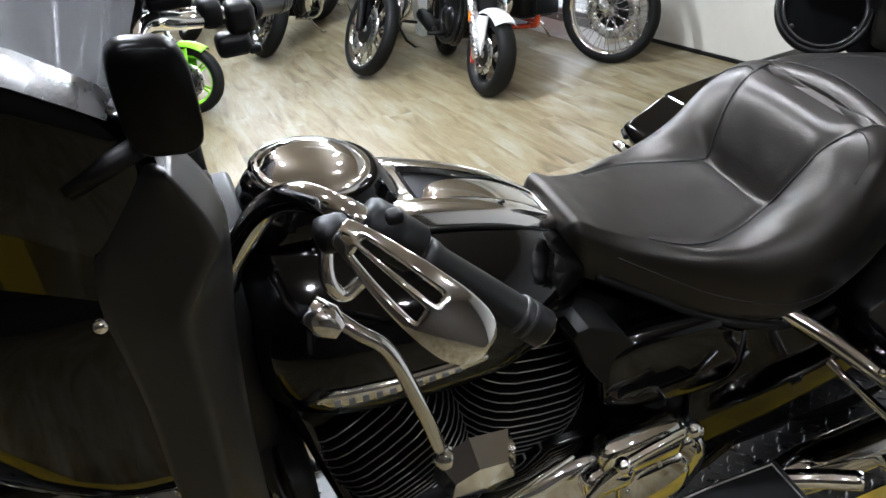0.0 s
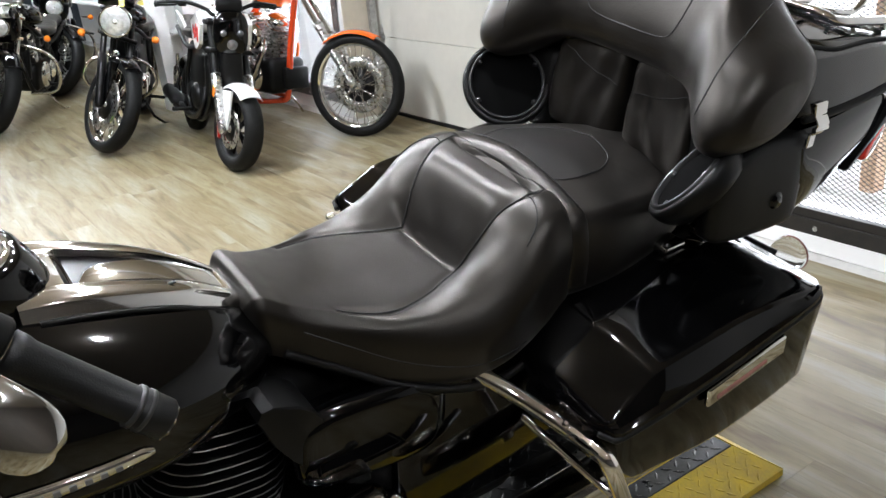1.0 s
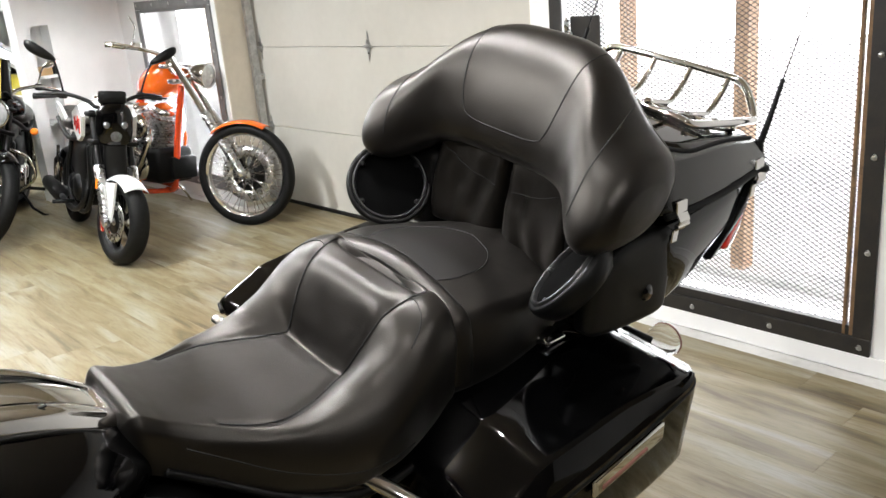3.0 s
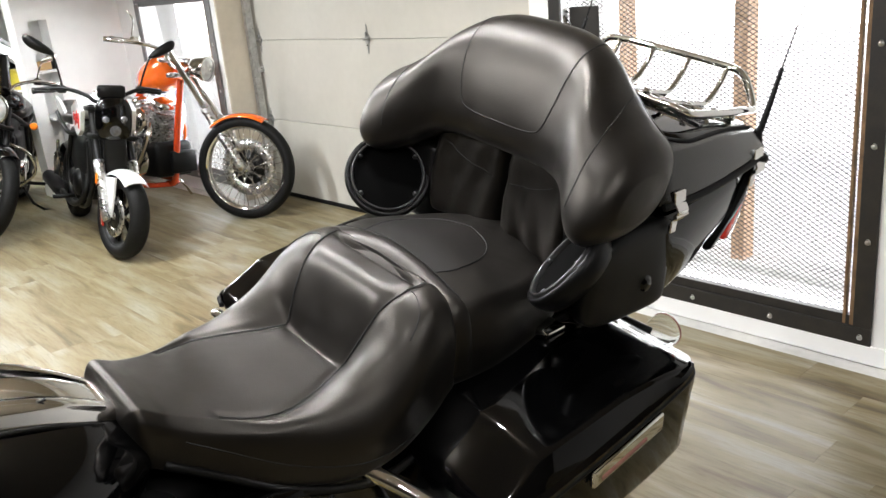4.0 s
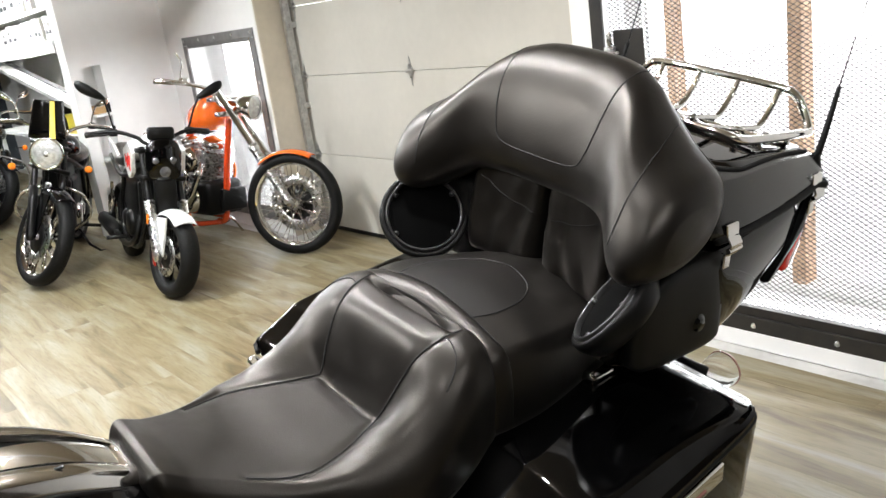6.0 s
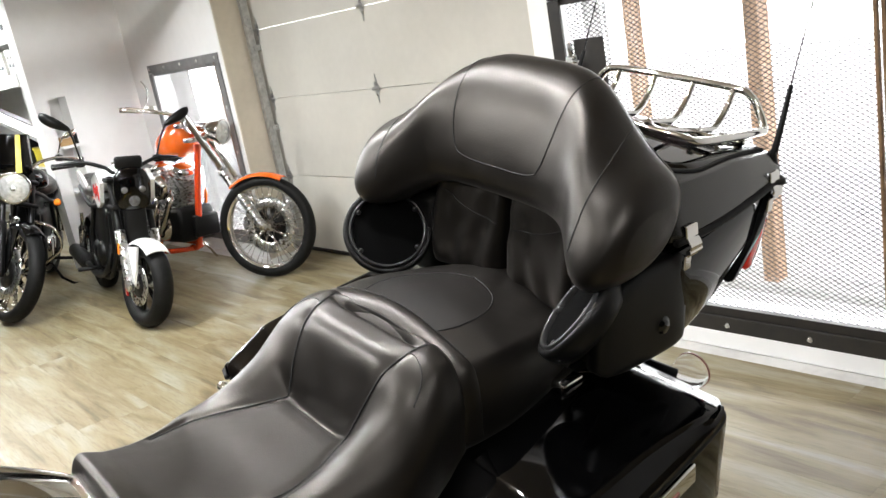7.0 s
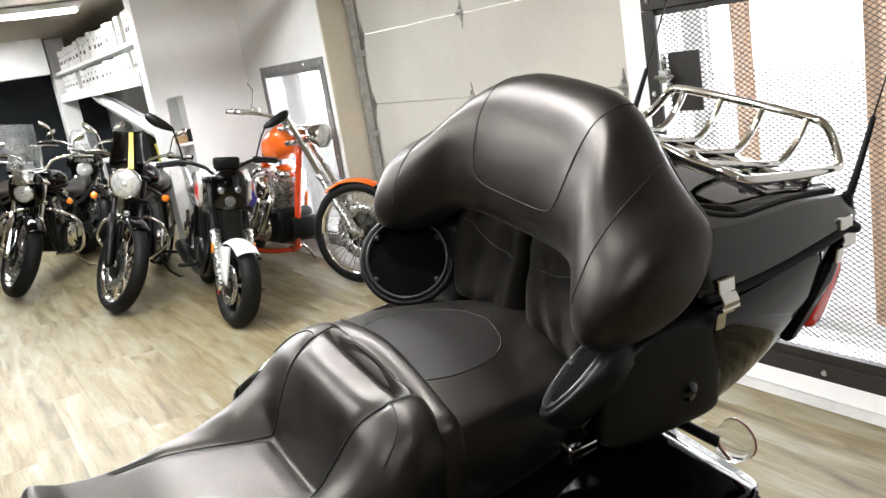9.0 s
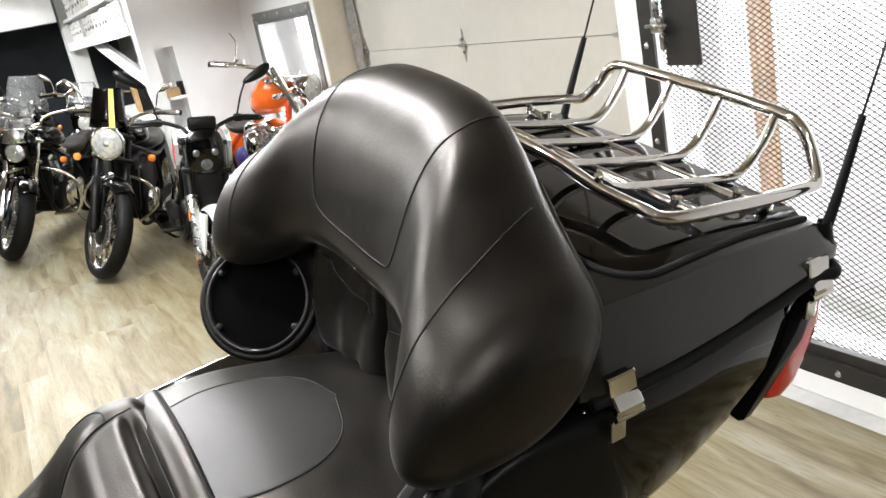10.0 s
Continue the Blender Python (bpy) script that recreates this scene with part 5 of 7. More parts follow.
# handlebar, grips, levers, mirrors
bar = part("handlebar", tubes((((-0.41, 0.452, 1.072), (-0.39, 0.40, 1.078), (-0.368, 0.335, 1.090), (-0.33, 0.282, 1.112), (-0.25, 0.252, 1.118), (-0.155, 0.25, 1.075), (-0.06, 0.262, 1.03), (0.06, 0.275, 1.0), (0.17, 0.276, 0.985), (0.245, 0.280, 1.01), (0.285, 0.293, 1.072), (0.318, 0.332, 1.139), (0.355, 0.362, 1.168), (0.388, 0.392, 1.165), (0.408, 0.43, 1.135), (0.425, 0.475, 1.095)), 0.0145, 12)), CHROME, hero, "chrome handlebar")
part("riser", boxes(((0.05, 0.28, 1.0), (0.035, 0.04, 0.09), 0.01), ((-0.05, 0.28, 1.0), (0.035, 0.04, 0.09), 0.01), ((0, 0.28, 0.95), (0.18, 0.10, 0.03), 0.01)), SATIN, bar, "black handlebar riser")
for sg in (1, -1):
    # the bars are turned, so the two ends stand differently
    if sg > 0:
        g0, g1 = Vector((0.418, 0.455, 1.112)), Vector((0.462, 0.567, 1.008))
    else:
        g0, g1 = Vector((-0.404, 0.446, 1.074)), Vector((-0.515, 0.524, 1.040))
    d = (g1 - g0).normalized()
    L = (g1 - g0).length
    grip = part("grip", turned(((0.0145, 0.0), (0.021, 0.002), (0.0205, 0.012), (0.0185, 0.02), (0.0185, L - 0.035), (0.0205, L - 0.030), (0.0205, L - 0.004), (0.017, L), (0.0, L + 0.002)), aim(g0, d), 24), GRIPRUB, bar, "black rubber grip")
    for h in (0.036, 0.026):
        part("grip_band", turned(((0.0188, L - h - 0.003), (0.0212, L - h - 0.002), (0.0212, L - h + 0.002), (0.0188, L - h + 0.003)), aim(g0, d), 24), RINGP, grip, "raised band near the end")
    for k in range(8):
        a = 2 * math.pi * k / 8
        part("grip_stud", turned(((0, 0.003), (0.003, 0.002), (0.0035, 0)), aim(g0, d) @ pose(0.0165 * math.cos(a), 0.0165 * math.sin(a), L - 0.002), 8), CHROME, grip)
    if sg < 0:
        sw = part("switch_housing", boxes(((-0.392, 0.425, 1.072), (0.05, 0.050, 0.056), 0.014), ((-0.385, 0.405, 1.030), (0.045, 0.060, 0.040), 0.012)), SATIN, bar, "black switch housing")
        part("switch_button", boxes(((-0.372, 0.438, 1.018), (0.016, 0.022, 0.014), 0.004)), SATIN, sw)
        part("brake_perch", boxes(((-0.385, 0.378, 1.090), (0.046, 0.040, 0.050), 0.014)), SATIN, bar, "black brake lever perch")
        res = part("brake_reservoir", boxes(((-0.365, 0.318, 1.132), (0.055, 0.070, 0.026), 0.008)), DEEP, bar, "black brake fluid reservoir")
        part("reservoir_lid", boxes(((-0.365, 0.318, 1.148), (0.060, 0.076, 0.008), 0.003)), SATIN, res)
        part("lever", tubes((((-0.42, 0.345, 1.085), (-0.47, 0.375, 1.065), (-0.535, 0.435, 1.03)), 0.008, 8)), CHROME, bar, "chrome brake lever")
        continue
    sw = part("switch_housing", turned(((0.0, -0.001), (0.022, 0.0), (0.025, 0.006), (0.026, 0.030), (0.024, 0.036), (0.025, 0.042), (0.0245, 0.060), (0.021, 0.064), (0.0, 0.065)), aim((sg * 0.396, 0.410, 1.154), (sg * 0.30, 0.72, -0.62)), 20), SATIN, bar, "black switch housing")
    part("switch_button", boxes(((sg * 0.415, 0.436, 1.160), (0.016, 0.018, 0.012), 0.004)), SATIN, sw)
    part("clutch_clamp", tubes((((sg * 0.425, 0.372, 1.17), (sg * 0.448, 0.362, 1.14), (sg * 0.452, 0.372, 1.118), (sg * 0.448, 0.395, 1.128)), 0.007, 8)), CHROME, sw, "bent chrome clamp")
    # broad slotted lever
    bm = bmesh.new()
    l0, l1 = Vector((sg * 0.465, 0.375, 1.196)), Vector((sg * 0.555, 0.466, 1.122))
    ld = (l1 - l0).normalized()
    ln = Vector((sg * 0.62, -0.35, 0.70))
    lx = ln.cross(ld).normalized()
    ln = ld.cross(lx).normalized()

    LW = [(0.0, -0.010, 0.010), (0.1, -0.014, 0.014), (0.3, -0.024, 0.018), (0.6, -0.035, 0.020), (0.8, -0.038, 0.019), (0.92, -0.034, 0.014), (0.98, -0.024, 0.004), (1.0, -0.014, -0.004)]
    grid = {}
    for i in range(29):
        t = i / 28
        lo, hi = keyed(LW, t)
        for j in range(17):
            y = lo + (hi - lo) * j / 16
            r = j / 8 - 1
            grid[i, j] = bm.verts.new(l0 + ld * (t * 1.05 * (l1 - l0).length) + lx * y * sg + ln * (0.020 * math.sin(math.pi * t) + 0.007 * (1 - r * r)))
    for i in range(28):
        for j in range(16):
            t, r = (i + 0.5) / 28, (j + 0.5) / 8 - 1
            if 0.14 < t < 0.66 - 0.1 * abs(r - 0.30) and 0.08 < r < 0.56 or 0.16 < t < 0.60 and -0.62 < r < -0.16:
                continue
            bm.faces.new((grid[i, j], grid[i + 1, j], grid[i + 1, j + 1], grid[i, j + 1]))
    bmesh.ops.delete(bm, geom=[v for v in bm.verts if not v.link_faces], context="VERTS")
    bmesh.ops.recalc_face_normals(bm, faces=bm.faces)
    lever = part("lever", bm, CHROME, bar, "broad slotted chrome lever")
    md = lever.modifiers.new("thick", "SOLIDIFY")
    md.thickness, md.offset = 0.008, 0
    md = lever.modifiers.new("round", "SUBSURF")
    md.levels = md.render_levels = 1
    part("lever_perch", boxes(((sg * 0.432, 0.376, 1.172), (0.034, 0.034, 0.028), 0.010)), SATIN, bar, "black lever perch")
    # mirror below the bar on a bent stem (seen on one side only)
    if sg > 0:
        st = [(sg * 0.445, 0.352, 1.105), (sg * 0.465, 0.375, 1.085), (sg * 0.478, 0.40, 1.06), (sg * 0.498, 0.418, 1.00), (sg * 0.515, 0.430, 0.945)]
        stem = part("mirror", tubes((st, 0.0075, 10)), CHROME, bar, "chrome mirror stem")
        part("stem_foot", turned(((0.0, 0.0), (0.015, 0.0), (0.017, 0.02), (0.009, 0.035)), aim((sg * 0.445, 0.34, 1.108), (sg * 0.5, 0.6, -0.5)), 16), CHROME, stem)
        part("stem_ball", turned(((0, -0.013), (0.009, -0.010), (0.013, 0), (0.009, 0.010), (0, 0.013)), aim((sg * 0.517, 0.432, 0.938), (0, 0, 1)), 16), CHROME, stem)
        c = Vector((sg * 0.512, 0.462, 0.918))
        fx, fz = Vector((0.1 * sg, 0.92, 0.2)).normalized(), Vector((0.25 * sg, -0.15, 0.95)).normalized()
        fn = fx.cross(fz).normalized()
        hexa = [(-0.045, -0.012), (-0.036, 0.030), (0.0, 0.048), (0.040, 0.034), (0.046, -0.020), (0.010, -0.044)]
        bm = bmesh.new()
        f0 = [bm.verts.new(c + fx * a + fz * b) for a, b in hexa]
        f1 = [bm.verts.new(c + fx * a * 0.72 + fz * b * 0.72 + fn * 0.028) for a, b in hexa]
        pk = bm.verts.new(c + fn * 0.036 + fz * 0.006)
        for i in range(6):
            j = (i + 1) % 6
            bm.faces.new((f0[i], f0[j], f1[j], f1[i]))
            bm.faces.new((f1[i], f1[j], pk))
        bm.faces.new(list(reversed(f0)))
        bmesh.ops.recalc_face_normals(bm, faces=bm.faces)
        part("mirror_shell", bm, CHROME, stem, "faceted chrome mirror shell", smooth=False)

# forks, fairing, windscreen and lower leg shields
for sg in (1, -1):
    part("fork_leg", tubes((((sg * 0.11, 0.24, 0.95), (sg * 0.11, -0.055, 0.33)), 0.027, 14), smooth=False), CHROME, hero, "chrome fork leg")
FAIR = [(-0.20, 0.20, 1.03, 1.19), (-0.16, 0.29, 0.95, 1.23), (-0.08, 0.38, 0.88, 1.255), (0.02, 0.44, 0.82, 1.262), (0.10, 0.468, 0.78, 1.262), (0.17, 0.474, 0.77, 1.262), (0.205, 0.474, 0.79, 1.26)]
rs = []
for k in range(29):
    v = -0.20 + 0.405 * k / 28
    hw, lo, hi = keyed(FAIR, v)
    c, h = (lo + hi) / 2, (hi - lo) / 2
    rs.append([Vector((a * (0.90 + 0.10 * (b / h)), v - 0.02 * (b / h), c + b)) for a, b in superellipse(48, hw, h, 0.55)])
inner = [[Vector((p.x * 0.95, p.y - 0.010, 1.08 + (p.z - 1.08) * 0.93)) for p in r] for r in reversed(rs[8:])]
fair = part("fairing", rings(bmesh.new(), rs + inner, True, True), GLOSS, hero, "gloss black bat-wing fairing")
part("inner_fairing", rings(bmesh.new(), [[Vector((a * sc, 0.105 - dd, 1.08 + b * sc)) for a, b in superellipse(40, 0.41, 0.19, 0.6)] for sc, dd in ((1.0, 0.0), (0.93, 0.03), (0.4, 0.04))]), SATIN, fair, "matt black inner fairing")
for sg in (1, -1):
    m = aim((sg * 0.30, 0.085, 1.10), (-sg * 0.12, 1, 0.1))
    part("fairing_speaker", turned(((0.0, 0.012), (0.06, 0.014), (0.072, 0.020), (0.078, 0.014), (0.079, 0)), m, 32), CLOTH, fair, "black fairing loudspeaker")
    # side wing of the fairing, folded along its middle
    WING = [(0.86, 0.190, 0.226, 0.262), (0.98, 0.185, 0.230, 0.266), (1.06, 0.187, 0.234, 0.272), (1.12, 0.185, 0.236, 0.278), (1.165, 0.182, 0.240, 0.286), (1.20, 0.184, 0.262, 0.291), (1.225, 0.190, 0.280, 0.293), (1.25, 0.205, 0.276, 0.287), (1.275, 0.225, 0.266, 0.275), (1.292, 0.242, 0.258, 0.264)]
    rs = []
    for k in range(61):
        w = 0.86 + 0.432 * k / 60
        v0, vf, v1 = keyed(WING, w)
        row = [Vector((sg * (0.462 + 0.026 * q / 8 - 0.10 * max(0, w - 1.22)), v0 + (vf - v0) * q / 8, w)) for q in range(9)]
        row += [Vector((sg * (0.488 - 0.050 * (q / 6) ** 1.3 - 0.10 * max(0, w - 1.22)), vf + (v1 - vf) * q / 6, w)) for q in range(1, 7)]
        row += [Vector((p.x - sg * 0.012, p.y, p.z)) for p in reversed(row)]
        rs.append(row)
    part("fairing_wing", rings(bmesh.new(), rs), WINGP, fair, "satin black fairing wing")
    part("wing_stud", turned(((0, 0.004), (0.005, 0.0035), (0.0065, 0)), aim((sg * 0.466, 0.178, 1.168), (sg, 0, 0.3)), 14), CHROME, fair, "small bright stud")
    # mirror at the screen's foot
    rs = []
    for h, sc in ((-0.018, 0.55), (-0.012, 0.85), (0.0, 1.0), (0.012, 0.97), (0.016, 0.9)):
        rs.append([Vector((sg * (0.470 + h), 0.266 + a * sc, 1.348 + b * sc - 0.15 * a * sc)) for a, b in superellipse(26, 0.027, 0.043, 0.55)])
    fm = part("fairing_mirror", rings(bmesh.new(), rs), DEEP, fair, "black fairing mirror")
    part("mirror_arm", tubes((((sg * 0.455, 0.19, 1.285), (sg * 0.465, 0.245, 1.31)), 0.009, 8), smooth=False), SATIN, fm)
for u in (-0.16, -0.055, 0.055, 0.16):
    g = part("gauge", turned(((0.0, 0.004), (0.032, 0.004), (0.034, 0.012), (0.039, 0.012), (0.040, 0)), aim((u, 0.095, 1.13), (0, 1, 0.3)), 28), CHROME, fair, "round chrome-rimmed gauge")
    part("gauge_face", turned(((0, 0.0055), (0.0325, 0.005)), aim((u, 0.095, 1.13), (0, 1, 0.3)), 24), SATIN, g)
# bright lip round the fairing's upper edge and the screen that stands on it
LIPW = [(0, 1.44), (40, 1.425), (70, 1.39), (85, 1.355), (96, 1.305), (104, 1.285)]


def lip_at(a, t):
    """A point of the screen's foot at the angle a (degrees from ahead); t rises up the screen."""
    w = keyed(LIPW, abs(a))[0]
    c = radians(a)
    return Vector(((0.462 - 0.07 * t) * math.sin(c), 0.205 - (0.40 - 0.05 * t) * math.cos(c) + 0.05 * t, w + 0.19 * t * max(0.02, math.cos(c * 0.86)) ** 0.5))


angles = [-97 + 194 * k / 52 for k in range(53)]
band = [[lip_at(a, t) + Vector((0, 0, o)) for t, o in ((0.0, -0.16), (0.0, -0.03), (0.0, -0.004), (0.02, 0.004), (0.10, 0.006), (0.20, 0.002))] for a in angles]
lipob = part("fairing_lip", rings(bmesh.new(), band, False, False), GLOSS, fair, "gloss black upper lip of the fairing")
md = lipob.modifiers.new("thick", "SOLIDIFY")
md.thickness, md.offset = 0.006, -1
bm = bmesh.new()
rings(bm, [[lip_at(a, t) + Vector((0, 0, o)) for t, o in ((0.06, 0.009), (0.14, 0.013), (0.24, 0.010))] for a in angles[1:-1]], False, False)
part("windscreen_trim", bm, STEEL, fair, "brushed bright windscreen trim")
ws = part("windscreen", rings(bmesh.new(), [[lip_at(a, 0.2 + 0.8 * q / 8) for q in range(9)] for a in angles[1:-1]], False, False), SCREEN, fair, "tinted windscreen with the ceiling's reflection put in as grey")
ws.visible_shadow = False
md = ws.modifiers.new("thick", "SOLIDIFY")
md.thickness = 0.004
for sg in (1, -1):
    part("engine_guard", tubes((((sg * 0.10, 0.27, 0.62), (sg * 0.30, 0.28, 0.66), (sg * 0.40, 0.30, 0.58), (sg * 0.41, 0.31, 0.40), (sg * 0.32, 0.34, 0.22), (sg * 0.13, 0.36, 0.20)), 0.016, 12)), CHROME, hero, "chrome engine guard bar")
part("steering_head_cover", boxes(((0, 0.215, 0.78), (0.36, 0.17, 0.42), 0.05)), SATIN, hero, "matt black steering head cover")
part("radiator_cover", boxes(((0, 0.27, 0.42), (0.44, 0.12, 0.40), 0.04)), SATIN, hero, "matt black cover ahead of the engine")
for sg in (1, -1):
    part("frame_panel", boxes(((sg * 0.175, 1.29, 0.44), (0.022, 0.58, 0.36), 0.009)), GLOSS, hero, "gloss black panel beside the rear wheel")
part("headlamp", turned(((0, 0.03), (0.06, 0.025), (0.085, 0.008), (0.09, -0.03)), aim((0, -0.205, 1.10), (0, -1, 0)), 32), CLEAR, hero, "round headlamp")

# ---- the other motorcycles: local -y is ahead, the front tyre touches the floor at the origin ----
def heading(x, y, degrees_, lean=6.0):
    return pose(x, y, 0, 0, 0, degrees_ + 90) @ Matrix.Rotation(radians(lean), 4, "Y")


def v_twin(parent, c, scale, cover=CHROME, fins=9, wide=0.085):
    """A small air-cooled twin with finned barrels and round side covers."""
    x, y, z = c
    e = part("engine", boxes(((x, y, z), (0.24 * scale, 0.34 * scale, 0.20 * scale), 0.03 * scale), ((x, y + 0.22 * scale, z + 0.02), (0.20 * scale, 0.20 * scale, 0.20 * scale), 0.03 * scale)), ENGINE, parent, "black and chrome engine")
    for tilt in (-0.42, 0.42):
        ax = Vector((0, tilt, 1)).normalized()
        for k in range(fins):
            m = aim(Vector((x, y + 0.05 * scale * (1 if tilt > 0 else -1), z + 0.10 * scale)) + ax * (0.021 * scale * k), ax)
            part("cooling_fin", rings(bmesh.new(), [[m @ Vector((a, b, h)) for a, b in superellipse(18, wide * scale * 1.15 * s, wide * scale * s, 0.7)] for h, s in ((0, 0.97), (0.003, 1.0), (0.009 * scale, 1.0), (0.011 * scale, 0.96))]), STEEL if cover is CHROME else ENGINE, e, smooth=False)
        m = aim(Vector((x, y + 0.05 * scale * (1 if tilt > 0 else -1), z + 0.10 * scale)) + ax * (0.021 * scale * fins), ax)
        part("rocker_box", rings(bmesh.new(), [[m @ Vector((a, b, h)) for a, b in superellipse(20, 0.085 * scale * s, 0.07 * scale * s, 0.6)] for h, s in ((0, 1), (0.03 * scale, 0.95), (0.045 * scale, 0.6))]), cover, e)
    for sg in (1, -1):
        part("side_case", turned(((0, 0.035 * scale), (0.06 * scale, 0.033 * scale), (0.085 * scale, 0.02 * scale), (0.092 * scale, 0)), aim((x + sg * 0.118 * scale, y + 0.02, z), (sg, 0, 0)), 24), cover, e, "round polished side case")
        part("side_case", turned(((0, 0.03 * scale), (0.04 * scale, 0.028 * scale), (0.06 * scale, 0.015 * scale), (0.066 * scale, 0)), aim((x + sg * 0.118 * scale, y + 0.20 * scale, z + 0.01), (sg, 0, 0)), 20), cover, e, "round polished side case")
    return e


def exhaust(parent, pts, r, end_r, material=CHROME):
    bm = bmesh.new()
    tube(bm, pts, r, 12)
    a, b = Vector(pts[-2]), Vector(pts[-1])
    lathe(bm, ((r, 0), (end_r, 0.05), (end_r, 0.40), (end_r * 0.9, 0.43), (end_r * 0.6, 0.435)), aim(b, (b - a).normalized()), 18)
    return part("exhaust", bm, material, parent, "chrome exhaust and silencer" if material is CHROME else "black exhaust and silencer")


def mirror_on(parent, base, tip, w, h, material=SATIN, label="black mirror on a stalk"):
    base, tip = Vector(base), Vector(tip)
    s = part("mirror", tubes(((base, (base + tip) / 2 + Vector((0, 0, 0.02)), tip), 0.0055, 8)), material, parent, label)
    rs = []
    sg = 1 if tip.x > 0 else -1
    for y, sc in ((-0.030, 0.25), (-0.024, 0.7), (-0.010, 0.95), (0.0, 1.0), (0.006, 0.97)):
        rs.append([Vector((tip.x + sg * w * 0.40 + a * sc, tip.y + y, tip.z + w * 0.20 + b * sc * (0.78 + 0.5 * sg * a / w) + sg * 0.52 * a * sc)) for a, b in superellipse(24, w / 2, h / 2, 0.85)])
    part("mirror_head", rings(bmesh.new(), rs), material, s)
    return s


def lamp(parent, c, r, depth, shell=GLOSS, rim=CHROME, face=(0, -1, 0), name="headlamp", label="round headlamp"):
    m = aim(c, face)
    h = part(name, turned(((0, -depth), (r * 0.5, -depth * 0.95), (r * 0.85, -depth * 0.6), (r * 0.98, -depth * 0.15), (r, 0)), m, 28), shell, parent, label)
    part("lamp_rim", turned(((r * 0.90, 0.004), (r * 1.0, 0.010), (r * 1.05, 0.004), (r * 1.03, -0.012)), m, 28), rim, h, "bright lamp rim")
    part("lamp_lens", turned(((0, r * 0.30), (r * 0.4, r * 0.27), (r * 0.75, r * 0.16), (r * 0.95, 0.002)), m, 28), CLEAR, h, "clear lamp lens")
    part("lamp_bulb", turned(((0, r * 0.34), (r * 0.14, r * 0.31), (r * 0.18, r * 0.26)), m, 14), STEEL, h)
    return h


def indicator(parent, c, out, lens=AMBER, stalk=0.06, shell=SATIN):
    c = Vector(c)
    i = part("indicator", tubes(((c - Vector((out * stalk, 0, 0)), c), 0.007, 8), smooth=False), shell, parent, "amber indicator on a stalk")
    part("indicator_lens", turned(((0, 0.022), (0.018, 0.017), (0.026, 0.004), (0.026, -0.006), (0.016, -0.03), (0, -0.036)), aim(c + Vector((out * 0.022, 0, 0)), (0, -1, 0)), 18), lens, i, "amber lens")
    return i


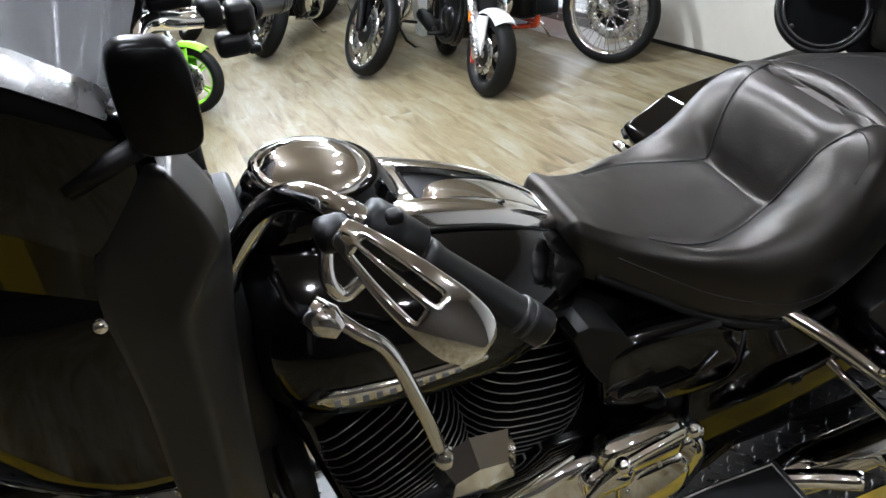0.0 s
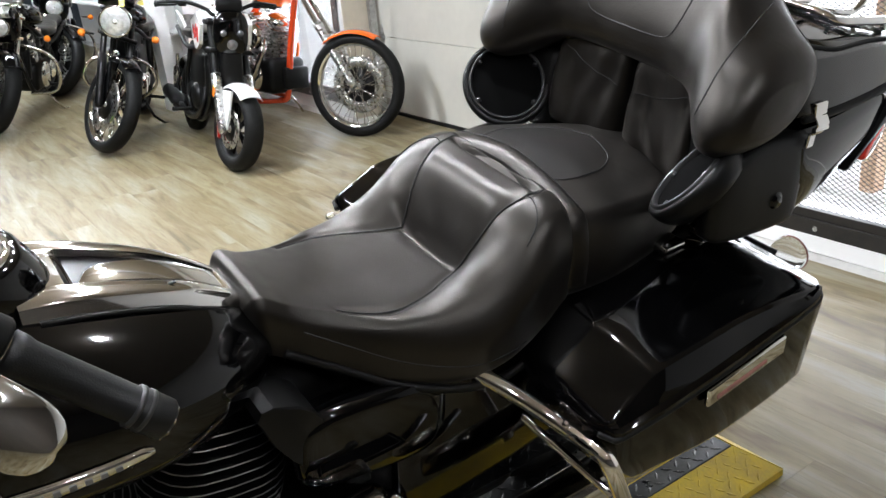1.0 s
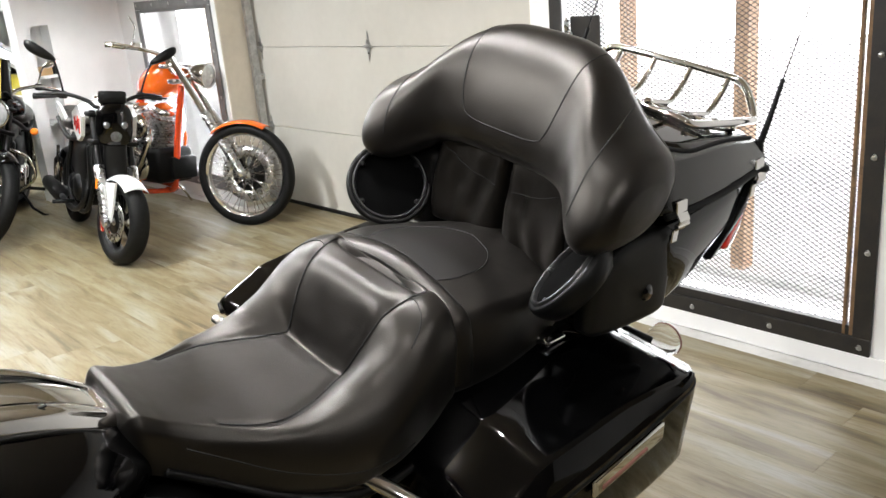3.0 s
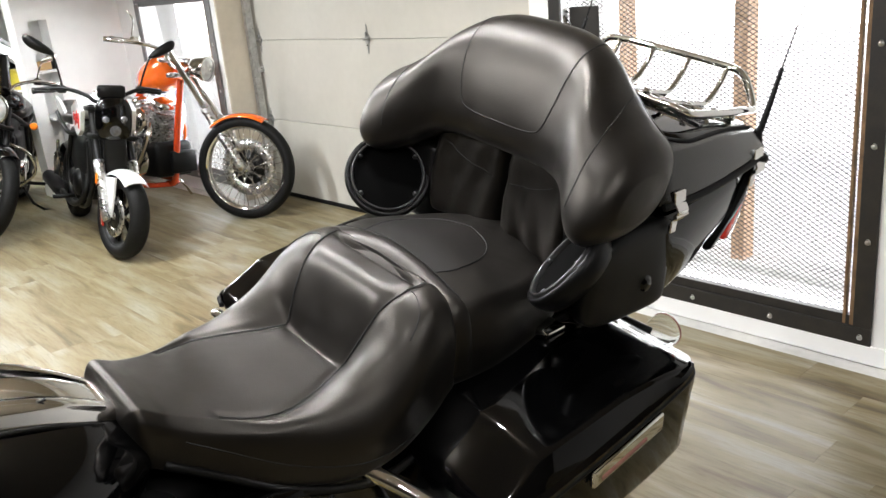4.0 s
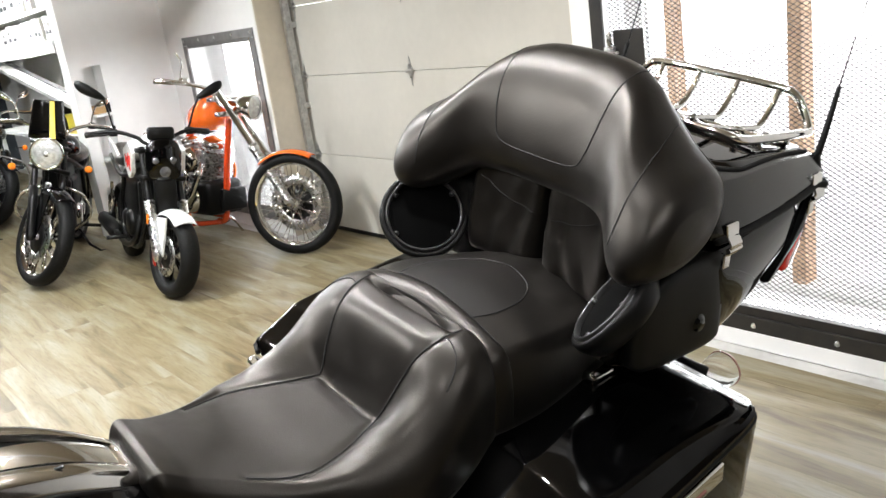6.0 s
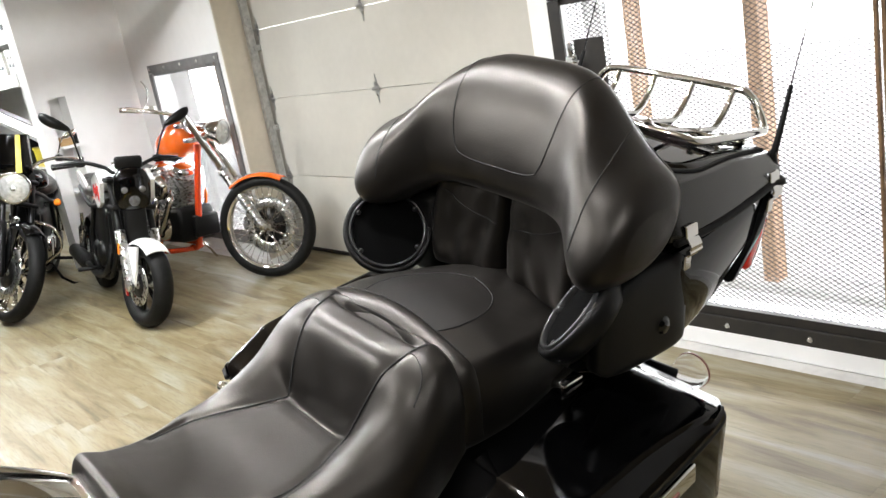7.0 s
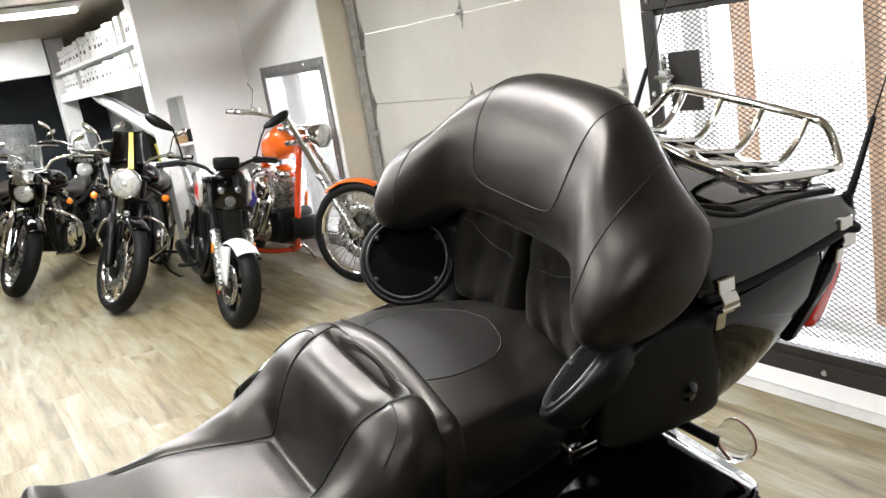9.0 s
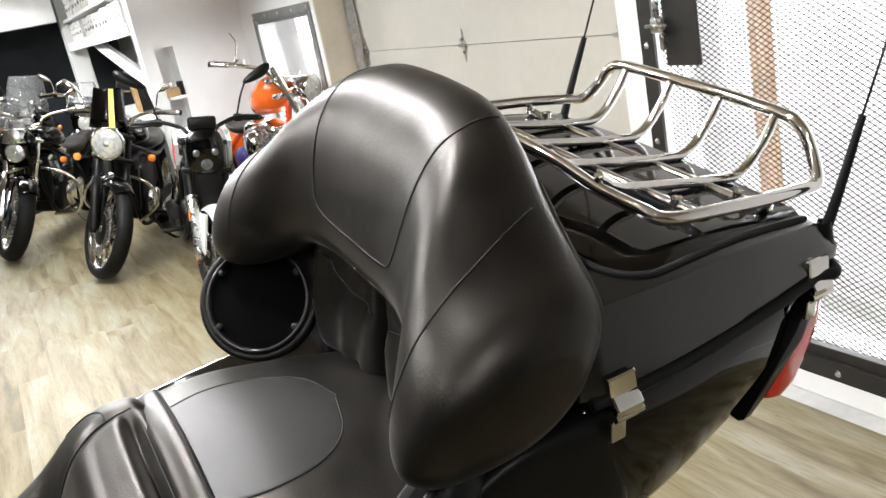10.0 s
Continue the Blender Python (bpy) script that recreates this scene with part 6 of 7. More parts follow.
def naked_bike(name, m, label, P):
    """An upright motorcycle from its measures: P holds wheel sizes, wheelbase, paint and fittings."""
    b = thing(name, m, label, "motorcycle", "motorcycles parked in a row")
    wb, fr, fw, rr, rw = P["wb"], P["fr"], P["fw"], P["rr"], P["rw"]
    rake, hz = P["rake"], P["head"]
    hy = (hz - fr) * rake
    st = radians(P.get("steer", 0))
    body, accent = P["paint"], P.get("accent", SATIN)
    before = set(b.children)
    wheel_parts(b, (0, 0, fr), fr, fw, 0, P.get("rim", STEEL), P.get("spokes", 0), P.get("disc", 1), cast=P.get("cast", 5))
    half = fw * 0.5 + 0.045
    for sg in (1, -1):
        lo, hi = Vector((sg * half, 0.0, fr)), Vector((sg * half, hy, hz))
        mid = lo + (hi - lo) * 0.50
        leg = part("fork_leg", turned(((0.0, -0.03), (0.020, -0.03), (0.027, 0.0), (0.027, 0.18), (0.030, 0.20), (0.030, (mid - lo).length), (0.022, (mid - lo).length + 0.004)), aim(lo, hi - lo), 16), P.get("fork_low", STEEL), b, "lower fork leg")
        part("fork_tube", turned(((0.020, 0.0), (0.020, (hi - mid).length)), aim(mid, hi - lo), 14), P.get("fork_up", CHROME), leg, "bright fork tube")
        if P.get("reflector"):
            part("fork_reflector", boxes(((sg * (half + 0.03), hy * 0.33 - 0.006, fr + (hz - fr) * 0.34), (0.006, 0.022, 0.06), 0.003)), AMBER, leg, "amber reflector")
    for t in (0.72, 0.97):
        part("fork_clamp", boxes(((0, hy * t, fr + (hz - fr) * t), (half * 2 + 0.07, 0.075, 0.03), 0.01)), P.get("clamp", SATIN), b, "fork clamp")
    if P.get("guard"):
        fender(b, (0, 0, fr), fr + 0.025, fw + 0.03, P["guard"][0], P["guard"][1], P["guard"][2], label="front mudguard", crown=0.45)
        for sg in (1, -1):
            part("guard_stay", rings(bmesh.new(), [[Vector((sg * (fw * 0.5 + 0.015 + h), y, z)) for y, z in ((-0.05, fr + fr * 0.92), (0.07, fr + fr * 0.88), (0.055, fr + 0.10), (0.02, fr - 0.02), (-0.02, fr + 0.0), (-0.04, fr + 0.12))] for h in (0, 0.012)]), P["guard"][2], b, "mudguard side stay", smooth=False)
    # wheel, forks and mudguard are turned about the steering axis
    turn_m = Matrix.Translation((0, 0, fr)) @ Matrix.Rotation(st, 4, Vector((0, hy, hz - fr)).normalized()) @ Matrix.Translation((0, 0, -fr))
    for o in [o for o in b.children if o not in before]:
        o.matrix_basis = turn_m @ o.matrix_basis
    wheel_parts(b, (0, wb, rr), rr, rw, 0, P.get("rim", STEEL), P.get("spokes", 0), 0, cast=P.get("cast", 5), tread=False)
    # bars and fittings
    bw, bz, by = P["bar"]
    bar = part("handlebar", tubes((((-bw, by + 0.14, bz), (-bw * 0.62, by + 0.05, bz + 0.015), (-bw * 0.3, by, bz - 0.02), (-0.06, by - 0.03, hz + 0.03), (0.06, by - 0.03, hz + 0.03), (bw * 0.3, by, bz - 0.02), (bw * 0.62, by + 0.05, bz + 0.015), (bw, by + 0.14, bz)), 0.012, 10)), P.get("bar_mat", SATIN), b, "handlebar")
    for sg in (1, -1):
        d = Vector((sg * bw * 0.38, 0.09, -0.015)).normalized()
        g = part("grip", turned(((0.0, 0), (0.017, 0.0), (0.017, 0.115), (0.020, 0.12), (0.020, 0.128), (0.0, 0.13)), aim((sg * (bw - 0.10), by + 0.115, bz + 0.003), d), 14), GRIPRUB, bar, "black grip")
        part("lever", tubes((((sg * (bw - 0.15), by + 0.045, bz + 0.005), (sg * (bw - 0.08), by + 0.035, bz), (sg * (bw + 0.02), by + 0.085, bz - 0.005)), 0.005, 8)), P.get("lever", SATIN), bar, "brake or clutch lever")
        part("switch_housing", boxes(((sg * (bw - 0.135), by + 0.09, bz + 0.008), (0.05, 0.045, 0.045), 0.01)), SATIN, bar)
        if P.get("mirrors"):
            mw, mh, dx, dz = P["mirrors"]
            mirror_on(b, (sg * (bw - 0.14), by + 0.08, bz + 0.02), (sg * (bw - 0.14 + dx), by + 0.02, bz + dz), mw, mh, P.get("mirror_mat", SATIN))
        if P.get("indicators"):
            ix, iy, iz = P["indicators"]
            indicator(b, (sg * ix, iy, iz), sg)
    tubes_ = [((sg * 0.03, hy + 0.03, hz - 0.08), (sg * 0.10, hy + 0.25, hz - 0.16), (sg * 0.13, wb * 0.62, P["seat_z"] - 0.10), (sg * 0.10, wb * 1.02, P["seat_z"] - 0.02)) for sg in (1, -1)]
    tubes_ += [((sg * 0.03, hy + 0.02, hz - 0.15), (sg * 0.07, hy + 0.09, 0.45), (sg * 0.11, hy + 0.20, 0.24), (sg * 0.12, wb * 0.62, 0.24), (sg * 0.12, wb * 0.70, 0.42), (sg * 0.11, wb * 0.62, P["seat_z"] - 0.10)) for sg in (1, -1)]
    bm = bmesh.new()
    for t in tubes_:
        tube(bm, t, P.get("frame_r", 0.015), 9)
    part("frame", bm, P.get("frame", SATIN), b, "tubular frame")
    part("swing_arm", tubes((((0.10, wb * 0.66, rr + 0.03), (0.09, wb, rr)), 0.02, 8), (((-0.10, wb * 0.66, rr + 0.03), (-0.09, wb, rr)), 0.02, 8), smooth=False), P.get("frame", SATIN), b, "swing arm")
    v_twin(b, (0, wb * 0.46, 0.36), P.get("engine", 1.0), P.get("cover", CHROME))
    exhaust(b, ((-0.08, hy + 0.18, 0.48), (-0.13, hy + 0.17, 0.30), (-0.15, wb * 0.5, 0.22), (-0.16, wb * 0.74, 0.25)), 0.018, P.get("muffler", 0.045), P.get("pipe", CHROME))
    part("battery_box", boxes(((0, wb * 0.60, 0.56), (0.20, 0.30, 0.26), 0.03)), SATIN, b, "black box below the seat")
    part("oil_cooler", boxes(((0, hy + 0.16, 0.50), (0.20, 0.06, 0.30), 0.015), ((0, wb * 0.47, 0.50), (0.22, 0.40, 0.34), 0.05)), ENGINE, b, "black cooler and inner engine covers")
    part("air_box", boxes(((0, wb * 0.40, 0.66), (0.17, 0.36, 0.16), 0.03)), SATIN, b, "black air box below the tank")
    part("drive_cover", boxes(((0.13, wb * 0.72, 0.34), (0.03, 0.36, 0.09), 0.012)), SATIN, b, "black chain cover")
    # tank, seat, tail
    t0, t1 = hy + 0.10, wb * 0.60
    tz, tw, th = P["tank"]
    rs = []
    TK = [(0.0, 0.35, 0.55), (0.08, 0.72, 0.85), (0.3, 1.0, 1.0), (0.6, 0.88, 0.93), (0.85, 0.58, 0.7), (1.0, 0.35, 0.45)]
    for k in range(21):
        t = k / 20
        a_, h_ = keyed(TK, t)
        rs.append([Vector((a, t0 + (t1 - t0) * t, tz - 0.06 * t + b_ * (1.0 if b_ > 0 else 0.55))) for a, b_ in superellipse(28, tw * a_, th * h_, 0.78)])
    tank = part("fuel_tank", rings(bmesh.new(), rs), body, b, P.get("tank_label", "painted fuel tank"))
    part("filler_cap", turned(((0, 0.014), (0.028, 0.012), (0.032, 0)), pose(0, t0 + (t1 - t0) * 0.35, tz + th - 0.012), 20), CHROME, tank)
    rs = []
    for k in range(17):
        t = k / 16
        y = t1 - 0.05 + (wb * 1.10 - t1) * t
        sw = 0.10 + 0.05 * math.sin(math.pi * min(1, t * 1.5)) - 0.03 * t
        rs.append([Vector((a, y, P["seat_z"] - 0.02 + 0.035 * (t - 0.35) * 2 * (t > 0.35) + b_)) for a, b_ in superellipse(24, sw * (1 if 0 < k < 16 else 0.7), 0.045 * (1 if 0 < k < 16 else 0.6), 0.6)])
    part("seat", rings(bmesh.new(), rs), LEATHER, b, "black seat")
    part("tail", boxes(((0, wb * 1.08, P["seat_z"] - 0.01), (0.15, 0.22, 0.07), 0.03)), body, b, "tail piece")
    part("tail_lamp", boxes(((0, wb * 1.08 + 0.115, P["seat_z"]), (0.10, 0.02, 0.045), 0.008)), REDLENS, b, "red tail lamp")
    fender(b, (0, wb, rr), rr + 0.05, rw + 0.04, 40, 165, P.get("rear_guard", SATIN), label="rear mudguard")
    for sg in (1, -1):
        part("shock", turned(((0.012, 0), (0.03, 0.01), (0.028, 0.09), (0.030, 0.10), (0.028, 0.18), (0.012, 0.20), (0.010, 0.28)), aim((sg * 0.13, wb * 0.97, rr + 0.04), (0, -0.25, 1)), 14), P.get("shock", CHROME), b, "rear shock absorber")
        peg = part("footpeg", tubes((((sg * 0.14, wb * 0.50, 0.27), (sg * 0.27, wb * 0.50, 0.27)), 0.013, 10), smooth=False), RUBBER, b, "rubber footpeg")
    part("side_stand", tubes((((0.12, wb * 0.48, 0.24), (0.19, wb * 0.50, 0.12), (0.265, wb * 0.53, 0.272 * math.tan(radians(P.get("lean", 6))))), 0.010, 8), smooth=False), P.get("stand", SATIN), b, "side stand")
    part("stand_foot", boxes(((0.272, wb * 0.535, 0.272 * math.tan(radians(P.get("lean", 6))) + 0.002), (0.05, 0.035, 0.008), 0.003)), P.get("stand", SATIN), b)
    return b


# small white bike with red graphics
wb_ = naked_bike("street_motorcycle", heading(-4.27, 2.14, -9, 9), "small white naked motorcycle with red graphics and black mirrors",
                 dict(wb=1.36, lean=9, fr=0.25, fw=0.115, rr=0.25, rw=0.12, rake=0.44, head=0.86, paint=WHITEP, rim=SATIN, cast=5, disc=-1, fork_low=STEEL, fork_up=SATIN, steer=14, reflector=True,
                      guard=(52, 128, WHITEP), bar=(0.36, 0.945, 0.32), mirrors=(0.165, 0.085, 0.06, 0.22), seat_z=0.76, tank=(0.84, 0.15, 0.10), frame=SATIN, engine=0.95, cover=ENGINE, pipe=SATIN, muffler=0.05, lever=SATIN, tank_label="white fuel tank"))
mask = part("lamp_mask", rings(bmesh.new(), [[Vector((a * sc, 0.105 + dy, 0.80 + b * sc)) for a, b in superellipse(26, 0.105, 0.13, 0.65)] for dy, sc in ((0.08, 0.85), (0.03, 1.0), (0.0, 0.94), (-0.014, 0.7))]), GLOSS, wb_, "black lamp mask")
for u, w, r in ((-0.05, 0.80, 0.020), (0.05, 0.80, 0.020), (0.0, 0.735, 0.032)):
    part("lamp_lens", turned(((0, 0.014), (r * 0.7, 0.010), (r, 0)), aim((u, 0.090, w), (0, -1, 0.1)), 18), LENS, mask, "round projector lamp")
part("fork_cover", boxes(((0, 0.13, 0.60), (0.13, 0.05, 0.34), 0.02)), SATIN, wb_, "black cover between the fork legs")
part("display", boxes(((0, 0.16, 0.955), (0.155, 0.05, 0.075), 0.015)), SATIN, wb_, "black instrument display")
part("radiator_shroud", boxes(((0.0, 0.30, 0.55), (0.20, 0.05, 0.24), 0.02)), SATIN, wb_, "black radiator")
for sg in (1, -1):
    sh = part("tank_shroud", rings(bmesh.new(), [[Vector((sg * (0.135 + h), y, w)) for y, w in ((0.24, 0.84), (0.36, 0.90), (0.54, 0.84), (0.50, 0.74), (0.38, 0.68), (0.28, 0.72))] for h in (0, 0.022)]), WHITEP, wb_, "white tank shroud", smooth=False)
    for k in range(4):
        part("graphic_bar", boxes(((sg * 0.1585, 0.32 + 0.045 * k, 0.775 + 0.02 * (k % 2)), (0.003, 0.028, 0.09 - 0.012 * k), 0.001)), REDP, sh, "red graphic bar")
    part("side_fairing", rings(bmesh.new(), [[Vector((sg * (0.11 + h), y, w)) for y, w in ((0.90, 0.76), (1.10, 0.83), (1.28, 0.86), (1.22, 0.80), (1.00, 0.72), (0.90, 0.70))] for h in (0, 0.02)]), WHITEP, wb_, "white tail fairing", smooth=False)
    part("red_fork_guard", boxes(((sg * 0.108, 0.04, 0.26), (0.012, 0.05, 0.13), 0.005)), REDP, wb_, "red caliper cover")

# black standard with a yellow-striped fly screen
b2 = naked_bike("standard_motorcycle", heading(-5.49, 1.70, -24, 13), "black standard motorcycle with a yellow-striped fly screen and round headlamp",
                dict(wb=1.46, lean=13, steer=36, fr=0.325, fw=0.105, rr=0.315, rw=0.135, rake=0.50, head=0.93, paint=GLOSS, rim=CHROME, cast=9, disc=-1, fork_low=SATIN, fork_up=SATIN, bar=(0.37, 1.03, 0.42), indicators=(0.22, 0.26, 0.76),
                     seat_z=0.78, tank=(0.88, 0.15, 0.11), engine=0.95, mirrors=(0.10, 0.06, 0.04, 0.16), mirror_mat=CHROME, bar_mat=CHROME, tank_label="blue-black fuel tank", guard=(62, 112, GLOSS)))
lamp(b2, (0, 0.12, 0.875), 0.104, 0.11)
fs = part("fly_screen", rings(bmesh.new(), [[Vector((0.122 * math.sin(radians(a)) * (1 - 0.22 * t), 0.17 - 0.06 * math.cos(radians(a)) + 0.06 * t, 0.975 + 0.25 * t)) for a in range(-80, 81, 16)] for t in (0, 0.25, 0.5, 0.75, 0.95, 1.0)], False, False), GLOSS, b2, "black fly screen")
fs.modifiers.new("thick", "SOLIDIFY").thickness = 0.006
fs2 = part("screen_stripe", rings(bmesh.new(), [[Vector((0.124 * math.sin(radians(a)) * (1 - 0.22 * t), 0.164 - 0.06 * math.cos(radians(a)) + 0.06 * t, 0.978 + 0.244 * t)) for a in (10, 16, 22, 28)] for t in (0, 0.25, 0.5, 0.75, 0.95, 1.0)], False, False), YELLOWP, fs, "yellow stripe")
part("frame_badge", turned(((0, 0.006), (0.02, 0.005), (0.022, 0)), aim((0, 0.145, 0.66), (0, -1, 0)), 16), STEEL, b2, "round bright badge")
for sg in (1, -1):
    part("crash_bar", tubes((((sg * 0.06, 0.35, 0.62), (sg * 0.20, 0.33, 0.56), (sg * 0.24, 0.36, 0.42), (sg * 0.10, 0.42, 0.28)), 0.011, 9)), CHROME, b2, "chrome crash bar")

# black cruiser with twin chrome forks
CRUISE = dict(wb=1.66, lean=10, steer=38, fr=0.33, fw=0.125, rr=0.32, rw=0.18, rake=0.62, head=0.93, paint=GLOSS, rim=STEEL, cast=7, disc=2, fork_low=CHROME, fork_up=CHROME, clamp=CHROME, bar=(0.42, 1.07, 0.52), indicators=(0.30, 0.26, 0.74), frame_r=0.017,
              seat_z=0.70, tank=(0.86, 0.18, 0.12), engine=1.2, guard=(50, 150, GLOSS), mirrors=(0.11, 0.07, 0.03, 0.15), mirror_mat=CHROME, bar_mat=CHROME, stand=CHROME, tank_label="black fuel tank", muffler=0.05)
b3 = naked_bike("cruiser_motorcycle", heading(-6.95, 1.22, -26, 10), "black cruiser motorcycle with chrome forks and orange indicators", CRUISE)
lamp(b3, (0, 0.16, 0.82), 0.075, 0.14, GLOSS, CHROME)
cowl = part("lamp_cowl", rings(bmesh.new(), [[Vector((0.10 * math.sin(radians(a)) * (1 - 0.35 * t), 0.19 - 0.07 * math.cos(radians(a)) + 0.07 * t, 0.90 + 0.17 * t)) for a in range(-85, 86, 17)] for t in (0, 0.3, 0.6, 0.9, 1.0)], False, False), STEEL, b3, "silver lamp cowl")
cowl.modifiers.new("thick", "SOLIDIFY").thickness = 0.006
sw_ = part("small_windscreen", rings(bmesh.new(), [[Vector((0.15 * math.sin(radians(a)) * (1 - 0.30 * t * t), 0.26 - 0.12 * math.cos(radians(a)) + 0.09 * t, 1.00 + 0.20 * t)) for a in range(-75, 76, 15)] for t in (0, 0.2, 0.4, 0.6, 0.8, 0.95, 1.0)], False, False), CLEARSCREEN, b3, "small clear windscreen")
sw_.modifiers.new("thick", "SOLIDIFY").thickness = 0.004
part("nacelle", rings(bmesh.new(), [[Vector((a * sc, 0.20 + dy, 0.84 + b_ * sc)) for a, b_ in superellipse(26, 0.135, 0.155, 0.75)] for dy, sc in ((0.14, 0.80), (0.06, 1.0), (0.0, 0.97), (-0.03, 0.80), (-0.045, 0.55))]), GLOSS, b3, "black headlamp nacelle")
for sg in (1, -1):
    part("engine_guard", tubes((((sg * 0.06, 0.42, 0.66), (sg * 0.30, 0.40, 0.58), (sg * 0.36, 0.42, 0.42), (sg * 0.30, 0.46, 0.28), (sg * 0.10, 0.50, 0.24)), 0.014, 10)), CHROME, b3, "chrome engine guard")
    part("air_cover", turned(((0, 0.05), (0.07, 0.045), (0.09, 0.02), (0.092, 0)), aim((sg * 0.16, 0.72, 0.60), (sg, 0, 0)), 24), GLOSS, b3, "round black air cover")

# more of the row towards the far end
b4 = copy_thing(b3, heading(-8.55, 0.72, -26, 10))
tagged(b4, "black cruiser motorcycle with a clear touring windscreen")
wsn = part("touring_windscreen", rings(bmesh.new(), [[Vector((0.24 * math.sin(radians(a)) * (1 - 0.25 * t * t), 0.30 - 0.16 * math.cos(radians(a)) + 0.10 * t, 0.93 + 0.42 * t)) for a in range(-75, 76, 15)] for t in (0, 0.2, 0.4, 0.6, 0.8, 0.95, 1.0)], False, False), CLEARSCREEN, b4, "clear windscreen")
wsn.modifiers.new("thick", "SOLIDIFY").thickness = 0.004
copy_thing(b2, heading(-10.2, 0.30, -26, 13))
tagged(copy_thing(b3, heading(-8.3, 1.95, -10, 10)), "black cruiser motorcycle parked by the storage shelves")
tagged(copy_thing(b4, heading(-10.6, 1.55, -12, 10)), "dark motorcycle with a windscreen at the far end")
copy_thing(b3, heading(-12.0, 0.0, -15, 10))

# two small bikes whose front wheels point up the aisle
mini = dict(wb=1.05, fr=0.235, fw=0.10, rr=0.235, rw=0.11, rake=0.45, head=0.72, paint=GREENP, rim=GREENP, cast=5, disc=-1, fork_low=SATIN, fork_up=STEEL, bar=(0.30, 0.83, 0.30), seat_z=0.62, tank=(0.70, 0.11, 0.08), engine=0.6, cover=ENGINE, guard=(50, 130, GREENP), pipe=SATIN, tank_label="lime green fuel tank")
naked_bike("mini_motorcycle", heading(-5.50, 0.46, 62, 5), "lime green mini motorcycle with green wheels", mini)
mini2 = dict(mini, paint=GLOSS, rim=SATIN, guard=(45, 135, GLOSS), fr=0.25, fw=0.115, tank_label="black fuel tank")
naked_bike("mini_motorcycle", heading(-4.80, 0.17, 62, 5), "black mini motorcycle with a black mudguard", mini2)


# orange chopper with a long raked fork
def chopper(m):
    b = thing("chopper_motorcycle", m, "orange chopper motorcycle with a long chrome fork and wire-spoked front wheel", "motorcycle", "motorcycles parked in a row")
    st = radians(34)
    fr = 0.335
    head = Vector((0, 0.66, 1.0))
    rot = Matrix.Rotation(st, 3, "Z")

    def sp(u, v, w):
        """A point of the steered front end, turned about the steering head."""
        ax = (head - Vector((0, 0, fr))).normalized()
        return head + Matrix.Rotation(st, 3, ax) @ (Vector((u, v, w)) - head)
    axle = sp(0, 0, fr)
    wheel_parts(b, axle, fr, 0.085, st * 0.8, CHROME, 40, 1, rimr=0.275)
    wheel_parts(b, (0, 1.72, 0.32), 0.32, 0.19, 0, CHROME, 40, 0, tread=False)
    fender(b, axle, fr + 0.022, 0.115, 62, 128, ORANGEP, label="short orange mudguard", steer=st * 0.8)
    for sg in (1, -1):
        lo, hi = sp(sg * 0.095, 0, fr), sp(sg * 0.095, 0.70, 1.055)
        d = hi - lo
        leg = part("fork_leg", turned(((0.0, -0.05), (0.022, -0.05), (0.030, -0.01), (0.030, d.length * 0.44), (0.034, d.length * 0.45), (0.034, d.length * 0.48), (0.021, d.length * 0.485)), aim(lo, d), 18), STEEL, b, "polished lower fork leg")
        part("fork_tube", turned(((0.021, 0), (0.021, d.length * 0.56)), aim(lo + d * 0.46, d), 16), CHROME, leg, "chrome fork tube")
        g0 = sp(sg * 0.31, 0.90, 1.02)
        part("grip", turned(((0, 0), (0.019, 0), (0.017, 0.02), (0.017, 0.10), (0.020, 0.12), (0, 0.125)), aim(g0, sp(sg * 0.35, 1.02, 1.01) - g0), 16), CHROME, b, "chrome ribbed grip")
        part("master_cylinder", boxes((tuple(sp(sg * 0.26, 0.85, 1.05)), (0.06, 0.05, 0.05), 0.012)), CHROME, b, "chrome master cylinder")
        part("lever", tubes(((sp(sg * 0.26, 0.83, 1.04), sp(sg * 0.31, 0.85, 1.03), sp(sg * 0.37, 0.96, 1.02)), 0.006, 8)), CHROME, b)
        part("mirror", tubes(((sp(sg * 0.29, 0.86, 1.07), sp(sg * 0.32, 0.85, 1.16), sp(sg * 0.36, 0.88, 1.21)), 0.005, 8)), CHROME, b, "chrome mirror stalk")
    for w, y in ((0.93, 0.60), (1.03, 0.69)):
        part("fork_clamp", boxes((tuple(sp(0, y, w)), (0.26, 0.07, 0.035), 0.012)), CHROME, b, "chrome fork clamp")
    part("handlebar", tubes(((sp(-0.31, 0.90, 1.02), sp(-0.26, 0.80, 1.03), sp(-0.14, 0.72, 1.04), sp(-0.05, 0.70, 0.98), sp(0.05, 0.70, 0.98), sp(0.14, 0.72, 1.04), sp(0.26, 0.80, 1.03), sp(0.31, 0.90, 1.02)), 0.0135, 10)), CHROME, b, "chrome drag bars")
    lamp(b, sp(0, 0.44, 0.98), 0.085, 0.15, CHROME, CHROME, face=sp(0, -1, 0.9) - sp(0, 0.44, 0.98), label="chrome bullet headlamp")
    part("lamp_bracket", tubes(((sp(0, 0.60, 0.95), sp(0, 0.50, 0.96)), 0.014, 8), smooth=False), CHROME, b)
    # frame: backbone, single downtube, hard tail
    bm = bmesh.new()
    for t in (((0, 0.68, 0.94), (0, 1.00, 0.90), (0, 1.36, 0.68)), ((0, 0.66, 0.90), (0, 0.76, 0.55), (0, 0.84, 0.20), (0, 0.95, 0.15))):
        tube(bm, t, 0.024, 10)
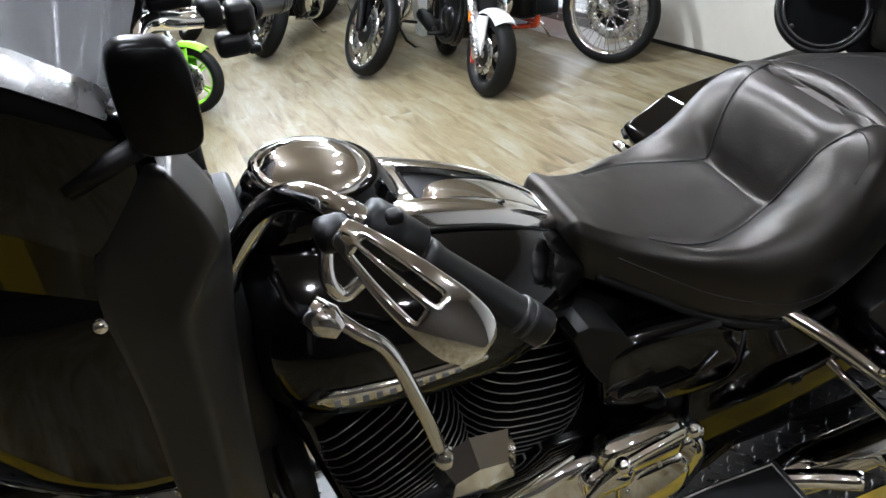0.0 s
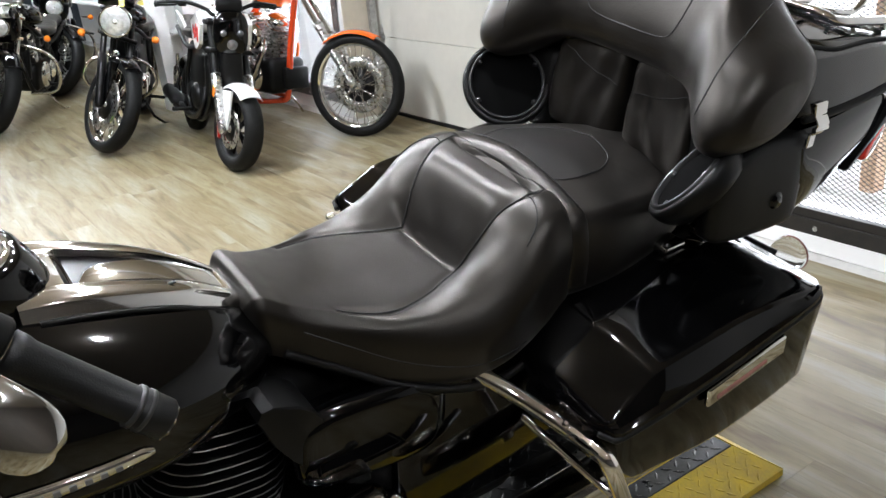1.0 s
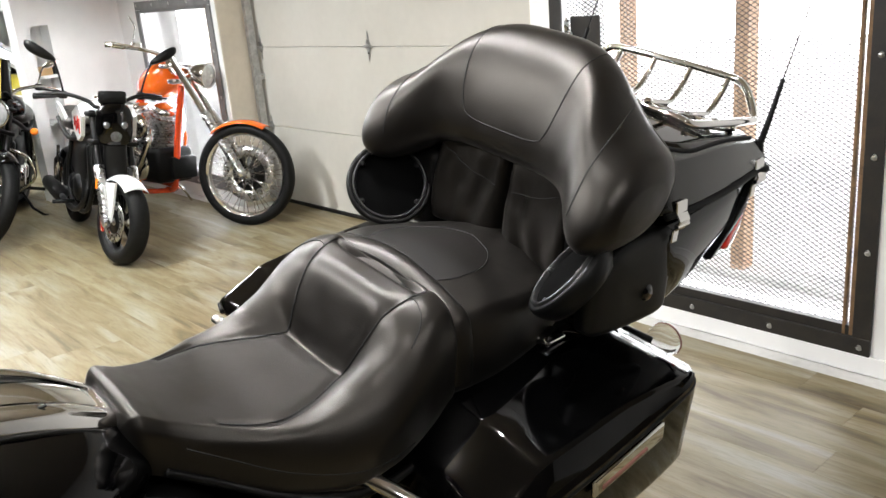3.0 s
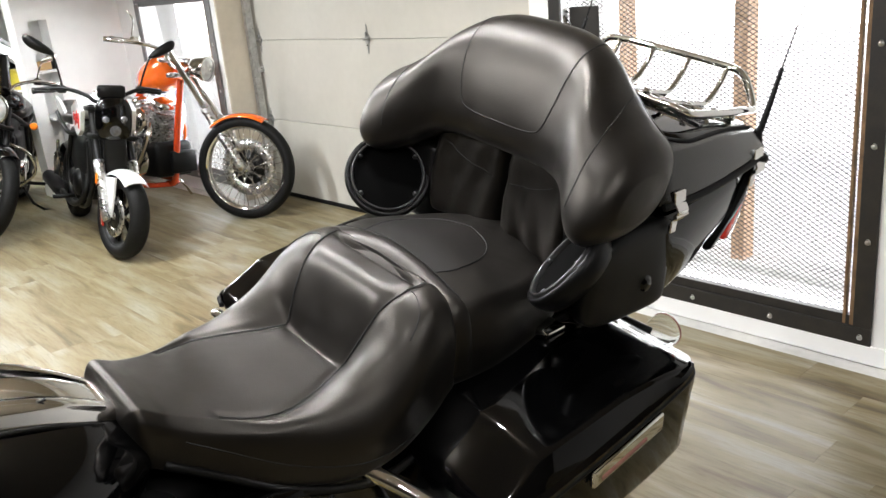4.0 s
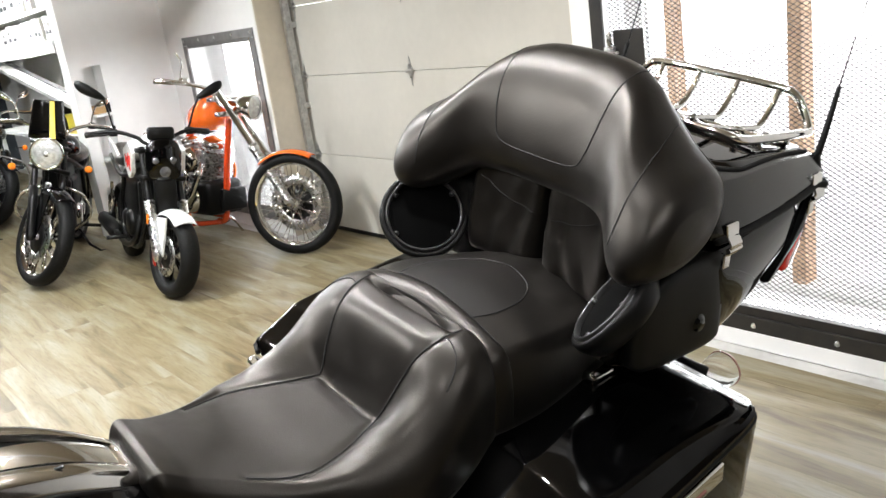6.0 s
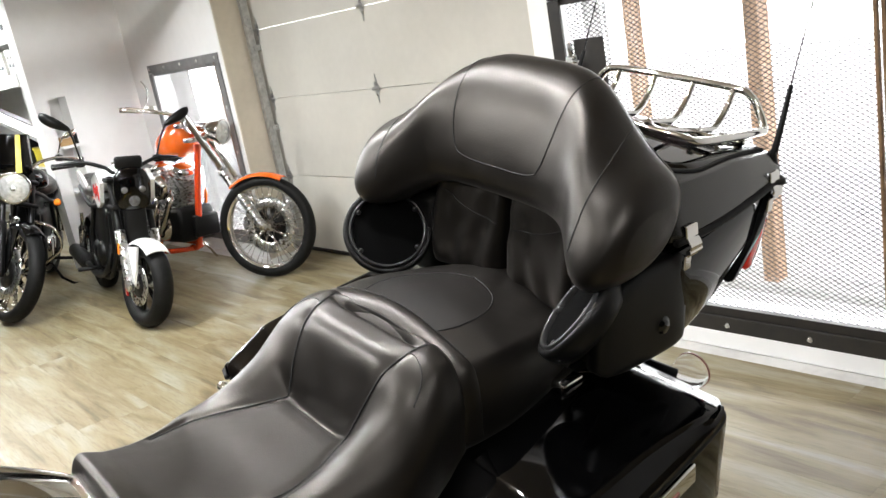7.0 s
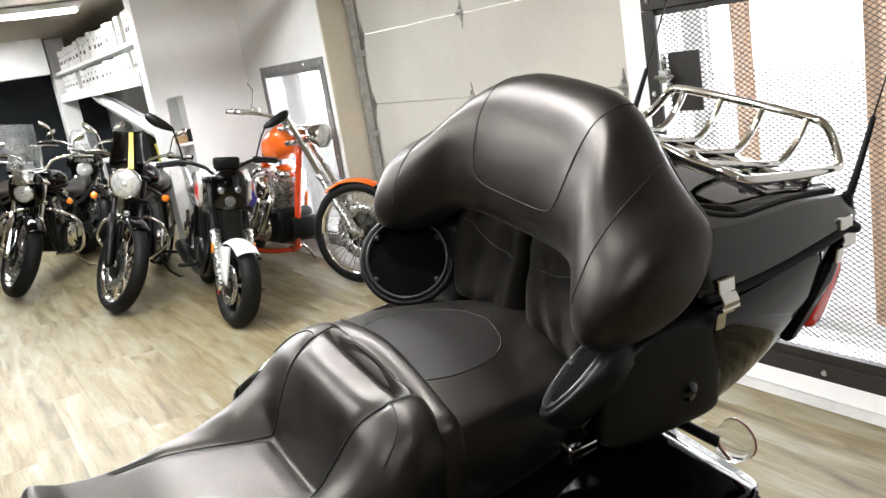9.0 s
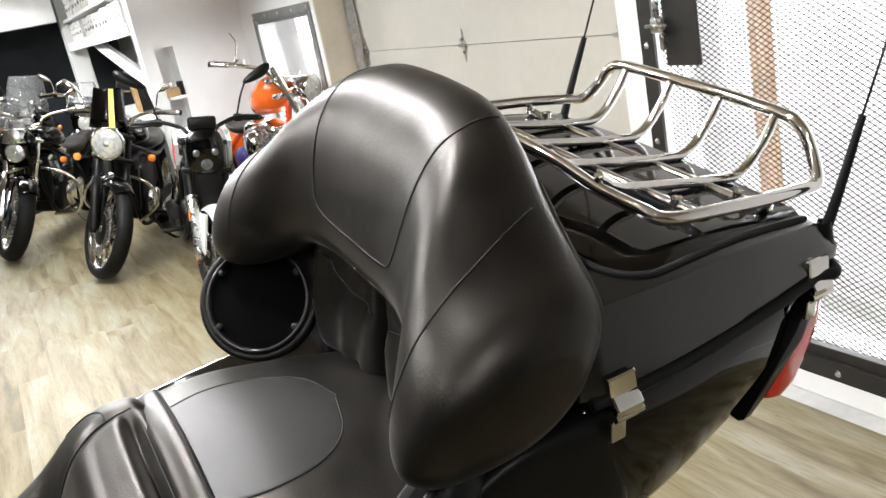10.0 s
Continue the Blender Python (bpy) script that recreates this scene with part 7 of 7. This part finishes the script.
    for sg in (1, -1):
        tube(bm, ((0, 0.90, 0.15), (sg * 0.14, 1.05, 0.15), (sg * 0.15, 1.40, 0.18), (sg * 0.13, 1.72, 0.32)), 0.019, 10)
        tube(bm, ((0, 1.34, 0.70), (sg * 0.10, 1.42, 0.62), (sg * 0.13, 1.72, 0.32)), 0.019, 10)
    part("frame", bm, REDFRAME, b, "red-orange rigid frame")
    rs = []
    TK = [(0.0, 0.25, 0.4), (0.06, 0.62, 0.75), (0.25, 1.0, 1.0), (0.55, 0.92, 0.9), (0.85, 0.55, 0.6), (1.0, 0.25, 0.35)]
    for k in range(25):
        t = k / 24
        a_, h_ = keyed(TK, t)
        rs.append([Vector((a, 0.73 + 0.44 * t, 0.965 - 0.10 * t + c_)) for a, c_ in superellipse(30, 0.145 * a_, 0.125 * h_, 0.85)])
    tank = part("fuel_tank", rings(bmesh.new(), rs), ORANGEP, b, "glossy orange fuel tank")
    part("filler_cap", turned(((0, 0.02), (0.025, 0.018), (0.03, 0)), pose(0.05, 0.90, 1.055), 18), CHROME, tank)
    v_twin(b, (0, 1.02, 0.34), 1.25, CHROME, fins=10)
    part("air_cleaner", turned(((0, 0.05), (0.06, 0.048), (0.085, 0.03), (0.09, 0)), aim((-0.15, 0.98, 0.62), (-1, 0, 0)), 26), CHROME, b, "round chrome air cleaner")
    part("carburettor", boxes(((0.12, 1.0, 0.62), (0.10, 0.09, 0.09), 0.02)), STEEL, b, "aluminium carburettor")
    for k in range(2):
        exhaust(b, ((-0.10, 0.92 + 0.16 * k, 0.60), (-0.17, 0.88 + 0.16 * k, 0.50), (-0.19, 1.05 + 0.10 * k, 0.28 + 0.05 * k), (-0.19, 1.35, 0.26 + 0.07 * k)), 0.024, 0.034)
    part("oil_bag", turned(((0, -0.13), (0.07, -0.125), (0.085, -0.10), (0.085, 0.10), (0.07, 0.125), (0, 0.13)), aim((0, 1.33, 0.50), (1, 0, 0)), 24), BLUEP, b, "round purple-blue oil tank")
    part("battery_box", boxes(((0.05, 0.83, 0.32), (0.20, 0.12, 0.16), 0.015)), SATIN, b, "black box ahead of the engine")
    rs = []
    for k in range(15):
        t = k / 14
        rs.append([Vector((a, 1.26 + 0.32 * t, 0.70 + 0.06 * t * t + c_)) for a, c_ in superellipse(22, (0.07 + 0.06 * math.sin(math.pi * t) ** 0.6), 0.032, 0.6)])
    part("seat", rings(bmesh.new(), rs), LEATHER, b, "black solo seat")
    fender(b, (0, 1.72, 0.32), 0.36, 0.22, 20, 150, ORANGEP, label="orange rear mudguard")
    part("hand_hose", tubes((((0.10, 0.98, 0.66), (0.14, 0.88, 0.55), (0.10, 0.86, 0.42)), 0.012, 8), (((-0.06, 0.94, 0.72), (0.10, 0.86, 0.66), (0.13, 0.90, 0.50)), 0.009, 8)), ORANGEP, b, "orange braided hoses")
    part("side_stand", tubes((((0.13, 1.0, 0.16), (0.20, 1.02, 0.10), (0.29, 1.06, -0.02)), 0.011, 8), smooth=False), CHROME, b, "chrome side stand")
    return b


chopper(heading(-4.35, 3.03, 8, 6))

# ---- platform under the touring motorcycle: tread plate with yellow borders ----
plat = thing("tread_plate_platform", pose(0, 0, 0), "low steel tread plate platform with worn yellow edges", "platform")
PX0, PX1, PY0, PY1 = -1.28, -0.53, -0.75, 1.93
part("deck", boxes((((PX0 + PX1) / 2, (PY0 + PY1) / 2, DECK / 2), (PX1 - PX0, PY1 - PY0, DECK), 0.003)), PLATE, plat, "bare tread plate deck", smooth=False)
slope = 0.10


def ramp(name, outline_top, outline_low, material):
    bm = bmesh.new()
    t = [bm.verts.new((x, y, DECK)) for x, y in outline_top]
    l = [bm.verts.new((x, y, 0.018)) for x, y in outline_low]
    g = [bm.verts.new((x, y, 0.0)) for x, y in outline_low]
    g2 = [bm.verts.new((x, y, 0.0)) for x, y in outline_top]
    bm.faces.new((t[0], t[1], l[1], l[0]))
    bm.faces.new((l[0], l[1], g[1], g[0]))
    bm.faces.new((t[0], l[0], g[0], g2[0]))
    bm.faces.new((t[1], g2[1], g[1], l[1]))
    bm.faces.new((g2[0], g2[1], g[1], g[0]))
    bm.faces.new((t[0], g2[0], g2[1], t[1]))
    bmesh.ops.recalc_face_normals(bm, faces=bm.faces)
    return part(name, bm, material, plat, "yellow painted tread plate edge", smooth=False)


E0 = 0.003
ramp("edge_plate", ((PX1 + E0, PY0), (PX1 + E0, PY1)), ((PX1 + slope, PY0), (PX1 + slope, PY1 + 0.07)), YPLATE)
ramp("edge_plate", ((PX0 - E0, PY0), (PX0 - E0, PY1)), ((PX0 - slope, PY0), (PX0 - slope, PY1 + 0.07)), YPLATE)
ramp("edge_plate", ((PX0, PY1 + E0), (PX1, PY1 + E0)), ((PX0 - slope + 0.003, PY1 + 0.073), (PX1 + slope - 0.003, PY1 + 0.073)), YPLATE)


def lugs(name, place, rows, material, parent):
    """Raised lozenges of tread plate; place(i, j) gives centre, direction and normal."""
    verts, faces = [], []
    for i, j in rows:
        c, d, nrm = place(i, j)
        s = nrm.cross(d).normalized()
        k = len(verts)
        for a, b_, h in ((-0.015, 0, 0), (0, -0.0045, 0), (0.015, 0, 0), (0, 0.0045, 0), (-0.008, 0, 0.0022), (0.008, 0, 0.0022)):
            verts.append(c + d * a + s * b_ + nrm * h)
        for f in ((0, 1, 4), (1, 5, 4), (1, 2, 5), (2, 3, 5), (3, 4, 5), (3, 0, 4)):
            faces.append([k + q for q in f])
    me = bpy.data.meshes.new(name)
    me.from_pydata(verts, [], faces)
    me.materials.append(material)
    ob = new(name, me)
    ob.parent = parent
    return tagged(ob, "raised lozenge tread", kind="stuff")


def on_edge(i, j):
    t = 0.012 + 0.018 * j
    nrm = Vector((DECK - 0.018, 0, slope)).normalized()
    c = Vector((PX1 + t, 0.7 + 0.034 * i + 0.017 * (j % 2), DECK - (DECK - 0.018) * t / slope))
    along = Vector((slope, 0, -(DECK - 0.018))).normalized()
    d = (Vector((0, 1, 0)) + along * (1 if (i + j) % 2 else -1)).normalized()
    return c, d, nrm


def on_deck(i, j):
    d = Vector((1, 1 if (i + j) % 2 else -1, 0)).normalized()
    return Vector((PX1 - 0.015 - 0.026 * j, 0.7 + 0.034 * i + 0.017 * (j % 2), DECK)), d, Vector((0, 0, 1))


lugs("edge_tread", on_edge, [(i, j) for i in range(37) for j in range(5)], YPLATE, plat)
lugs("deck_tread", on_deck, [(i, j) for i in range(36) for j in range(28)], PLATE, plat)

# ---- storage: shelves with document boxes, braces, niche goods ----
unit = thing("storage_shelf", pose(0, 0, 0), "white high storage shelf packed with white boxes along the wall", "shelf")
XS0, XS1 = -11.2, RX - 0.24
for z in (1.575, 1.845):
    part("shelf_board", boxes((((XS0 + XS1) / 2, RY + 0.30, z), (XS1 - XS0, 0.55, 0.035), 0.004)), STAINWALL, unit, smooth=False)
part("shelf_front", boxes((((XS0 + XS1) / 2, RY + 0.012, 1.545), (XS1 - XS0, 0.03, 0.10), 0.004)), STAINWALL, unit, smooth=False)
part("shelf_upright", boxes(((-11.35, RY + 0.10, 1.15), (0.22, 0.22, 2.28), 0.01)), STAINWALL, unit, "white square post at the far end", smooth=False)
for x0, x1 in ((-6.75, -9.3),):
    part("shelf_brace", tubes((((x0, RY + 0.10, 1.06), (x1, RY + 0.10, 1.49)), 0.06, 4), smooth=False), STAINWALL, unit, "sloping white brace", smooth=False)
    part("brace_edge", tubes((((x0, RY + 0.10, 1.14), (x1 + 0.1, RY + 0.10, 1.555)), 0.02, 4), smooth=False), GREYP, unit, "grey steel edge of the brace", smooth=False)
rnd = random.Random(4)


def storage_box(x, z, w, h, deep, material, label):
    b = thing("storage_box", pose(x, RY + 0.05 + rnd.random() * 0.03, z, 0, 0, rnd.uniform(-2, 2)), label, "box", "boxes on the high shelf")
    part("carton", boxes(((0, deep / 2, h / 2), (w, deep, h), 0.003)), material, b, smooth=False)
    part("box_lid", boxes(((0, deep / 2, h - 0.02), (w + 0.006, deep + 0.006, 0.05), 0.003)), material, b, smooth=False)
    part("box_label", boxes(((0, -0.0015, h * 0.40), (w * 0.55, 0.002, h * 0.16))), INK, b, "grey printed label")
    part("hand_hole", boxes(((0, -0.0045, h * 0.70), (0.022, 0.002, 0.022), 0.0005)), SEAM, b, "dark finger hole")
    return b


for z, zt in ((1.593, 0.205), (1.863, 0.25)):
    x = -6.86
    while x > -11.0:
        w = rnd.uniform(0.13, 0.20)
        if rnd.random() > 0.10:
            storage_box(x, z, w * 0.95, zt * rnd.uniform(0.86, 1.0), 0.40, CARD, "white cardboard file box with a printed label")
        x -= w + 0.012
for x, s, mtl, lab in ((-7.05, (0.34, 0.30, 0.26), BROWNCARD, "brown cardboard carton on the low rack"), (-7.55, (0.28, 0.24, 0.18), YELLOWP, "yellow plastic case on the low rack"), (-8.1, (0.40, 0.3, 0.30), SATIN, "black plastic crate on the low rack"), (-8.7, (0.34, 0.3, 0.24), BROWNCARD, "brown cardboard carton on the low rack")):
    c = thing("stored_case", pose(x, RY + 0.35, 0.78, 0, 0, rnd.uniform(-8, 8)), lab, "box")
    part("case_body", boxes(((0, 0, s[2] / 2), s, 0.01)), mtl, c, smooth=False)
    part("case_lid", boxes(((0, 0, s[2] - 0.012), (s[0] + 0.008, s[1] + 0.008, 0.03), 0.006)), mtl, c, smooth=False)
low = thing("low_rack", pose(0, 0, 0), "white low rack below the high shelf", "rack")
part("rack_top", boxes(((-8.45, RY + 0.35, 0.765), (3.4, 0.5, 0.03), 0.004)), STAINWALL, low, smooth=False)
for x in (-6.80, -8.45, -10.1):
    for y in (RY + 0.13, RY + 0.57):
        part("rack_leg", boxes(((x, y, 0.375), (0.04, 0.04, 0.75), 0.004)), STAINWALL, low, smooth=False)
# niche in the return wall with a shelf and goods
niche = thing("niche_shelf", pose(0, 0, 0), "white shelf board in the wall niche", "shelf")
part("board", boxes(((RX - 0.08, 2.62, 0.98), (0.30, 0.135, 0.02), 0.003)), STAINWALL, niche, smooth=False)
part("board", boxes(((RX - 0.08, 2.62, 0.62), (0.30, 0.135, 0.02), 0.003)), STAINWALL, niche, smooth=False)
for y, s, mtl, lab in ((2.60, (0.16, 0.10, 0.06), BROWNCARD, "small brown box on the niche shelf"), (2.645, (0.12, 0.03, 0.10), SATIN, "small black case on the niche shelf")):
    zz = 0.99
    g = thing("small_box", pose(RX - 0.06 + (0.03 if mtl is SATIN else 0), y if mtl is BROWNCARD else 2.672, zz), lab, "box")
    part("carton", boxes(((0, 0, s[2] / 2), s, 0.004)), mtl, g, smooth=False)
    part("flap", boxes(((0, 0, s[2] + 0.002), (s[0], s[1] * 0.98, 0.003), 0.001)), mtl, g, smooth=False)
structure("wall_niche_back", boxes(((RX - 0.24, 2.62, 0.68), (0.04, 0.20, 1.36))), STAINWALL, "white back of the wall niche")


# ---- ceiling lamps ----
def fluorescent(x, y, length, power):
    f = thing("fluorescent_fixture", pose(x, y, CEIL - 0.012), "white fluorescent fixture with two lit tubes on the ceiling", "ceiling lamp", "fluorescent fixtures on the ceiling")
    part("tray", boxes(((0, 0, -0.02), (0.22, length, 0.05), 0.008)), STAINWALL, f, smooth=False)
    for dx in (-0.055, 0.055):
        part("tube", tubes((((dx, -length / 2 + 0.04, -0.062), (dx, length / 2 - 0.04, -0.062)), 0.014, 10), smooth=False), TUBE, f, "lit fluorescent tube")
        for sy in (-1, 1):
            part("tube_holder", boxes(((dx, sy * (length / 2 - 0.03), -0.055), (0.03, 0.02, 0.04), 0.004)), CARD, f)
    data = bpy.data.lights.new("tube_light", "AREA")
    data.shape, data.size, data.size_y, data.energy, data.color = "RECTANGLE", 0.16, length, power, (0.95, 0.985, 1.0)
    ob = new("tube_light", data)
    ob.matrix_world = pose(x, y, CEIL - 0.105)
    return f


for x, y, p in ((-7.6, 1.55, 95), (-10.3, 1.0, 65), (-4.4, 1.2, 92)):
    fluorescent(x, y, 1.5, p)


def spot(x, y, power):
    s = thing("ceiling_spot", pose(x, y, CEIL), "small round lit spot lamp on the ceiling", "ceiling lamp", "spot lamps on the ceiling")
    part("can", turned(((0.0, -0.001), (0.045, -0.001), (0.047, -0.05), (0.040, -0.052), (0.036, -0.03), (0, -0.03)), Matrix.Identity(4), 24), STAINWALL, s)
    part("lens", turned(((0, -0.036), (0.034, -0.034), (0.0355, -0.032)), Matrix.Identity(4), 20), BULB, s, "lit lamp lens")
    data = bpy.data.lights.new("spot_light", "AREA")
    data.shape, data.size, data.energy, data.color = "DISK", 0.07, power, (0.98, 0.985, 1.0)
    ob = new("spot_light", data)
    ob.matrix_world = pose(x, y, CEIL - 0.056)
    glowing = bpy.data.lights.new("spot_glow", "POINT")
    glowing.energy, glowing.shadow_soft_size, glowing.color = power * 0.36, 0.03, (1.0, 0.98, 0.955)
    new("spot_glow", glowing).matrix_world = pose(x, y, CEIL - 0.13)


for x, y in ((-2.4, 0.25), (-1.8, 0.25), (-1.2, 0.25), (-2.4, 1.45), (-1.8, 1.45), (-1.2, 1.45), (-0.6, 1.45)):
    spot(x, y, 16)
for x, y, p in ((-3.0, 0.25, 8), (-3.0, 1.45, 8), (0.0, 0.25, 8), (1.2, 0.25, 8), (1.2, 1.45, 10), (1.9, 0.85, 10), (-1.5, -0.7, 3)):
    spot(x, y, p)

# ---- vinyl planks: nearest ones one by one, the rest joined ----
PLANK = bpy.data.materials.new("vinyl_plank")
PLANK.use_nodes = True


def plank_nodes(m, per_object):
    nt = m.node_tree
    b = nt.nodes["Principled BSDF"]
    tc = nt.nodes.new("ShaderNodeTexCoord")
    if per_object:
        info = nt.nodes.new("ShaderNodeObjectInfo")
        rnd_out = info.outputs["Random"]
    else:
        info = nt.nodes.new("ShaderNodeNewGeometry")
        rnd_out = info.outputs["Random Per Island"]
    sh = nt.nodes.new("ShaderNodeVectorMath")
    sh.operation = "MULTIPLY_ADD"
    comb = nt.nodes.new("ShaderNodeCombineXYZ")
    for k, f in enumerate((37.0, 53.0, 11.0)):
        mm = nt.nodes.new("ShaderNodeMath")
        mm.operation = "MULTIPLY"
        mm.inputs[1].default_value = f
        nt.links.new(rnd_out, mm.inputs[0])
        nt.links.new(mm.outputs[0], comb.inputs[k])
    sh.inputs[1].default_value = (1, 1, 1)
    nt.links.new(tc.outputs["Object"], sh.inputs[0])
    nt.links.new(comb.outputs[0], sh.inputs[2])

    def tex(scale, stretch, detail, dist=0.0):
        mp, n = nt.nodes.new("ShaderNodeMapping"), nt.nodes.new("ShaderNodeTexNoise")
        mp.inputs["Scale"].default_value = stretch
        n.inputs["Scale"].default_value, n.inputs["Detail"].default_value, n.inputs["Distortion"].default_value = scale, detail, dist
        nt.links.new(sh.outputs[0], mp.inputs[0])
        nt.links.new(mp.outputs[0], n.inputs["Vector"])
        return n.outputs[0]

    def ramp_of(src, stops):
        r = nt.nodes.new("ShaderNodeValToRGB")
        while len(r.color_ramp.elements) < len(stops):
            r.color_ramp.elements.new(0.5)
        for e, (p, c) in zip(r.color_ramp.elements, stops):
            e.position, e.color = p, (*c, 1)
        nt.links.new(src, r.inputs[0])
        return r.outputs[0]

    def mixed(a, c, fac, mode="MIX"):
        mx = nt.nodes.new("ShaderNodeMix")
        mx.data_type, mx.blend_type = "RGBA", mode
        if isinstance(fac, float):
            mx.inputs[0].default_value = fac
        else:
            nt.links.new(fac, mx.inputs[0])
        nt.links.new(a, mx.inputs[6])
        nt.links.new(c, mx.inputs[7])
        return mx.outputs[2]
    patches = ramp_of(tex(3.2, (0.5, 3.4, 1), 4, 0.7), ((0.30, (0.108, 0.082, 0.044)), (0.42, (0.196, 0.156, 0.084)), (0.53, (0.240, 0.206, 0.128)), (0.70, (0.296, 0.278, 0.220))))
    grain = ramp_of(tex(9.0, (1.0, 14.0, 1), 6, 1.2), ((0.32, (0.60, 0.56, 0.50)), (0.52, (1.0, 1.0, 1.0))))
    tone = ramp_of(rnd_out, ((0.0, (0.91, 0.90, 0.88)), (0.5, (0.95, 0.95, 0.94)), (1.0, (1.0, 0.985, 0.955))))
    col = mixed(mixed(patches, grain, 0.60, "MULTIPLY"), tone, 0.9, "MULTIPLY")
    nt.links.new(col, b.inputs["Base Color"])
    rr = nt.nodes.new("ShaderNodeMapRange")
    rr.inputs[3].default_value, rr.inputs[4].default_value = 0.30, 0.48
    nt.links.new(tex(2.2, (1, 2, 1), 4), rr.inputs[0])
    nt.links.new(rr.outputs[0], b.inputs["Roughness"])
    bp = nt.nodes.new("ShaderNodeBump")
    bp.inputs["Strength"].default_value, bp.inputs["Distance"].default_value = 0.25, 0.0008
    nt.links.new(tex(60.0, (0.3, 3.0, 1), 3), bp.inputs["Height"])
    nt.links.new(bp.outputs[0], b.inputs["Normal"])
    b.inputs["Specular IOR Level"].default_value = 0.22


plank_nodes(PLANK, True)
PLANK_FAR = bpy.data.materials.new("vinyl_plank_far")
PLANK_FAR.use_nodes = True
plank_nodes(PLANK_FAR, False)
PW, PL = 0.152, 1.22
floor_ob = structure("floor", boxes((((X0 + X1) / 2, -0.6, -0.0085), (X1 - X0, 7.9, 0.009))), CONCRETE, "wood-look vinyl plank floor in worn beige and grey")


def plank_mesh():
    bm = bmesh.new()
    box(bm, (0, 0, -0.002), (PL - 0.0001, PW - 0.0001, 0.004))
    top = [e for e in bm.edges if all(v.co.z > -0.001 for v in e.verts)]
    bmesh.ops.bevel(bm, geom=top, offset=0.0004, segments=1, affect="EDGES")
    me = bpy.data.meshes.new("plank")
    bm.to_mesh(me)
    bm.free()
    me.materials.append(PLANK)
    return me


PM = plank_mesh()
near, far = [], []
y = Y0 + PW / 2
rp = random.Random(11)
while y < DY + 0.05:
    off = rp.random() * PL
    x = X0 + off - PL / 2 - 0.15
    while x - PL / 2 < X1:
        if WY - PW > y or -4.8 < x < -1.9:
            d = abs(y - 1.4) + 0.55 * abs(x + 3.2)
            (near if d < 2.75 and y > -0.6 else far).append((x, y, d))
        x += PL
    y += PW
near.sort(key=lambda q: q[2])
far += near[300:]
for x, y, d in near[:300]:
    ob = new("plank", PM)
    ob.parent = floor_ob
    ob.location = (x, y, 0)
verts, faces = [], []
for x, y, d in far:
    k = len(verts)
    a, b_ = PL / 2 - 0.00005, PW / 2 - 0.00005
    for sx, sy in ((-1, -1), (1, -1), (1, 1), (-1, 1)):
        verts.append((max(X0 - 0.05, min(X1 + 0.05, x + sx * a)), y + sy * b_, -0.0015))
    for sx, sy in ((-1, -1), (1, -1), (1, 1), (-1, 1)):
        verts.append((max(X0 - 0.05, min(X1 + 0.05, x + sx * (a - 0.0004))), y + sy * (b_ - 0.0004), 0.0))
    faces.append((k + 4, k + 5, k + 6, k + 7))
    faces += [(k + i, k + (i + 1) % 4, k + 4 + (i + 1) % 4, k + 4 + i) for i in range(4)]
me = bpy.data.meshes.new("planks")
me.from_pydata(verts, [], faces)
me.materials.append(PLANK_FAR)
rest = new("planks", me)
rest.parent = floor_ob
tagged(rest, "beige vinyl planks further off", kind="stuff")
